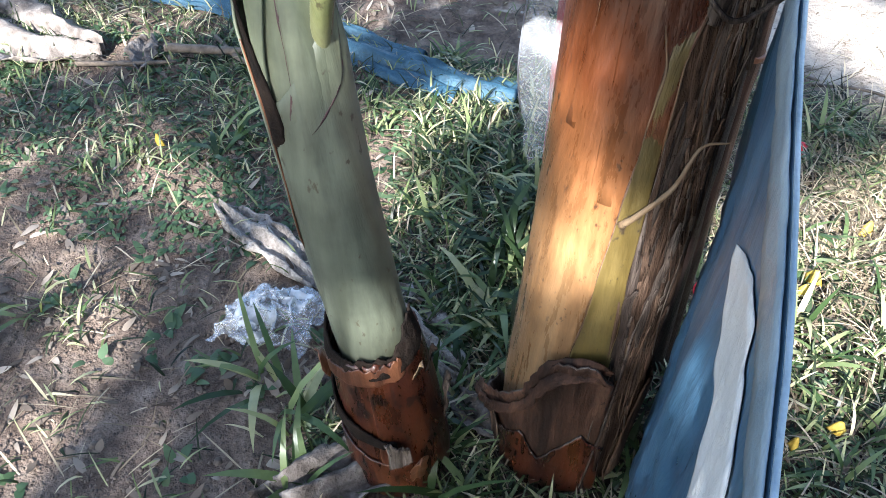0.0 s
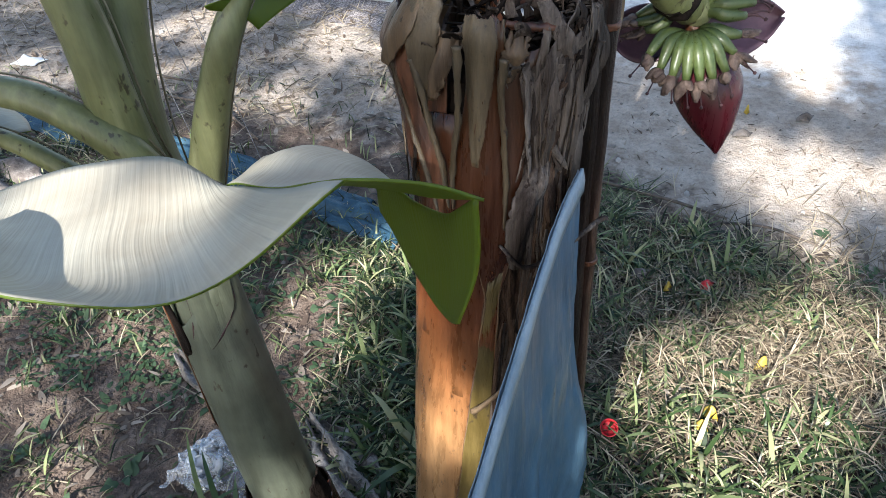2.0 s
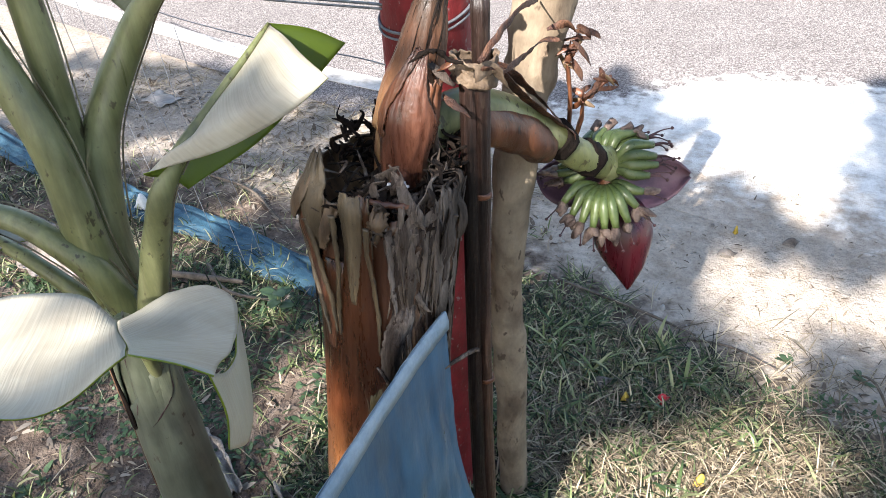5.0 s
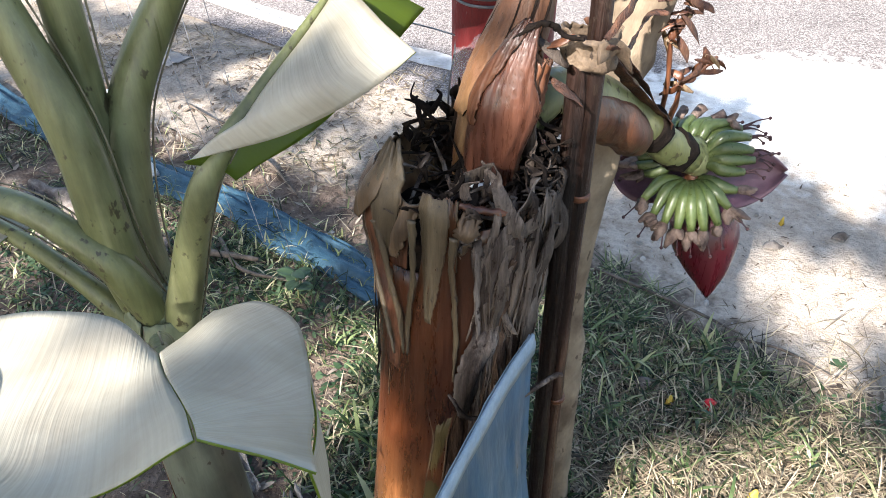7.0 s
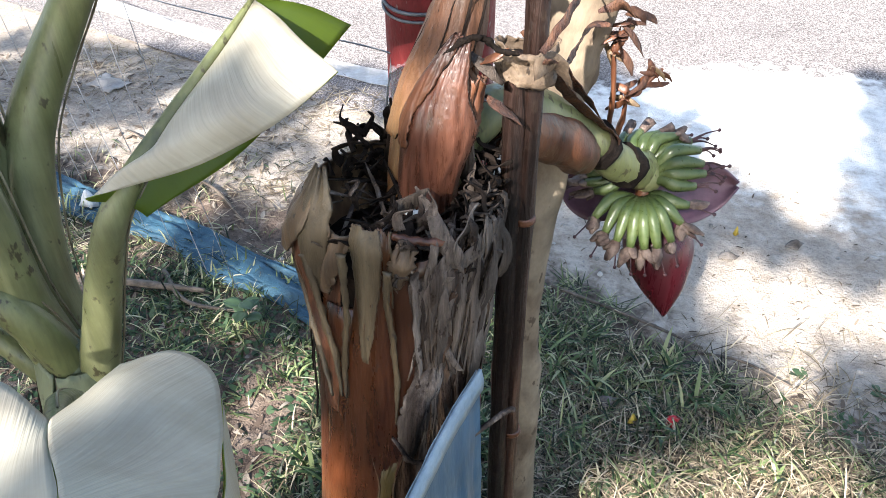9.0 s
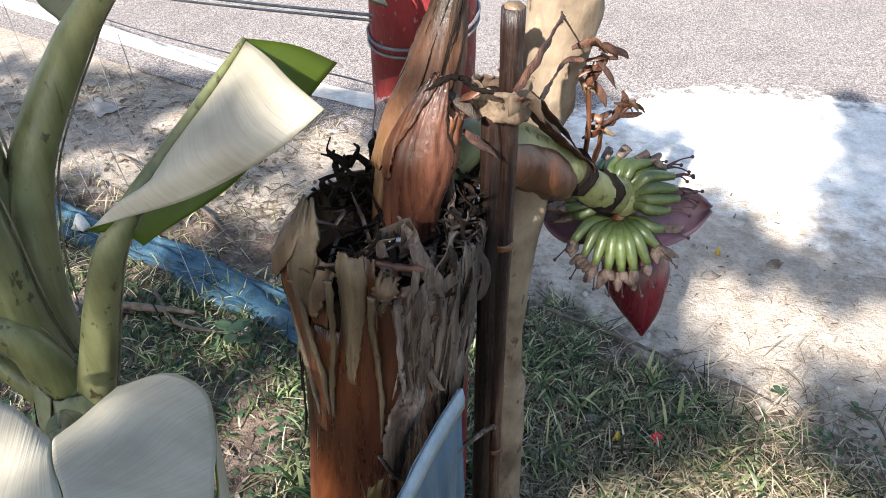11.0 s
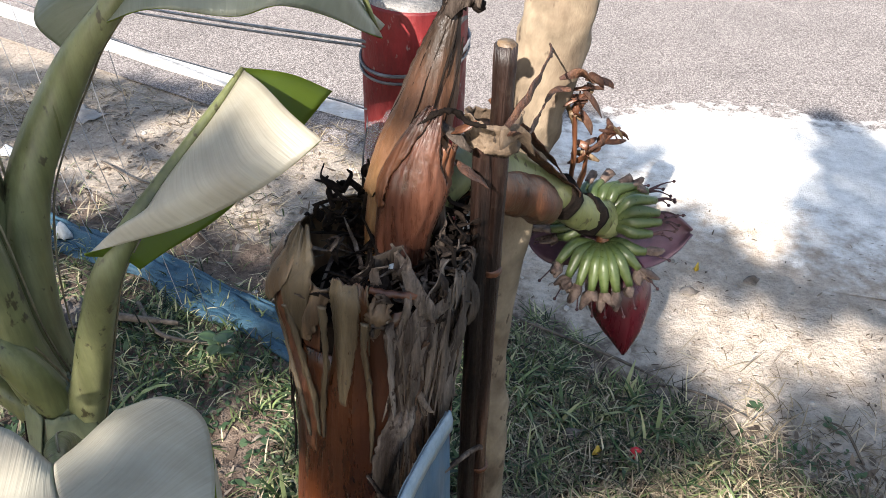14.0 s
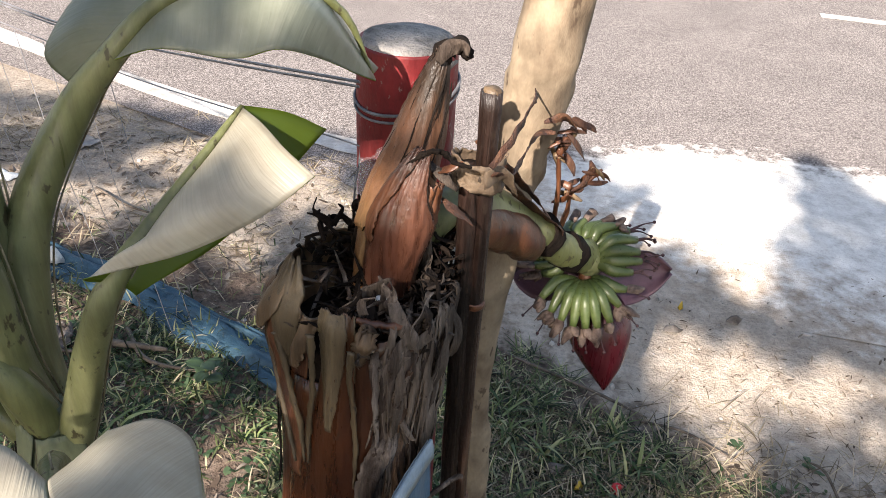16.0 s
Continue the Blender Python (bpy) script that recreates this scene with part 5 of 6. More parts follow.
wrap(young, YB, "base_sheath", [(0, 0), (0.3, 6)], [(0, 190), (0.3, 180)], (0.285, 0.26), (-0.03, -0.03), 0.003, M_BASE, 56, 0.014, margin=M_STEM_DARK, nu=40)
wrap(young, YB, "base_sheath", [(0, -120), (0.2, -100)], [(0, 50), (0.2, 44)], (0.115, 0.06), (-0.03, -0.03), 0.003, M_BASE, 57, 0.006, flare=0.001, margin=M_STIGMA, nu=36)
wrap(young, YB, "dark_collar", [(0, -104), (0.3, -100)], [(0, 116), (0.3, 104)], (0.300, 0.308), (0.250, 0.256), 0.005, M_ROT_AND_SHADE, 58, 0.016, flare=-0.006, nu=120, prof=[(0, 0.012), (0.2, -0.008), (0.45, -0.022), (0.7, -0.012), (0.85, 0.012), (1, 0.02)], inner=M_ROT_AND_SHADE)
wrap(young, YB, "dark_collar", [(0, -60), (0.3, -50)], [(0, 60), (0.3, 50)], (0.265, 0.285), (0.235, 0.245), 0.005, M_STEM_DARK, 62, 0.014, nu=80)
wrap(young, YB, "dark_flap", [(0.0, -94), (0.2, -86)], [(0.0, 16), (0.2, 24)], (0.19, 0.125), (0.125, 0.11), 0.007, M_ROT_AND_SHADE, 59, 0.012, nu=50)
wrap(young, YB, "dark_flap", [(0.0, 6), (0.2, 12)], [(0.0, 34), (0.2, 30)], (0.14, 0.12), (0.05, 0.07), 0.010, M_GREYFIB, 63, 0.012, nu=20, curl=0.008)
for a, z, w, h, m in ((-88, 0.19, 0.035, 0.07, M_STEM_DARK), (96, 0.13, 0.035, 0.09, M_GREYFIB), (34, 0.06, 0.03, 0.07, M_STEM_DARK), (84, 0.24, 0.02, 0.05, M_ROT_AND_SHADE), (60, 0.25, 0.014, 0.04, M_TAN)):
    pts = [flank(YB, a, z - h * 0.5, 0.004), flank(YB, a + 2, z, 0.014), flank(YB, a + 6, z + h * 0.4, 0.020), flank(YB, a + 3, z + h * 0.5, 0.030)]
    part("dry_flap", local(ribbon(pts, [w * 0.4, w, w * 0.8, w * 0.2], 0.5, facing=tuple(flank(YB, a, z, 0.2) - flank(YB, a, z))), young), m, young)
PET = {
    "low": ([(0.114, 0.909, 0.646), (0.135, 0.893, 0.756), (0.178, 0.846, 0.899), (0.253, 0.765, 1.018), (0.304, 0.713, 1.066), (0.352, 0.668, 1.106), (0.405, 0.622, 1.148)], [0.004, 0.009, 0.0115, 0.0105, 0.007, 0.004, 0.002]),
    "second": ([(0.097, 0.928, 0.782), (0.143, 0.926, 0.892), (0.190, 0.925, 1.021), (0.232, 0.928, 1.111), (0.270, 1.006, 1.181), (0.311, 1.098, 1.251)], [0.024, 0.022, 0.018, 0.014, 0.008, 0.003]),
    "first": ([(0.077, 0.949, 0.800), (0.061, 0.968, 0.956), (0.077, 1.001, 1.111), (0.121, 1.057, 1.227), (0.177, 1.071, 1.299), (0.235, 1.100, 1.358), (0.326, 1.137, 1.385), (0.397, 1.183, 1.345), (0.427, 1.210, 1.264)], [0.034, 0.031, 0.025, 0.021, 0.014, 0.010, 0.007, 0.005, 0.002]),
    "third": ([(0.091, 0.934, 0.801), (0.076, 0.918, 0.960), (0.070, 0.922, 1.107), (0.046, 0.925, 1.204), (-0.001, 0.930, 1.340), (-0.075, 0.946, 1.485), (-0.192, 0.972, 1.597), (-0.394, 1.000, 1.629)], [0.030, 0.028, 0.025, 0.023, 0.018, 0.013, 0.008, 0.003]),
    "fourth": ([(0.055, 0.971, 0.886), (0.048, 0.977, 1.112), (0.052, 0.980, 1.240), (0.039, 0.999, 1.386), (-0.006, 1.064, 1.567), (-0.075, 1.189, 1.704), (-0.182, 1.392, 1.766)], [0.024, 0.022, 0.021, 0.019, 0.014, 0.009, 0.003]),
    "fifth": ([(0.105, 0.924, 0.842), (0.092, 0.898, 0.952), (0.044, 0.891, 1.005), (-0.019, 0.893, 1.030), (-0.116, 0.887, 1.035), (-0.248, 0.871, 1.002), (-0.423, 0.856, 0.929)], [0.024, 0.021, 0.018, 0.017, 0.013, 0.008, 0.003]),
    "sixth": ([(0.082, 0.933, 0.781), (0.019, 0.920, 0.877), (-0.031, 0.921, 0.916), (-0.086, 0.923, 0.946), (-0.182, 0.937, 0.960), (-0.306, 0.950, 0.926)], [0.020, 0.014, 0.0125, 0.011, 0.008, 0.003]),
}
for i, (p, r) in enumerate(PET.values()):
    part("petiole", local(tube(p, r, 12, 36, 0.04, seed=i), young), M_PETIOLE, young)


def petiole_margins():
    """Thin pale wings along both edges of the leaf stalks."""
    for key, upto in (("low", 5), ("second", 5), ("first", 6), ("third", 6), ("fourth", 6), ("fifth", 6), ("sixth", 5)):
        pts, rad = PET[key]
        rows = spline([(*p, r) for p, r in zip(pts[:upto], rad[:upto])], 30)
        for sgn in (1, -1):
            edge = []
            for i in range(3, 30, 3):
                t = Vector(rows[min(i + 1, 29)][:3]) - Vector(rows[i - 1][:3])
                side = t.cross(Vector((0.2, -1, 0.5))).normalized() * sgn
                edge.append(Vector(rows[i][:3]) + side * rows[i][3] * 0.85 + Vector((0, 0.62, -0.1)) * rows[i][3])
            part("petiole_wing", local(tube(edge, [0.0013] * len(edge), 5, 40, 0.3), young), M_WING, young)


petiole_margins()


def blade(rows, nu, nv, amp=0.004, seed=0, flip=False, top=None):
    g = ripple(loft(rows, nu, nv), amp, 11, seed)
    if flip:
        g = g[:, ::-1]
    ge = shell(g, 0.0016)
    return part("blade", local(ge, young), [top or M_LEAFTOP, M_LEAFGREEN], young, "torn pale waxy banana leaf blade")


blade([[(0.307, 0.712, 1.076), (0.348, 0.672, 1.112), (0.395, 0.632, 1.148), (0.454, 0.575, 1.197)],
       [(0.253, 0.728, 1.088), (0.290, 0.658, 1.090), (0.335, 0.590, 1.112), (0.364, 0.551, 1.131)],
       [(0.181, 0.722, 1.078), (0.221, 0.644, 1.083), (0.260, 0.572, 1.107), (0.266, 0.530, 1.136)],
       [(0.126, 0.709, 1.064), (0.159, 0.651, 1.077), (0.190, 0.594, 1.111), (0.190, 0.566, 1.146)],
       [(0.101, 0.702, 1.057), (0.118, 0.672, 1.066), (0.142, 0.643, 1.083), (0.152, 0.628, 1.106)]], 40, 26, 0.005, 1)
blade([[(0.295, 0.800, 1.040), (0.300, 0.772, 1.052), (0.304, 0.742, 1.063), (0.307, 0.712, 1.076)],
       [(0.325, 0.828, 1.034), (0.333, 0.768, 1.072), (0.342, 0.717, 1.090), (0.348, 0.672, 1.112)],
       [(0.375, 0.805, 1.040), (0.385, 0.738, 1.084), (0.392, 0.678, 1.118), (0.395, 0.632, 1.148)],
       [(0.443, 0.713, 1.086), (0.440, 0.674, 1.120), (0.436, 0.635, 1.150), (0.430, 0.600, 1.176)],
       [(0.519, 0.583, 1.185), (0.497, 0.578, 1.196), (0.474, 0.575, 1.199), (0.454, 0.575, 1.197)]], 40, 26, 0.006, 2, True)
blade([[(0.400, 0.778, 1.052), (0.402, 0.775, 1.035), (0.404, 0.770, 1.015)],
       [(0.443, 0.713, 1.084), (0.448, 0.705, 1.045), (0.450, 0.698, 1.008)],
       [(0.485, 0.645, 1.125), (0.489, 0.640, 1.082), (0.484, 0.640, 1.035)],
       [(0.519, 0.583, 1.185), (0.517, 0.590, 1.130), (0.503, 0.598, 1.080)]], 30, 16, 0.005, 7)
blade([[(0.235, 0.928, 1.111), (0.226, 0.917, 1.117), (0.218, 0.909, 1.122), (0.217, 0.905, 1.127)],
       [(0.250, 0.966, 1.143), (0.257, 0.941, 1.150), (0.247, 0.927, 1.151), (0.257, 0.926, 1.137)],
       [(0.272, 1.011, 1.183), (0.287, 0.970, 1.184), (0.298, 0.950, 1.171), (0.317, 0.954, 1.151)],
       [(0.293, 1.055, 1.217), (0.322, 1.010, 1.214), (0.348, 0.979, 1.200), (0.372, 0.982, 1.180)],
       [(0.311, 1.098, 1.251), (0.352, 1.064, 1.248), (0.388, 1.037, 1.236), (0.424, 1.019, 1.221)]], 26, 18, 0.003, 3, True)
blade([[(0.235, 0.928, 1.111), (0.244, 0.933, 1.101), (0.249, 0.937, 1.091)],
       [(0.272, 1.011, 1.183), (0.299, 1.024, 1.156), (0.317, 1.027, 1.126)],
       [(0.311, 1.098, 1.251), (0.353, 1.133, 1.234), (0.384, 1.164, 1.206)]], 24, 14, 0.003, 4)
blade([[(0.177, 1.071, 1.299), (0.183, 1.067, 1.301), (0.188, 1.063, 1.301)],
       [(0.235, 1.100, 1.358), (0.247, 1.075, 1.343), (0.253, 1.054, 1.322)],
       [(0.326, 1.137, 1.385), (0.335, 1.087, 1.369), (0.336, 1.051, 1.324)],
       [(0.378, 1.169, 1.360), (0.392, 1.105, 1.365), (0.387, 1.065, 1.333)],
       [(0.427, 1.210, 1.264), (0.433, 1.200, 1.264), (0.438, 1.190, 1.264)]], 30, 16, 0.004, 5, True, M_LEAFGREY)
blade([[(0.177, 1.071, 1.299), (0.151, 1.072, 1.276), (0.124, 1.072, 1.255)],
       [(0.214, 1.091, 1.341), (0.143, 1.093, 1.328), (0.089, 1.084, 1.298)],
       [(0.275, 1.119, 1.375), (0.203, 1.171, 1.379), (0.130, 1.203, 1.365)],
       [(0.364, 1.165, 1.369), (0.320, 1.246, 1.368), (0.265, 1.317, 1.341)],
       [(0.427, 1.210, 1.264), (0.427, 1.220, 1.264), (0.427, 1.230, 1.264)]], 30, 18, 0.005, 6, False, M_LEAFGREY)


def outer_blade(key, i0, width, seed):
    """Drooping blade on the far part of a petiole."""
    rows = spline(PET[key][0][i0:], 9)
    for sgn in (1, -1):
        g = []
        for i, p in enumerate(rows):
            t = Vector(rows[min(i + 1, 8)]) - Vector(rows[max(i - 1, 0)])
            s = t.cross(Vector((0, 0, 1))).normalized() * sgn
            w = width * math.sin(math.pi * (0.12 + 0.85 * i / 8)) ** 0.7
            g.append([Vector(p) + s * w * q + Vector((0, 0, 0.25 * w * q - 0.5 * w * q * q)) for q in (0, 0.33, 0.66, 1.0)])
        blade(g, 22, 10, 0.008, seed + sgn, sgn > 0)


outer_blade("third", 4, 0.13, 20)
outer_blade("fourth", 4, 0.13, 24)
outer_blade("fifth", 4, 0.10, 28)
outer_blade("sixth", 3, 0.07, 32)

# ---- blue sheet hung on the stump ----
hang = thing("blue_plastic_sheet", "blue plastic sheet hung between stump and stake", "plastic sheet", at=(0.56, 0.86, 0))
HEM = spline([(0.570, 0.978, 0.917), (0.554, 0.912, 0.911), (0.538, 0.811, 0.905), (0.520, 0.673, 0.900), (0.500, 0.516, 0.898), (0.476, 0.381, 0.899), (0.465, 0.309, 0.900), (0.455, 0.240, 0.902)], 70)
gs = np.zeros((70, 60, 3))
for i in range(70):
    for j in range(60):
        u, v = i / 69, j / 59
        far = 1 - min(1.0, u * 6)
        foot = Vector((HEM[i][0] + 0.012 + 0.030 * far + 0.10 * max(0, 0.30 - u) * math.sin(math.pi * v), HEM[i][1] + 0.075 * far * v, 0.0))
        p = Vector(HEM[i]).lerp(foot, v)
        p.z = HEM[i][2] * (1 - v) + 0.002
        side = 0.016 * noise.noise(Vector((u * 9, v * 2.2, 2))) + 0.007 * noise.noise(Vector((u * 26, v * 4, 7))) + 0.004 * noise.noise(Vector((u * 50, v * 18, 4)))
        gs[i, j] = (p.x + side * min(1, v * 4), p.y + side * 0.2, p.z)
ge = shell(gs, 0.001)
part("sheet", local((ge[0], ge[1]), hang), M_BLUE, hang)
# pale strip laid on the sheet to stand for sun glare
glare_strip = []
for i in range(28, 44):
    c = 9.2 + 0.27 * (i - 28) + 0.5 * noise.noise(Vector((i * 0.5, 2, 0)))
    w = 8.5 * min(1.0, (i - 27.4) / 7) * (1 + 0.3 * noise.noise(Vector((i * 0.9, 5, 0))))
    line_ = []
    for q in (-1.0, -0.5, 0.0, 0.5, 1.0):
        f = c + q * w * (0.55 if q > 0 else 0.8)
        j = int(f)
        p = gs[i, j] * (1 - (f - j)) + gs[i, j + 1] * (f - j)
        line_.append((p[0] - 0.0022, p[1], p[2]))
    glare_strip.append(line_)
ge = shell(loft(glare_strip, 60, 12), 0.0008)
part("glare_strip", local((ge[0], ge[1]), hang), M_WHITESCRAP, hang, "long white sun glare painted on the sheet")

# ---- blue net lying along the plot ----
net = thing("fallen_blue_net", "crumpled blue plastic net lying on the ground", "net", at=(-0.5, 2.0, 0))
row = spline([(-2.7, 2.85), (-2.02, 2.54), (-1.5, 2.37), (-1.03, 2.24), (-0.64, 2.14), (-0.32, 2.03), (-0.06, 1.93), (0.12, 1.87), (0.30, 1.85)], 120)
for k, (shift, wid, hgt) in enumerate(((0.0, 0.10, 0.045), (-0.045, 0.07, 0.022), (0.045, 0.05, 0.04))):
    g = []
    for i, p in enumerate(row[:116 - 12 * k]):
        t = row[min(i + 1, 119)] - row[max(i - 1, 0)]
        s = Vector((-t[1], t[0], 0)).normalized()
        wav = 0.025 * noise.noise(Vector((i * 0.08, k * 5, 1)))
        line_ = []
        for j in range(12):
            q = j / 11 - 0.5
            c = Vector((p[0], p[1], 0)) + s * (q * wid * (1 + 0.5 * noise.noise(Vector((i * 0.11, k, 3)))) + shift + wav)
            h = 0.006 + hgt * max(0, 1 - (2.1 * q) ** 2) * (0.6 + 0.5 * noise.noise(Vector((i * 0.08, j * 0.4, 2 + k)))) + 0.007 * noise.noise(Vector((i * 0.35, j * 0.9, 7 + k)))
            line_.append((c.x, c.y, max(0.003, h) + relief(c.x, c.y)))
        g.append(line_)
    ge = shell(g, 0.002)
    part("fold", local((ge[0], ge[1]), net), M_NET, net)


g = [[Vector(gs[i, j]) + Vector((d, 0, 0.002)) for j, d in ((0, -0.0005), (0, 0.0022), (1, 0.0045), (2, 0.0035))] for i in range(0, 70)]
ge = shell(g, 0.0012)
part("hem", local((ge[0], ge[1]), hang), M_PALEBLUE, hang, "pale folded hem of the sheet")
g = [[Vector(gs[i, j]) + Vector((-0.003 - 0.0015 * noise.noise(Vector((i * 0.4, j, 1))), 0, 0)) for j in range(0, 4)] for i in range(0, 70)]
ge = shell(g, 0.0012)
part("hem", local((ge[0], ge[1]), hang), M_PALEBLUE, hang)


# ---- wire, hanging plastic and litter by the post ----
fence = thing("fence_wire", "thin grey wires strung from the red post", "wire", at=(0.423, 1.34, 0))
for dz, r in ((0.0, 0.0024), (-0.007, 0.002)):
    part("strand", local(tube([(0.377, 1.346, 1.195 + dz), (0.090, 1.496, 1.143 + dz * 1.3), (-0.188, 1.641, 1.097 + dz * 1.6), (-0.417, 1.760, 1.064 + dz), (-0.705, 1.911, 1.039 + dz), (-2.4, 2.80, 0.95 + dz)], [r] * 6, 6, 60), fence), M_WIRE, fence)
    part("loop", local(tube([(0.421 + 0.0765 * math.cos(a), 1.398 + 0.0765 * math.sin(a), 1.178 + dz * 1.5 + 0.02 * math.sin(a + 0.6)) for a in np.linspace(-3.4, 2.9, 14)], [r] * 14, 6, 60), fence), M_WIRE, fence)
part("strand", local(tube([(0.365, 1.352, 1.092), (0.284, 1.394, 1.083), (0.073, 1.505, 1.048), (-0.295, 1.697, 1.005), (-0.723, 1.920, 0.983), (-2.4, 2.80, 0.85)], [0.0013] * 6, 5, 60), fence), M_WIRE, fence)
for x0, z0 in ((-0.30, 0.98), (-0.42, 1.0), (-0.55, 0.99), (-0.68, 0.98), (-0.82, 1.0), (-0.98, 0.98), (-1.16, 0.97), (-1.37, 0.96), (-1.63, 0.95), (-1.88, 0.94)):
    y0 = 1.36 - 0.522 * (x0 - 0.35)
    part("hanging_strand", local(tube([(x0, y0, z0), (x0 + 0.05, y0 - 0.03, 0.74), (x0 + 0.12, y0 - 0.06, 0.5), (x0 + 0.16, y0 - 0.07, 0.3)], [0.0009] * 4, 4, 24, 0.3), fence), M_WIRE, fence)
strip_p = thing("clear_plastic_strip", "torn clear plastic strip hanging from the wire", "plastic strip", at=(0.35, 1.26, 0))
ge = shell(ripple(loft([[(0.359, 1.370, 1.174), (0.380, 1.354, 1.180), (0.404, 1.341, 1.182)], [(0.363, 1.347, 1.038), (0.381, 1.331, 1.039), (0.405, 1.315, 1.041)], [(0.325, 1.342, 0.771), (0.361, 1.321, 0.774), (0.402, 1.304, 0.776)], [(0.292, 1.337, 0.524), (0.339, 1.310, 0.528), (0.390, 1.294, 0.530)], [(0.309, 1.322, 0.336), (0.326, 1.310, 0.261), (0.359, 1.300, 0.317)]], 44, 12), 0.010, 18, 3), 0.0008)
part("film", local((ge[0], ge[1]), strip_p), M_FILM, strip_p)
part("edge", local(tube([tuple(p) for p in np.array(ge[0])[0:44 * 12:12 * 4]], [0.0016] * 11, 5, 40, 0.4), strip_p), M_WIRE, strip_p)


def pleated(name, label, spine, widths, folds, material, seed=0, lift=0.02, n=40, m=22):
    """A withered strip of leaf lying along a line, folded lengthwise."""
    rows = spline([(*p, w) for p, w in zip(spine, widths)], n)
    g = []
    for i, q in enumerate(rows):
        t = Vector(rows[min(i + 1, n - 1)][:2]) - Vector(rows[max(i - 1, 0)][:2])
        sd = Vector((-t.y, t.x, 0)).normalized()
        line_ = []
        for j in range(m):
            w = j / (m - 1) - 0.5
            k = noise.noise(Vector((i * 0.12, w * 3, seed)))
            c = Vector((q[0], q[1], 0)) + sd * w * q[2] * (1 + 0.35 * noise.noise(Vector((i * 0.2, seed, j * 0.3))))
            h = lift * (0.6 + 0.5 * math.sin(folds * math.pi * 2 * w + 1.5 * k + seed) + 0.5 * k) * (1 - 1.4 * w * w) + 0.006 * noise.noise(Vector((i * 0.5, j * 0.5, seed)))
            line_.append(Vector((c.x, c.y, relief(c.x, c.y) + 0.003 + max(0.0, h))))
        g.append(line_)
    ge = shell(g, 0.0014)
    return tagged(link_mesh(name, ge[0], ge[1], material), label, "dry leaf")


def grounded(x, y):
    return Vector((x, y, relief(x, y)))


def crumpled(name, label, category, outline, material, lift=0.02, amp=0.02, seed=0, n=18, group="", th=0.0016, freq=16):
    """A limp flat piece lying on the ground, between four corners."""
    a, b, c, d = [Vector((*p, 0)) for p in outline]
    g = []
    for i in range(n):
        r = []
        for j in range(n):
            u, v = i / (n - 1), j / (n - 1)
            p = a.lerp(b, u).lerp(d.lerp(c, u), v)
            h = lift * (0.35 + math.sin(math.pi * u) * math.sin(math.pi * v)) + amp * noise.noise(p * freq + Vector((seed, 0, seed)))
            p = p + Vector((noise.noise(p * 20 + Vector((seed, 3, 0))), noise.noise(p * 20 + Vector((0, seed, 5))), 0)) * 0.012
            r.append(Vector((p.x, p.y, relief(p.x, p.y) + 0.003 + max(0, h))))
        g.append(r)
    ge = shell(g, th)
    ob = link_mesh(name, ge[0], ge[1], material)
    return tagged(ob, label, category, group)


pleated("dry_banana_leaf", "large grey withered banana leaf lying on soil", [(-1.42, 2.0), (-1.26, 1.93), (-1.08, 1.86), (-0.90, 1.85)], [0.10, 0.24, 0.22, 0.05], 2.2, M_DRYLEAF, 3, 0.05)
pleated("dry_banana_leaf", "small curled grey leaf piece on the grass", [(-0.80, 1.93), (-0.79, 1.87), (-0.76, 1.79)], [0.03, 0.08, 0.03], 1.2, M_DRYLEAF, 5, 0.03)
pleated("dry_leaf_sheath", "pale withered leaf sheath beside the young plant", [(-0.35, 1.345), (-0.28, 1.30), (-0.20, 1.262), (-0.06, 1.16)], [0.03, 0.075, 0.085, 0.05], 2.2, M_GREYLEAF, 7, 0.026)
pleated("dry_leaf_sheath", "withered grey sheath lying against the young stem", [(-0.03, 0.70), (0.05, 0.74), (0.12, 0.80), (0.15, 0.88)], [0.05, 0.12, 0.12, 0.06], 2.4, M_DRYLEAF, 9, 0.05)
pleated("dry_leaf_sheath", "fibrous pale dry sheath behind the young stem", [(0.03, 1.20), (0.10, 1.12), (0.17, 1.05), (0.26, 1.0)], [0.05, 0.14, 0.14, 0.04], 3.2, M_GREYLEAF, 11, 0.04)
pleated("dry_leaf_sheath", "curled brown dead sheath between the stems", [(0.24, 0.98), (0.29, 0.94), (0.34, 0.90)], [0.03, 0.07, 0.03], 1.5, M_DRYLEAF, 12, 0.03)
def build_bag():
    """A thin clear bag squeezed into sharp folds."""
    g = []
    for i in range(64):
        r = []
        for j in range(48):
            u, v = i / 63, j / 47
            p = Vector((-0.245, 1.01, 0)).lerp(Vector((-0.05, 1.005, 0)), u).lerp(Vector((-0.20, 1.135, 0)).lerp(Vector((-0.02, 1.145, 0)), u), v)
            q = Vector((u * 5, v * 3.4, 1.3))
            fold = 1 - abs(noise.noise(q * 1.5)) * 2.2
            fold2 = 1 - abs(noise.noise(q * 3.7 + Vector((4, 1, 0)))) * 2.2
            dome = math.sin(math.pi * min(1, 0.04 + 0.94 * u)) ** 0.6 * math.sin(math.pi * (0.04 + 0.92 * v)) ** 0.6
            h = dome * (0.032 + 0.026 * fold + 0.007 * fold2) + 0.003
            off = Vector((noise.noise(q * 2.1), noise.noise(q * 2.1 + Vector((7, 0, 0))), 0)) * 0.022
            p = p + off
            r.append(Vector((p.x, p.y, relief(p.x, p.y) + max(0.002, h))))
        g.append(r)
    ge = shell(g, 0.0008)
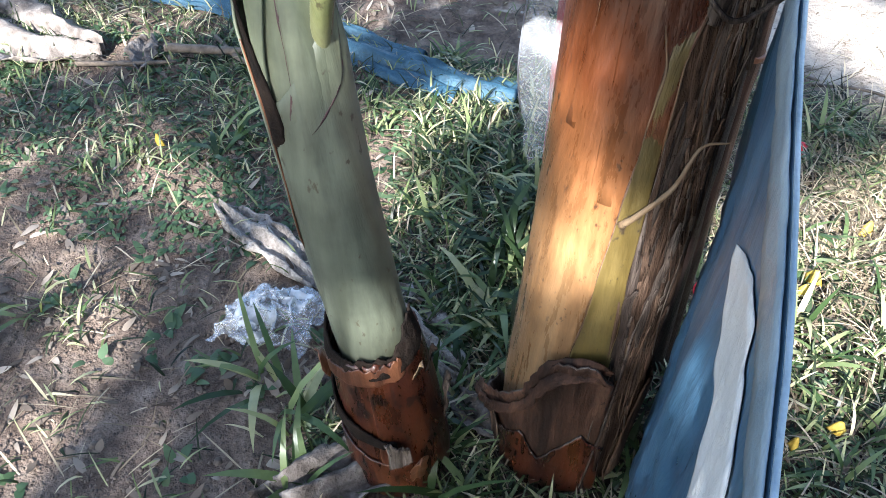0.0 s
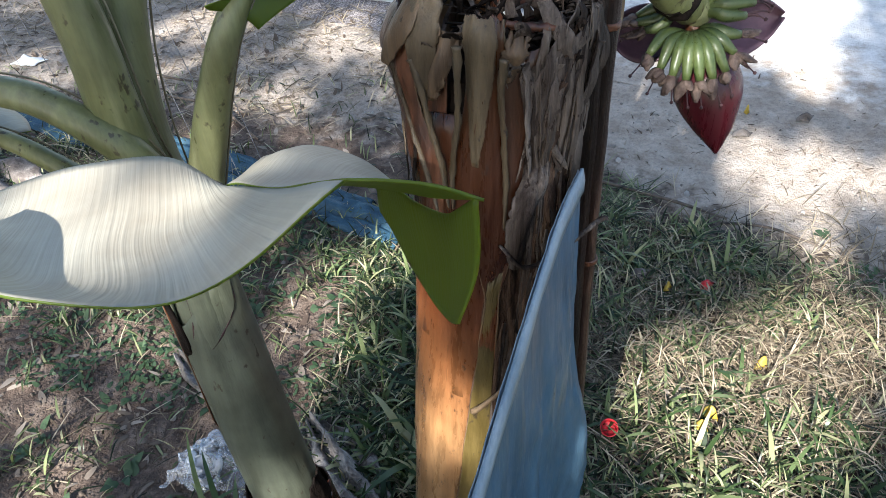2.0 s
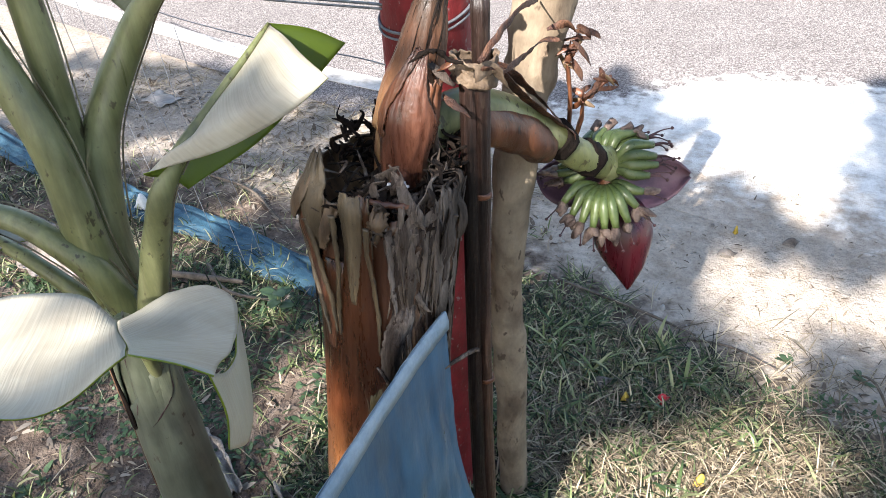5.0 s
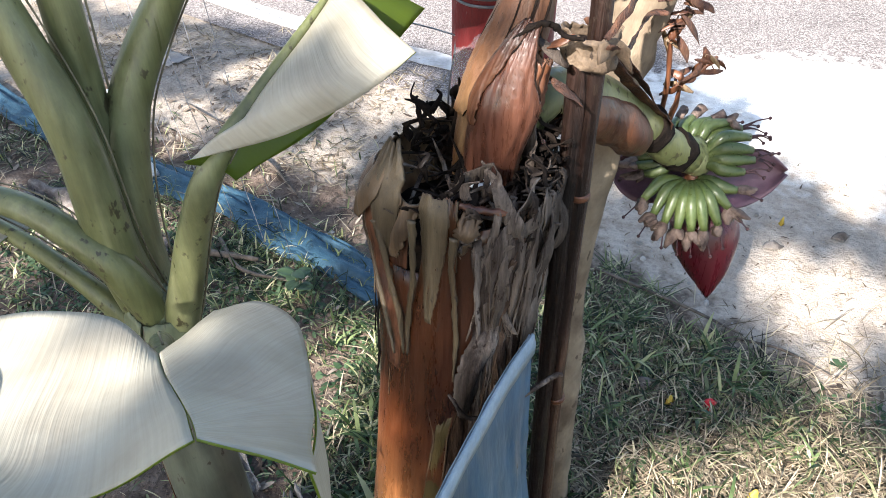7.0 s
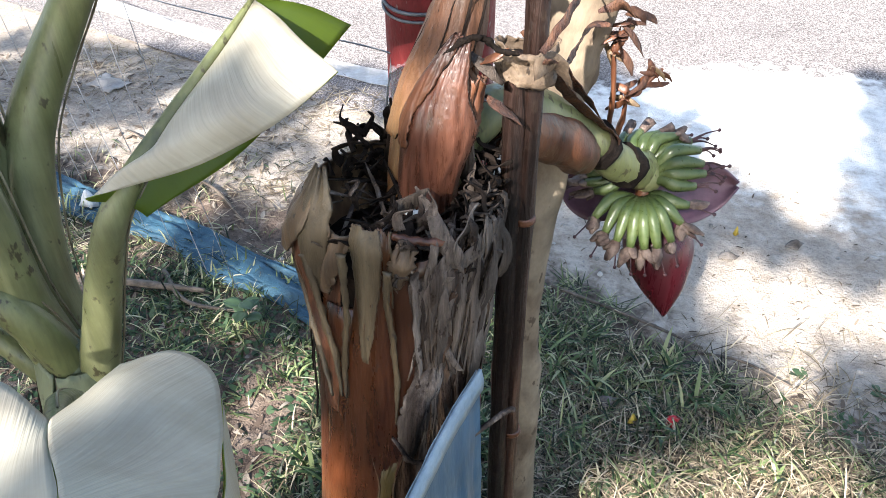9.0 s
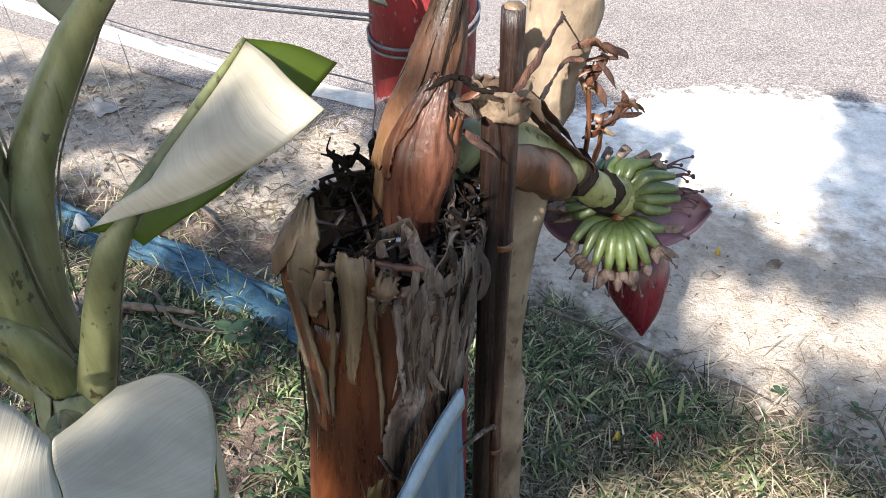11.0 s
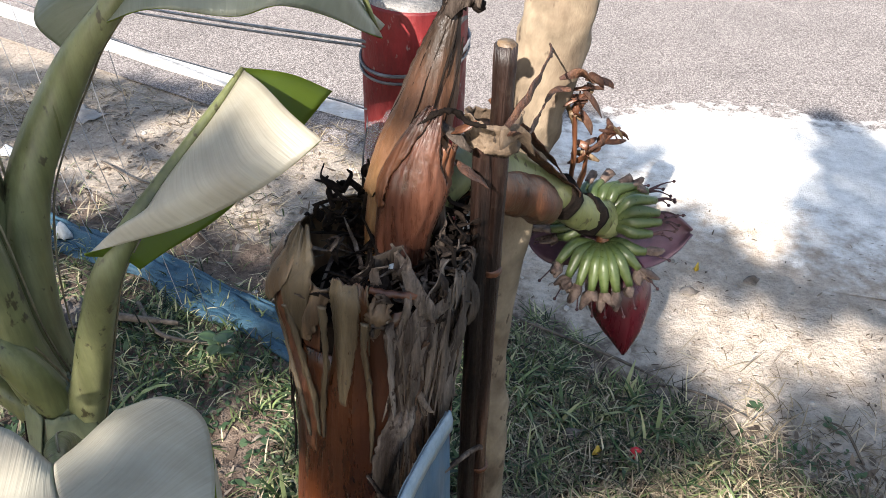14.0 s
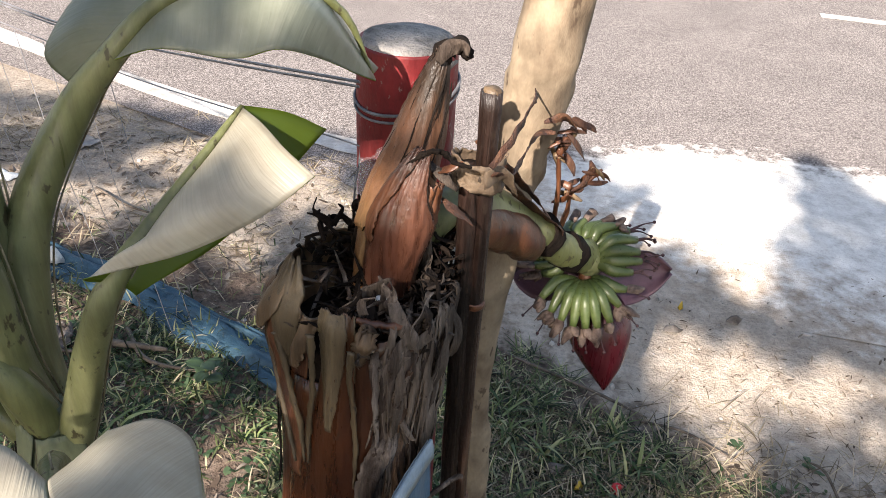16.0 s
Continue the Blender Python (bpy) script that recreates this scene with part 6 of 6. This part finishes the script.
    tagged(link_mesh("plastic_bag", ge[0], ge[1], M_CLEAR), "crumpled clear plastic bag on the grass", "plastic bag")


build_bag()
crumpled("cloth_scrap", "flattened grey paper litter on the verge", "litter", [(-1.66, 3.06), (-1.50, 3.0), (-1.46, 3.12), (-1.63, 3.17)], M_CARD, 0.012, 0.01, 15)
crumpled("paper_wrapper", "white paper wrapper on the verge", "litter", [(-1.72, 2.69), (-1.60, 2.67), (-1.58, 2.73), (-1.70, 2.76)], M_WHITESCRAP, 0.01, 0.006, 17)
crumpled("paper_wrapper", "small pale wrapper beside the net", "litter", [(-0.33, 2.07), (-0.30, 2.06), (-0.285, 2.12), (-0.315, 2.13)], M_CARD, 0.008, 0.004, 19, 8)
crumpled("foil_wrapper", "tiny crumpled foil wrapper on the net", "litter", [(-1.08, 2.20), (-1.03, 2.19), (-1.02, 2.22), (-1.06, 2.24)], M_WHITESCRAP, 0.06, 0.012, 21, 8)
for k, (x, y, r) in enumerate([(0.899, 1.021, 0.02), (0.824, 0.969, 0.016), (0.88, 1.318, 0.018), (1.022, 1.503, 0.02), (0.897, 1.345, 0.022), (0.826, 1.731, 0.015), (1.114, 2.598, 0.016), (-0.574, 1.517, 0.014)]):
    a = k * 1.3
    c, d = r * math.cos(a), r * math.sin(a)
    crumpled("fallen_leaf", "small yellow fallen leaf on the grass", "leaf", [(x - c, y - d), (x + d * 0.7, y - c * 0.7), (x + c, y + d), (x - d * 0.7, y + c * 0.7)], M_YELLOW, 0.03, 0.006, k, 8, "fallen yellow leaves")
crumpled("fallen_petal", "small pink-red petal on the grass", "petal", [(0.90, 1.745), (0.925, 1.74), (0.935, 1.77), (0.91, 1.775)], M_REDPLASTIC, 0.025, 0.005, 4, 8)
for k, (x, y, r) in enumerate([(1.294, 2.578, 0.03), (1.085, 2.469, 0.032), (0.75, 1.78, 0.035), (1.06, 0.97, 0.03)]):
    crumpled("fallen_leaf", "curled brown dead leaf on the ground", "leaf", [(x - r, y - r * 0.5), (x + r * 0.3, y - r * 0.7), (x + r, y + r * 0.4), (x - r * 0.4, y + r * 0.6)], M_DRYLEAF, 0.018, 0.012, k + 30, 9, "fallen brown leaves")
cup = thing("bottle_cap", "small red plastic bottle cap lying in grass", "bottle cap", at=(0.685, 1.275, 0.02))
g = [[Vector((r * math.cos(a), r * math.sin(a), z)) for r, z in ((0.003, 0.003), (0.012, 0.002), (0.0165, 0.003), (0.018, 0.012), (0.0185, 0.022))] for a in np.linspace(0, 2 * math.pi, 24)]
ge = shell(g, 0.0018)
part("cap", (ge[0], ge[1]), M_REDPLASTIC, cup)
cup.rotation_euler = (0.5, -0.15, 0)


sprout = thing("weed_sprout", "small broad-leaved weed sprout in the grass", "plant", at=(-0.258, 1.80, 0))
part("stem", tube([(0, 0, -0.01), (0.005, 0, 0.05), (0.0, 0.005, 0.10)], [0.003, 0.0025, 0.002], 6, 10), M_PETIOLE, sprout)
for k in range(6):
    a, z = k * 2.4, 0.05 + 0.012 * k
    d = Vector((math.cos(a), math.sin(a), 0.35))
    sd = Vector((-math.sin(a), math.cos(a), 0))
    g = [[Vector((0.003, 0, z)) + d * q * 0.055 + Vector((0, 0, -0.012 * q * q)) + sd * 0.022 * math.sin(math.pi * min(1, 0.08 + 0.92 * q)) * w + Vector((0, 0, 0.004 * abs(w))) for w in (-1, -0.5, 0, 0.5, 1)] for q in np.linspace(0, 1, 9)]
    ge = shell(g, 0.0008)
    part("leaf", (ge[0], ge[1]), M_WEED, sprout)


def stick(pts, r, label, seed=0):
    p3 = [(x, y, relief(x, y) + z + r) for x, y, z in pts]
    ob = tagged(link_mesh("stick", *tube(p3, [r] * (len(p3) - 1) + [r * 0.6], 6, 24, 0.2, seed=seed), M_TWIG), label, "stick", "sticks on the ground")


stick([(0.56, 2.19, 0.01), (0.72, 2.14, 0.012), (0.86, 2.09, 0.01), (1.0, 2.035, 0.003)], 0.005, "long thin dark twig on dust")
stick([(0.98, 2.02, 0.0), (1.10, 2.0, 0.012), (1.22, 1.93, 0.02)], 0.004, "thin dark twig beside the grass", 1)
stick([(1.50, 1.86, 0.0), (1.47, 1.95, 0.02), (1.44, 2.0, 0.0)], 0.004, "short pale twig on dust", 2)
stick([(-0.72, 1.87, 0.02), (-0.56, 1.885, 0.02), (-0.44, 1.90, 0.02)], 0.012, "thick dry leaf stalk on the grass", 3)
stick([(-0.95, 1.79, 0.01), (-0.80, 1.80, 0.015), (-0.68, 1.84, 0.01)], 0.007, "dry stalk lying on soil", 4)
stick([(-0.95, 2.52, 0.0), (-0.70, 2.42, 0.02), (-0.50, 2.28, 0.0)], 0.006, "pale dry stalk on the verge", 5)
stick([(-0.75, 2.13, 0.0), (-0.50, 2.12, 0.01), (-0.25, 2.10, 0.0)], 0.008, "pale dry reed lying along the net", 6)
stick([(-1.25, 2.75, 0.0), (-1.0, 2.62, 0.02), (-0.78, 2.62, 0.0)], 0.005, "bent dry stalk on the verge", 7)
stick([(-0.62, 1.97, 0.01), (-0.46, 1.84, 0.02), (-0.24, 1.86, 0.01)], 0.007, "grey dry stem under the sprout", 8)
stick([(-0.20, 2.75, 0.0), (-0.05, 2.55, 0.01), (0.05, 2.35, 0.0)], 0.004, "thin dry stem on the verge", 9)


# ---- grass, weeds, clods: too many to count ----
def blades(name, label, spots, material, category="grass"):
    """spots: rows of x, y, heading, length, width, rise, droop."""
    s_ = np.array(spots)
    n, rows = len(s_), 5
    base = np.array([grounded(x, y) for x, y in s_[:, :2]])
    hd = np.stack([np.cos(s_[:, 2]), np.sin(s_[:, 2]), np.zeros(n)], 1)
    side = np.stack([-np.sin(s_[:, 2]), np.cos(s_[:, 2]), np.zeros(n)], 1)
    verts = np.zeros((n, rows * 2 - 1, 3))
    pos, ang = base.copy(), s_[:, 5].copy()
    for i in range(rows):
        w = s_[:, 4] * (0.55, 1.0, 0.9, 0.6, 0.0)[i] / 2
        if i < rows - 1:
            verts[:, 2 * i] = pos - side * w[:, None]
            verts[:, 2 * i + 1] = pos + side * w[:, None]
        else:
            verts[:, 2 * i] = pos
        st = s_[:, 3] / (rows - 1)
        pos = pos + hd * (np.cos(ang) * st)[:, None] + np.array([0, 0, 1.0]) * (np.sin(ang) * st)[:, None]
        ang = ang - s_[:, 6] / (rows - 1)
        low = base[:, 2] + 0.004
        pos[:, 2] = np.maximum(pos[:, 2], low)
    o = np.arange(n) * (rows * 2 - 1)
    faces = []
    for i in range(rows - 2):
        faces.append(np.stack([o + 2 * i, o + 2 * i + 1, o + 2 * i + 3, o + 2 * i + 2], 1))
    quads = np.concatenate(faces).tolist()
    k = 2 * (rows - 2)
    tris = np.stack([o + k, o + k + 1, o + k + 2], 1).tolist()
    return tagged(link_mesh(name, verts.reshape(-1, 3).tolist(), quads + tris, material), label, category, kind="stuff")


def hit_thing(x, y):
    return (x - 0.44) ** 2 + (y - 0.94) ** 2 < 0.115 ** 2 or (x - 0.15) ** 2 + (y - 0.81) ** 2 < 0.085 ** 2


def lushness(x, y):
    """How thick the grass stands: bare soil near the young plant's -x side, thick round the stems, none on the dust."""
    p = Vector((x, y, 0))
    n1 = noise.noise(p * 3.1) + 0.5 * noise.noise(p * 8.0)
    edge = max(-0.6 * x + 2.50, -0.35 * x + 2.08) if x > 0.3 else 2.02 + max(0, -x) * 0.22
    if y > edge + 0.12 * n1:
        return 0.55 * max(0.0, n1 - 0.15) * max(0.0, 1 - (y - edge) / 0.45) if x > 0.3 else 0.05
    if x < 0.02:
        t = min(1, max(0, (y - 1.35) / 0.45))
        return (0.03 + 0.45 * max(0, n1 - 0.15)) * (1 - t) + (0.4 + 0.5 * n1) * t
    return (0.85 + 0.3 * n1) * (0.4 + 0.6 * max(0.0, min(1.0, (edge - y) / 0.22)) if x > 0.85 else 1.0)


def scatter(rnd, n, box, dens):
    out = []
    while len(out) < n:
        x, y = rnd.uniform(box[0], box[1]), rnd.uniform(box[2], box[3])
        if not hit_thing(x, y) and rnd.random() < dens(x, y):
            out.append((x, y))
    return out


def straw_zone(x, y):
    return math.exp(-((x - 1.15) / 0.36) ** 2 - ((y - 1.50) / 0.22) ** 2)


def build_grass():
    rnd = random.Random(21)
    fine = []
    for x, y in scatter(rnd, 26000, (-2.0, 2.1, 0.45, 2.7), lambda x, y: lushness(x, y) * (1 - 0.75 * straw_zone(x, y))):
        fine.append((x, y, rnd.uniform(0, 6.28), rnd.uniform(0.025, 0.085), rnd.uniform(0.0025, 0.0065), rnd.uniform(0.25, 1.35), rnd.uniform(0.3, 2.2)))
    for x, y in scatter(rnd, 46, (0.55, 1.6, 1.55, 2.22), lambda x, y: 1.0 if -0.24 < y - max(-0.6 * x + 2.50, -0.35 * x + 2.08) < 0.10 and noise.noise(Vector((x * 5, y * 5, 8))) > -0.1 else 0.0):
        for k in range(30):
            fine.append((x + rnd.gauss(0, 0.022), y + rnd.gauss(0, 0.018), rnd.uniform(0, 6.28), rnd.uniform(0.04, 0.11), rnd.uniform(0.002, 0.0042), rnd.uniform(0.05, 0.8), rnd.uniform(0.0, 1.0)))
    for x, y in scatter(rnd, 9000, (-4.5, 5.0, -3.5, 1.9), lambda x, y: (0.0 if -2.0 < x < 2.1 and y > 0.45 else 0.35 + 0.6 * noise.noise(Vector((x * 1.3, y * 1.3, 6))))):
        fine.append((x, y, rnd.uniform(0, 6.28), rnd.uniform(0.04, 0.11), rnd.uniform(0.004, 0.009), rnd.uniform(0.25, 1.3), rnd.uniform(0.3, 2.0)))
    blades("grass", "short green grass growing on the plot", fine, M_GRASS)
    tufts = []
    for x, y in scatter(rnd, 190, (-0.1, 1.75, 0.55, 2.0), lambda x, y: min(1, lushness(x, y)) * (1 - 0.85 * straw_zone(x, y)) * (1.0 if x > 0.05 else 0.4)) + scatter(rnd, 110, (-1.7, 0.0, 0.6, 2.0), lambda x, y: lushness(x, y)) + scatter(rnd, 45, (0.14, 0.42, 1.02, 1.7), lambda x, y: 1.0):
        for k in range(rnd.randint(5, 10)):
            tufts.append((x + rnd.gauss(0, 0.012), y + rnd.gauss(0, 0.012), rnd.uniform(0, 6.28), rnd.uniform(0.05, 0.13) * (1 if x > 0 else 0.6), rnd.uniform(0.004, 0.012) * (1 if x > 0 else 0.7), rnd.uniform(0.5, 1.35), rnd.uniform(0.6, 2.0)))
    for x, y, n in ((-0.02, 0.86, 12), (-0.10, 0.93, 9), (-0.62, 1.02, 5), (-0.42, 1.52, 7), (0.02, 0.74, 8), (0.27, 0.78, 9), (0.31, 1.30, 14), (0.28, 1.18, 12), (0.33, 1.46, 14)):
        for k in range(n):
            tufts.append((x + rnd.gauss(0, 0.02), y + rnd.gauss(0, 0.02), rnd.uniform(0, 6.28), rnd.uniform(0.10, 0.21), rnd.uniform(0.010, 0.019), rnd.uniform(0.6, 1.35), rnd.uniform(0.9, 2.0)))
    blades("broad_grass", "broad-bladed green grass tufts", tufts, M_BROAD)
    dry = []
    for x, y in scatter(rnd, 5200, (0.55, 1.75, 0.9, 1.95), lambda x, y: straw_zone(x, y) + 0.10):
        dry.append((x, y, rnd.uniform(0, 6.28), rnd.uniform(0.04, 0.13), rnd.uniform(0.0016, 0.004), rnd.uniform(0.05, 0.8), rnd.uniform(0.3, 1.8)))
    for x, y in scatter(rnd, 2600, (0.55, 1.9, 1.4, 2.2), lambda x, y: (0.6 + 0.8 * noise.noise(Vector((x * 4, y * 4, 9)))) * min(1.0, lushness(x, y) * 1.5)):
        dry.append((x, y, rnd.uniform(0, 6.28), rnd.uniform(0.03, 0.10), rnd.uniform(0.0014, 0.0034), rnd.uniform(0.0, 0.7), rnd.uniform(0.0, 1.0)))
    for x, y in scatter(rnd, 2200, (0.0, 1.7, 0.6, 2.05), lambda x, y: 0.5 + 0.5 * noise.noise(Vector((x * 3, y * 3, 4)))):
        dry.append((x, y, rnd.uniform(0, 6.28), rnd.uniform(0.03, 0.11), rnd.uniform(0.0016, 0.0045), rnd.uniform(0.1, 1.0), rnd.uniform(0.2, 1.6)))
    for x, y in scatter(rnd, 2600, (-1.9, 1.8, 0.5, 2.2), lambda x, y: 0.3 + 0.5 * lushness(x, y)):
        dry.append((x, y, rnd.uniform(0, 6.28), rnd.uniform(0.03, 0.14), rnd.uniform(0.0015, 0.004), rnd.uniform(0.0, 0.5), rnd.uniform(0.0, 0.6)))
    for x, y in scatter(rnd, 4200, (-3.2, 0.4, 2.1, 3.5), lambda x, y: 0.5 + noise.noise(Vector((x * 2, y * 2, 0)))):
        dry.append((x, y, rnd.uniform(0, 6.28), rnd.uniform(0.02, 0.12), rnd.uniform(0.002, 0.006), rnd.uniform(0.0, 0.4), rnd.uniform(0.0, 0.5)))
    blades("dry_grass", "bleached dry grass and straw", dry, M_STRAW)
    weeds = []
    for x, y in scatter(rnd, 5200, (-1.6, 0.5, 1.2, 2.0), lambda x, y: max(0, 0.4 + 1.2 * noise.noise(Vector((x * 4, y * 4, 3))))) + scatter(rnd, 3800, (0.0, 1.5, 0.55, 1.9), lambda x, y: max(0, 0.2 + noise.noise(Vector((x * 4, y * 4, 3))))):
        weeds.append((x, y, rnd.uniform(0, 6.28), rnd.uniform(0.009, 0.026), rnd.uniform(0.006, 0.014), rnd.uniform(0.1, 0.9), rnd.uniform(0, 1.0)))
    for x, y in scatter(rnd, 230, (-1.5, 1.5, 0.6, 2.0), lambda x, y: (0.9 if y > 1.35 else 0.22) if x < 0.1 else 0.5):
        for k in range(rnd.randint(3, 7)):
            weeds.append((x + rnd.gauss(0, 0.014), y + rnd.gauss(0, 0.014), rnd.uniform(0, 6.28), rnd.uniform(0.02, 0.042), rnd.uniform(0.012, 0.022), rnd.uniform(0.2, 0.9), rnd.uniform(0.2, 1.2)))
    blades("ground_weeds", "small-leaved creeping weeds", weeds, M_WEED, "weeds")
    litter = []
    for x, y in scatter(rnd, 1700, (-3.0, 0.5, 2.1, 3.3), lambda x, y: 1.0) + scatter(rnd, 2600, (-1.5, 1.7, 0.5, 1.95), lambda x, y: 1.0 if x > 0.5 else 0.4):
        litter.append((x, y, rnd.uniform(0, 6.28), rnd.uniform(0.015, 0.05), rnd.uniform(0.006, 0.018), rnd.uniform(0.0, 0.5), rnd.uniform(-0.6, 1.2)))
    for x, y in scatter(rnd, 700, (0.4, 2.4, 1.9, 3.4), lambda x, y: (0.9 if y < -0.33 * x + 2.95 else 0.25) if y > -0.33 * x + 2.35 else 0.0):
        litter.append((x, y, rnd.uniform(0, 6.28), rnd.uniform(0.006, 0.03), rnd.uniform(0.002, 0.007), rnd.uniform(0.0, 0.4), rnd.uniform(-0.4, 0.6)))
    blades("leaf_litter", "brown dead leaf fragments", litter, M_LITTER, "leaf litter")


build_grass()


def lumps(name, label, spots, material, category):
    """Small angular lumps lying on the ground."""
    rnd = random.Random(8)
    verts, faces = [], []
    for x, y, r in spots:
        o, z = len(verts), relief(x, y) + r * 0.3
        sx, sy, sz = r * rnd.uniform(0.7, 1.3), r * rnd.uniform(0.7, 1.3), r * rnd.uniform(0.45, 0.8)
        for k in range(5):
            a = k * 1.257 + rnd.uniform(-0.3, 0.3)
            verts.append((x + sx * math.cos(a), y + sy * math.sin(a), z - sz * 0.5))
        for k in range(5):
            a = k * 1.257 + 0.6 + rnd.uniform(-0.3, 0.3)
            verts.append((x + sx * 0.75 * math.cos(a), y + sy * 0.75 * math.sin(a), z + sz * rnd.uniform(0.3, 0.7)))
        verts.append((x + rnd.uniform(-0.2, 0.2) * r, y, z + sz))
        for k in range(5):
            k2 = (k + 1) % 5
            faces += [(o + k, o + k2, o + 5 + k), (o + k2, o + 5 + k2, o + 5 + k), (o + 5 + k, o + 5 + k2, o + 10)]
    tagged(link_mesh(name, verts, faces, material, None, "", None, True), label, category, kind="stuff")


rnd = random.Random(4)
lumps("soil_clods", "loose clods of brown soil", [(*p, rnd.uniform(0.0015, 0.0042) * (2.2 if rnd.random() < 0.03 else 1)) for p in scatter(rnd, 17000, (-1.5, 1.3, 0.45, 1.9), lambda x, y: 0.9 if x < 0.2 else 0.25)], M_CLOD, "soil")
lumps("pebbles", "small pale pebbles scattered over dust", [(*p, rnd.uniform(0.002, 0.006) * (2.0 if rnd.random() < 0.05 else 1)) for p in scatter(rnd, 2600, (-2.5, 3.0, 1.9, 4.6), lambda x, y: 1.0 if y > -0.33 * x + 2.3 else 0.05)], M_PEBBLE, "pebbles")


# ---- roadside tree that throws the broken shade ----
SPOTS = [(1.42, 2.35, 0.17, 0.12), (1.28, 2.43, 0.13, 0.07), (1.70, 2.40, 0.11, 0.06), (1.62, 2.15, 0.13, 0.05), (1.08, 2.44, 0.10, 0.03), (1.05, 1.50, 0.30, 0.20), (1.22, 1.70, 0.18, 0.10), (0.95, 1.63, 0.08, 0.06), (0.95, 1.20, 0.13, 0.10), (0.90, 1.02, 0.08, 0.05), (0.74, 1.32, 0.05, 0.04),
         (0.05, 1.74, 0.12, 0.07), (0.20, 1.86, 0.11, 0.11), (-0.10, 1.62, 0.10, 0.06), (0.02, 1.54, 0.06, 0.06), (-0.50, 1.45, 0.15, 0.06), (-0.36, 1.37, 0.10, 0.05), (-0.28, 1.80, 0.07, 0.03), (0.30, 1.34, 0.06, 0.10), (-0.75, 1.25, 0.16, 0.04), (-0.6, 2.6, 0.2, 0.06), (-1.2, 2.75, 0.22, 0.07), (-0.3, 3.0, 0.25, 0.08), (-1.0, 3.15, 0.25, 0.08),
         (0.56, 1.61, 0.07, 0.135), (0.49, 2.09, 0.13, 0.13), (0.64, 2.22, 0.04, 0.03), (0.66, 2.72, 0.12, 0.08), (0.80, 2.66, 0.05, 0.10), (0.74, 2.95, 0.06, 0.04), (0.97, 2.64, 0.04, 0.06), (0.93, 3.05, 0.08, 0.28), (0.62, 1.92, 0.05, 0.05)]


def open_sky(x, y):
    """Where the crown has gaps, by where their light falls on the ground."""
    n_ = 0.10 * noise.noise(Vector((x * 4, y * 4, 3)))
    if y > (4.12 if x > 1.7 else 3.95 if x > 0.5 else 3.5) + n_:
        return True
    if y > 2.72 + n_ and (0.55 if y > 3.45 else 0.64) + 0.54 * (4.0 - y) + n_ < x < 1.46 + 0.19 * (y - 2.72) + 0.16 * max(0.0, math.sin(y * 44 + x * 2)) ** 2 + n_:
        return True
    if 1.5 < x < 2.6 and 2.95 < y < 3.5 and math.sin(y * 44 + x * 2) > 0.55 + 0.3 * (x - 1.6):
        return True
    w = 1 + 0.35 * noise.noise(Vector((x * 5, y * 5, 1)))
    return any(((x - a) / (c * w + 0.05)) ** 2 + ((y - b) / (d * w + 0.05)) ** 2 < 1 for a, b, c, d in SPOTS)


def build_shade_tree():
    rnd = random.Random(33)
    tree = thing("shade_tree", "broad leafy roadside tree with a spreading crown", "tree", at=(-1.8, -5.6, 0))
    fork = Vector((-1.5, -5.4, 3.4))
    part("trunk", local(tube([(-1.8, -5.6, -0.1), (-1.75, -5.55, 1.0), (-1.6, -5.5, 2.2), fork], [0.20, 0.16, 0.14, 0.12], 14, 30, 0.1), tree), M_BARK, tree)
    for tip in ((-3.4, -5.0, 4.6), (-1.0, -4.9, 5.3), (0.6, -4.9, 5.1), (-1.5, -4.2, 5.9), (-2.3, -6.6, 4.4), (0.1, -6.2, 4.3)):
        t = Vector(tip)
        part("limb", local(tube([fork - Vector((0, 0, 0.15)), fork.lerp(t, 0.5) + Vector((0, 0, 0.2)), t], [0.08, 0.05, 0.015], 10, 20, 0.1), tree), M_BARK, tree)
    verts, faces = [], []
    count = 0
    while count < 56000:
        x, y = rnd.uniform(-4.2, 4.4), rnd.uniform(-3.4, 4.2)
        rim = ((x - 0.1) / 4.2) ** 2 + ((y - 0.8) / 3.8) ** 2 + 0.5 * noise.noise(Vector((x * 0.9, y * 0.9, 2)))
        if rim > 1 or open_sky(x, y) or noise.noise(Vector((x * 1.3, y * 1.3, 5))) < -0.5 or (x < 0.15 and y < 3.4 and noise.noise(Vector((x * 3.2, y * 3.2, 9))) > -0.02 and rnd.random() < 0.9):
            continue
        c = Vector((x, y, 0)) + SUN_TO * rnd.uniform(7.6, 9.4)
        d = Vector((rnd.uniform(-1, 1), rnd.uniform(-1, 1), rnd.uniform(-0.9, 0.3))).normalized()
        s_ = d.cross(Vector((rnd.uniform(-0.6, 0.6), rnd.uniform(-0.6, 0.6), 1))).normalized()
        ln, wd = rnd.uniform(0.09, 0.15), rnd.uniform(0.024, 0.038)
        o = len(verts)
        verts += [c, c + d * ln * 0.5 + s_ * wd, c + d * ln, c + d * ln * 0.5 - s_ * wd, c + d * ln * 0.5 + Vector((0, 0, -0.01))]
        faces += [(o, o + 1, o + 4), (o + 1, o + 2, o + 4), (o + 2, o + 3, o + 4), (o + 3, o, o + 4)]
        count += 1
    crown = part("crown", local((verts, faces), tree), M_CROWN, tree)
    tagged(crown, kind="stuff")


build_shade_tree()
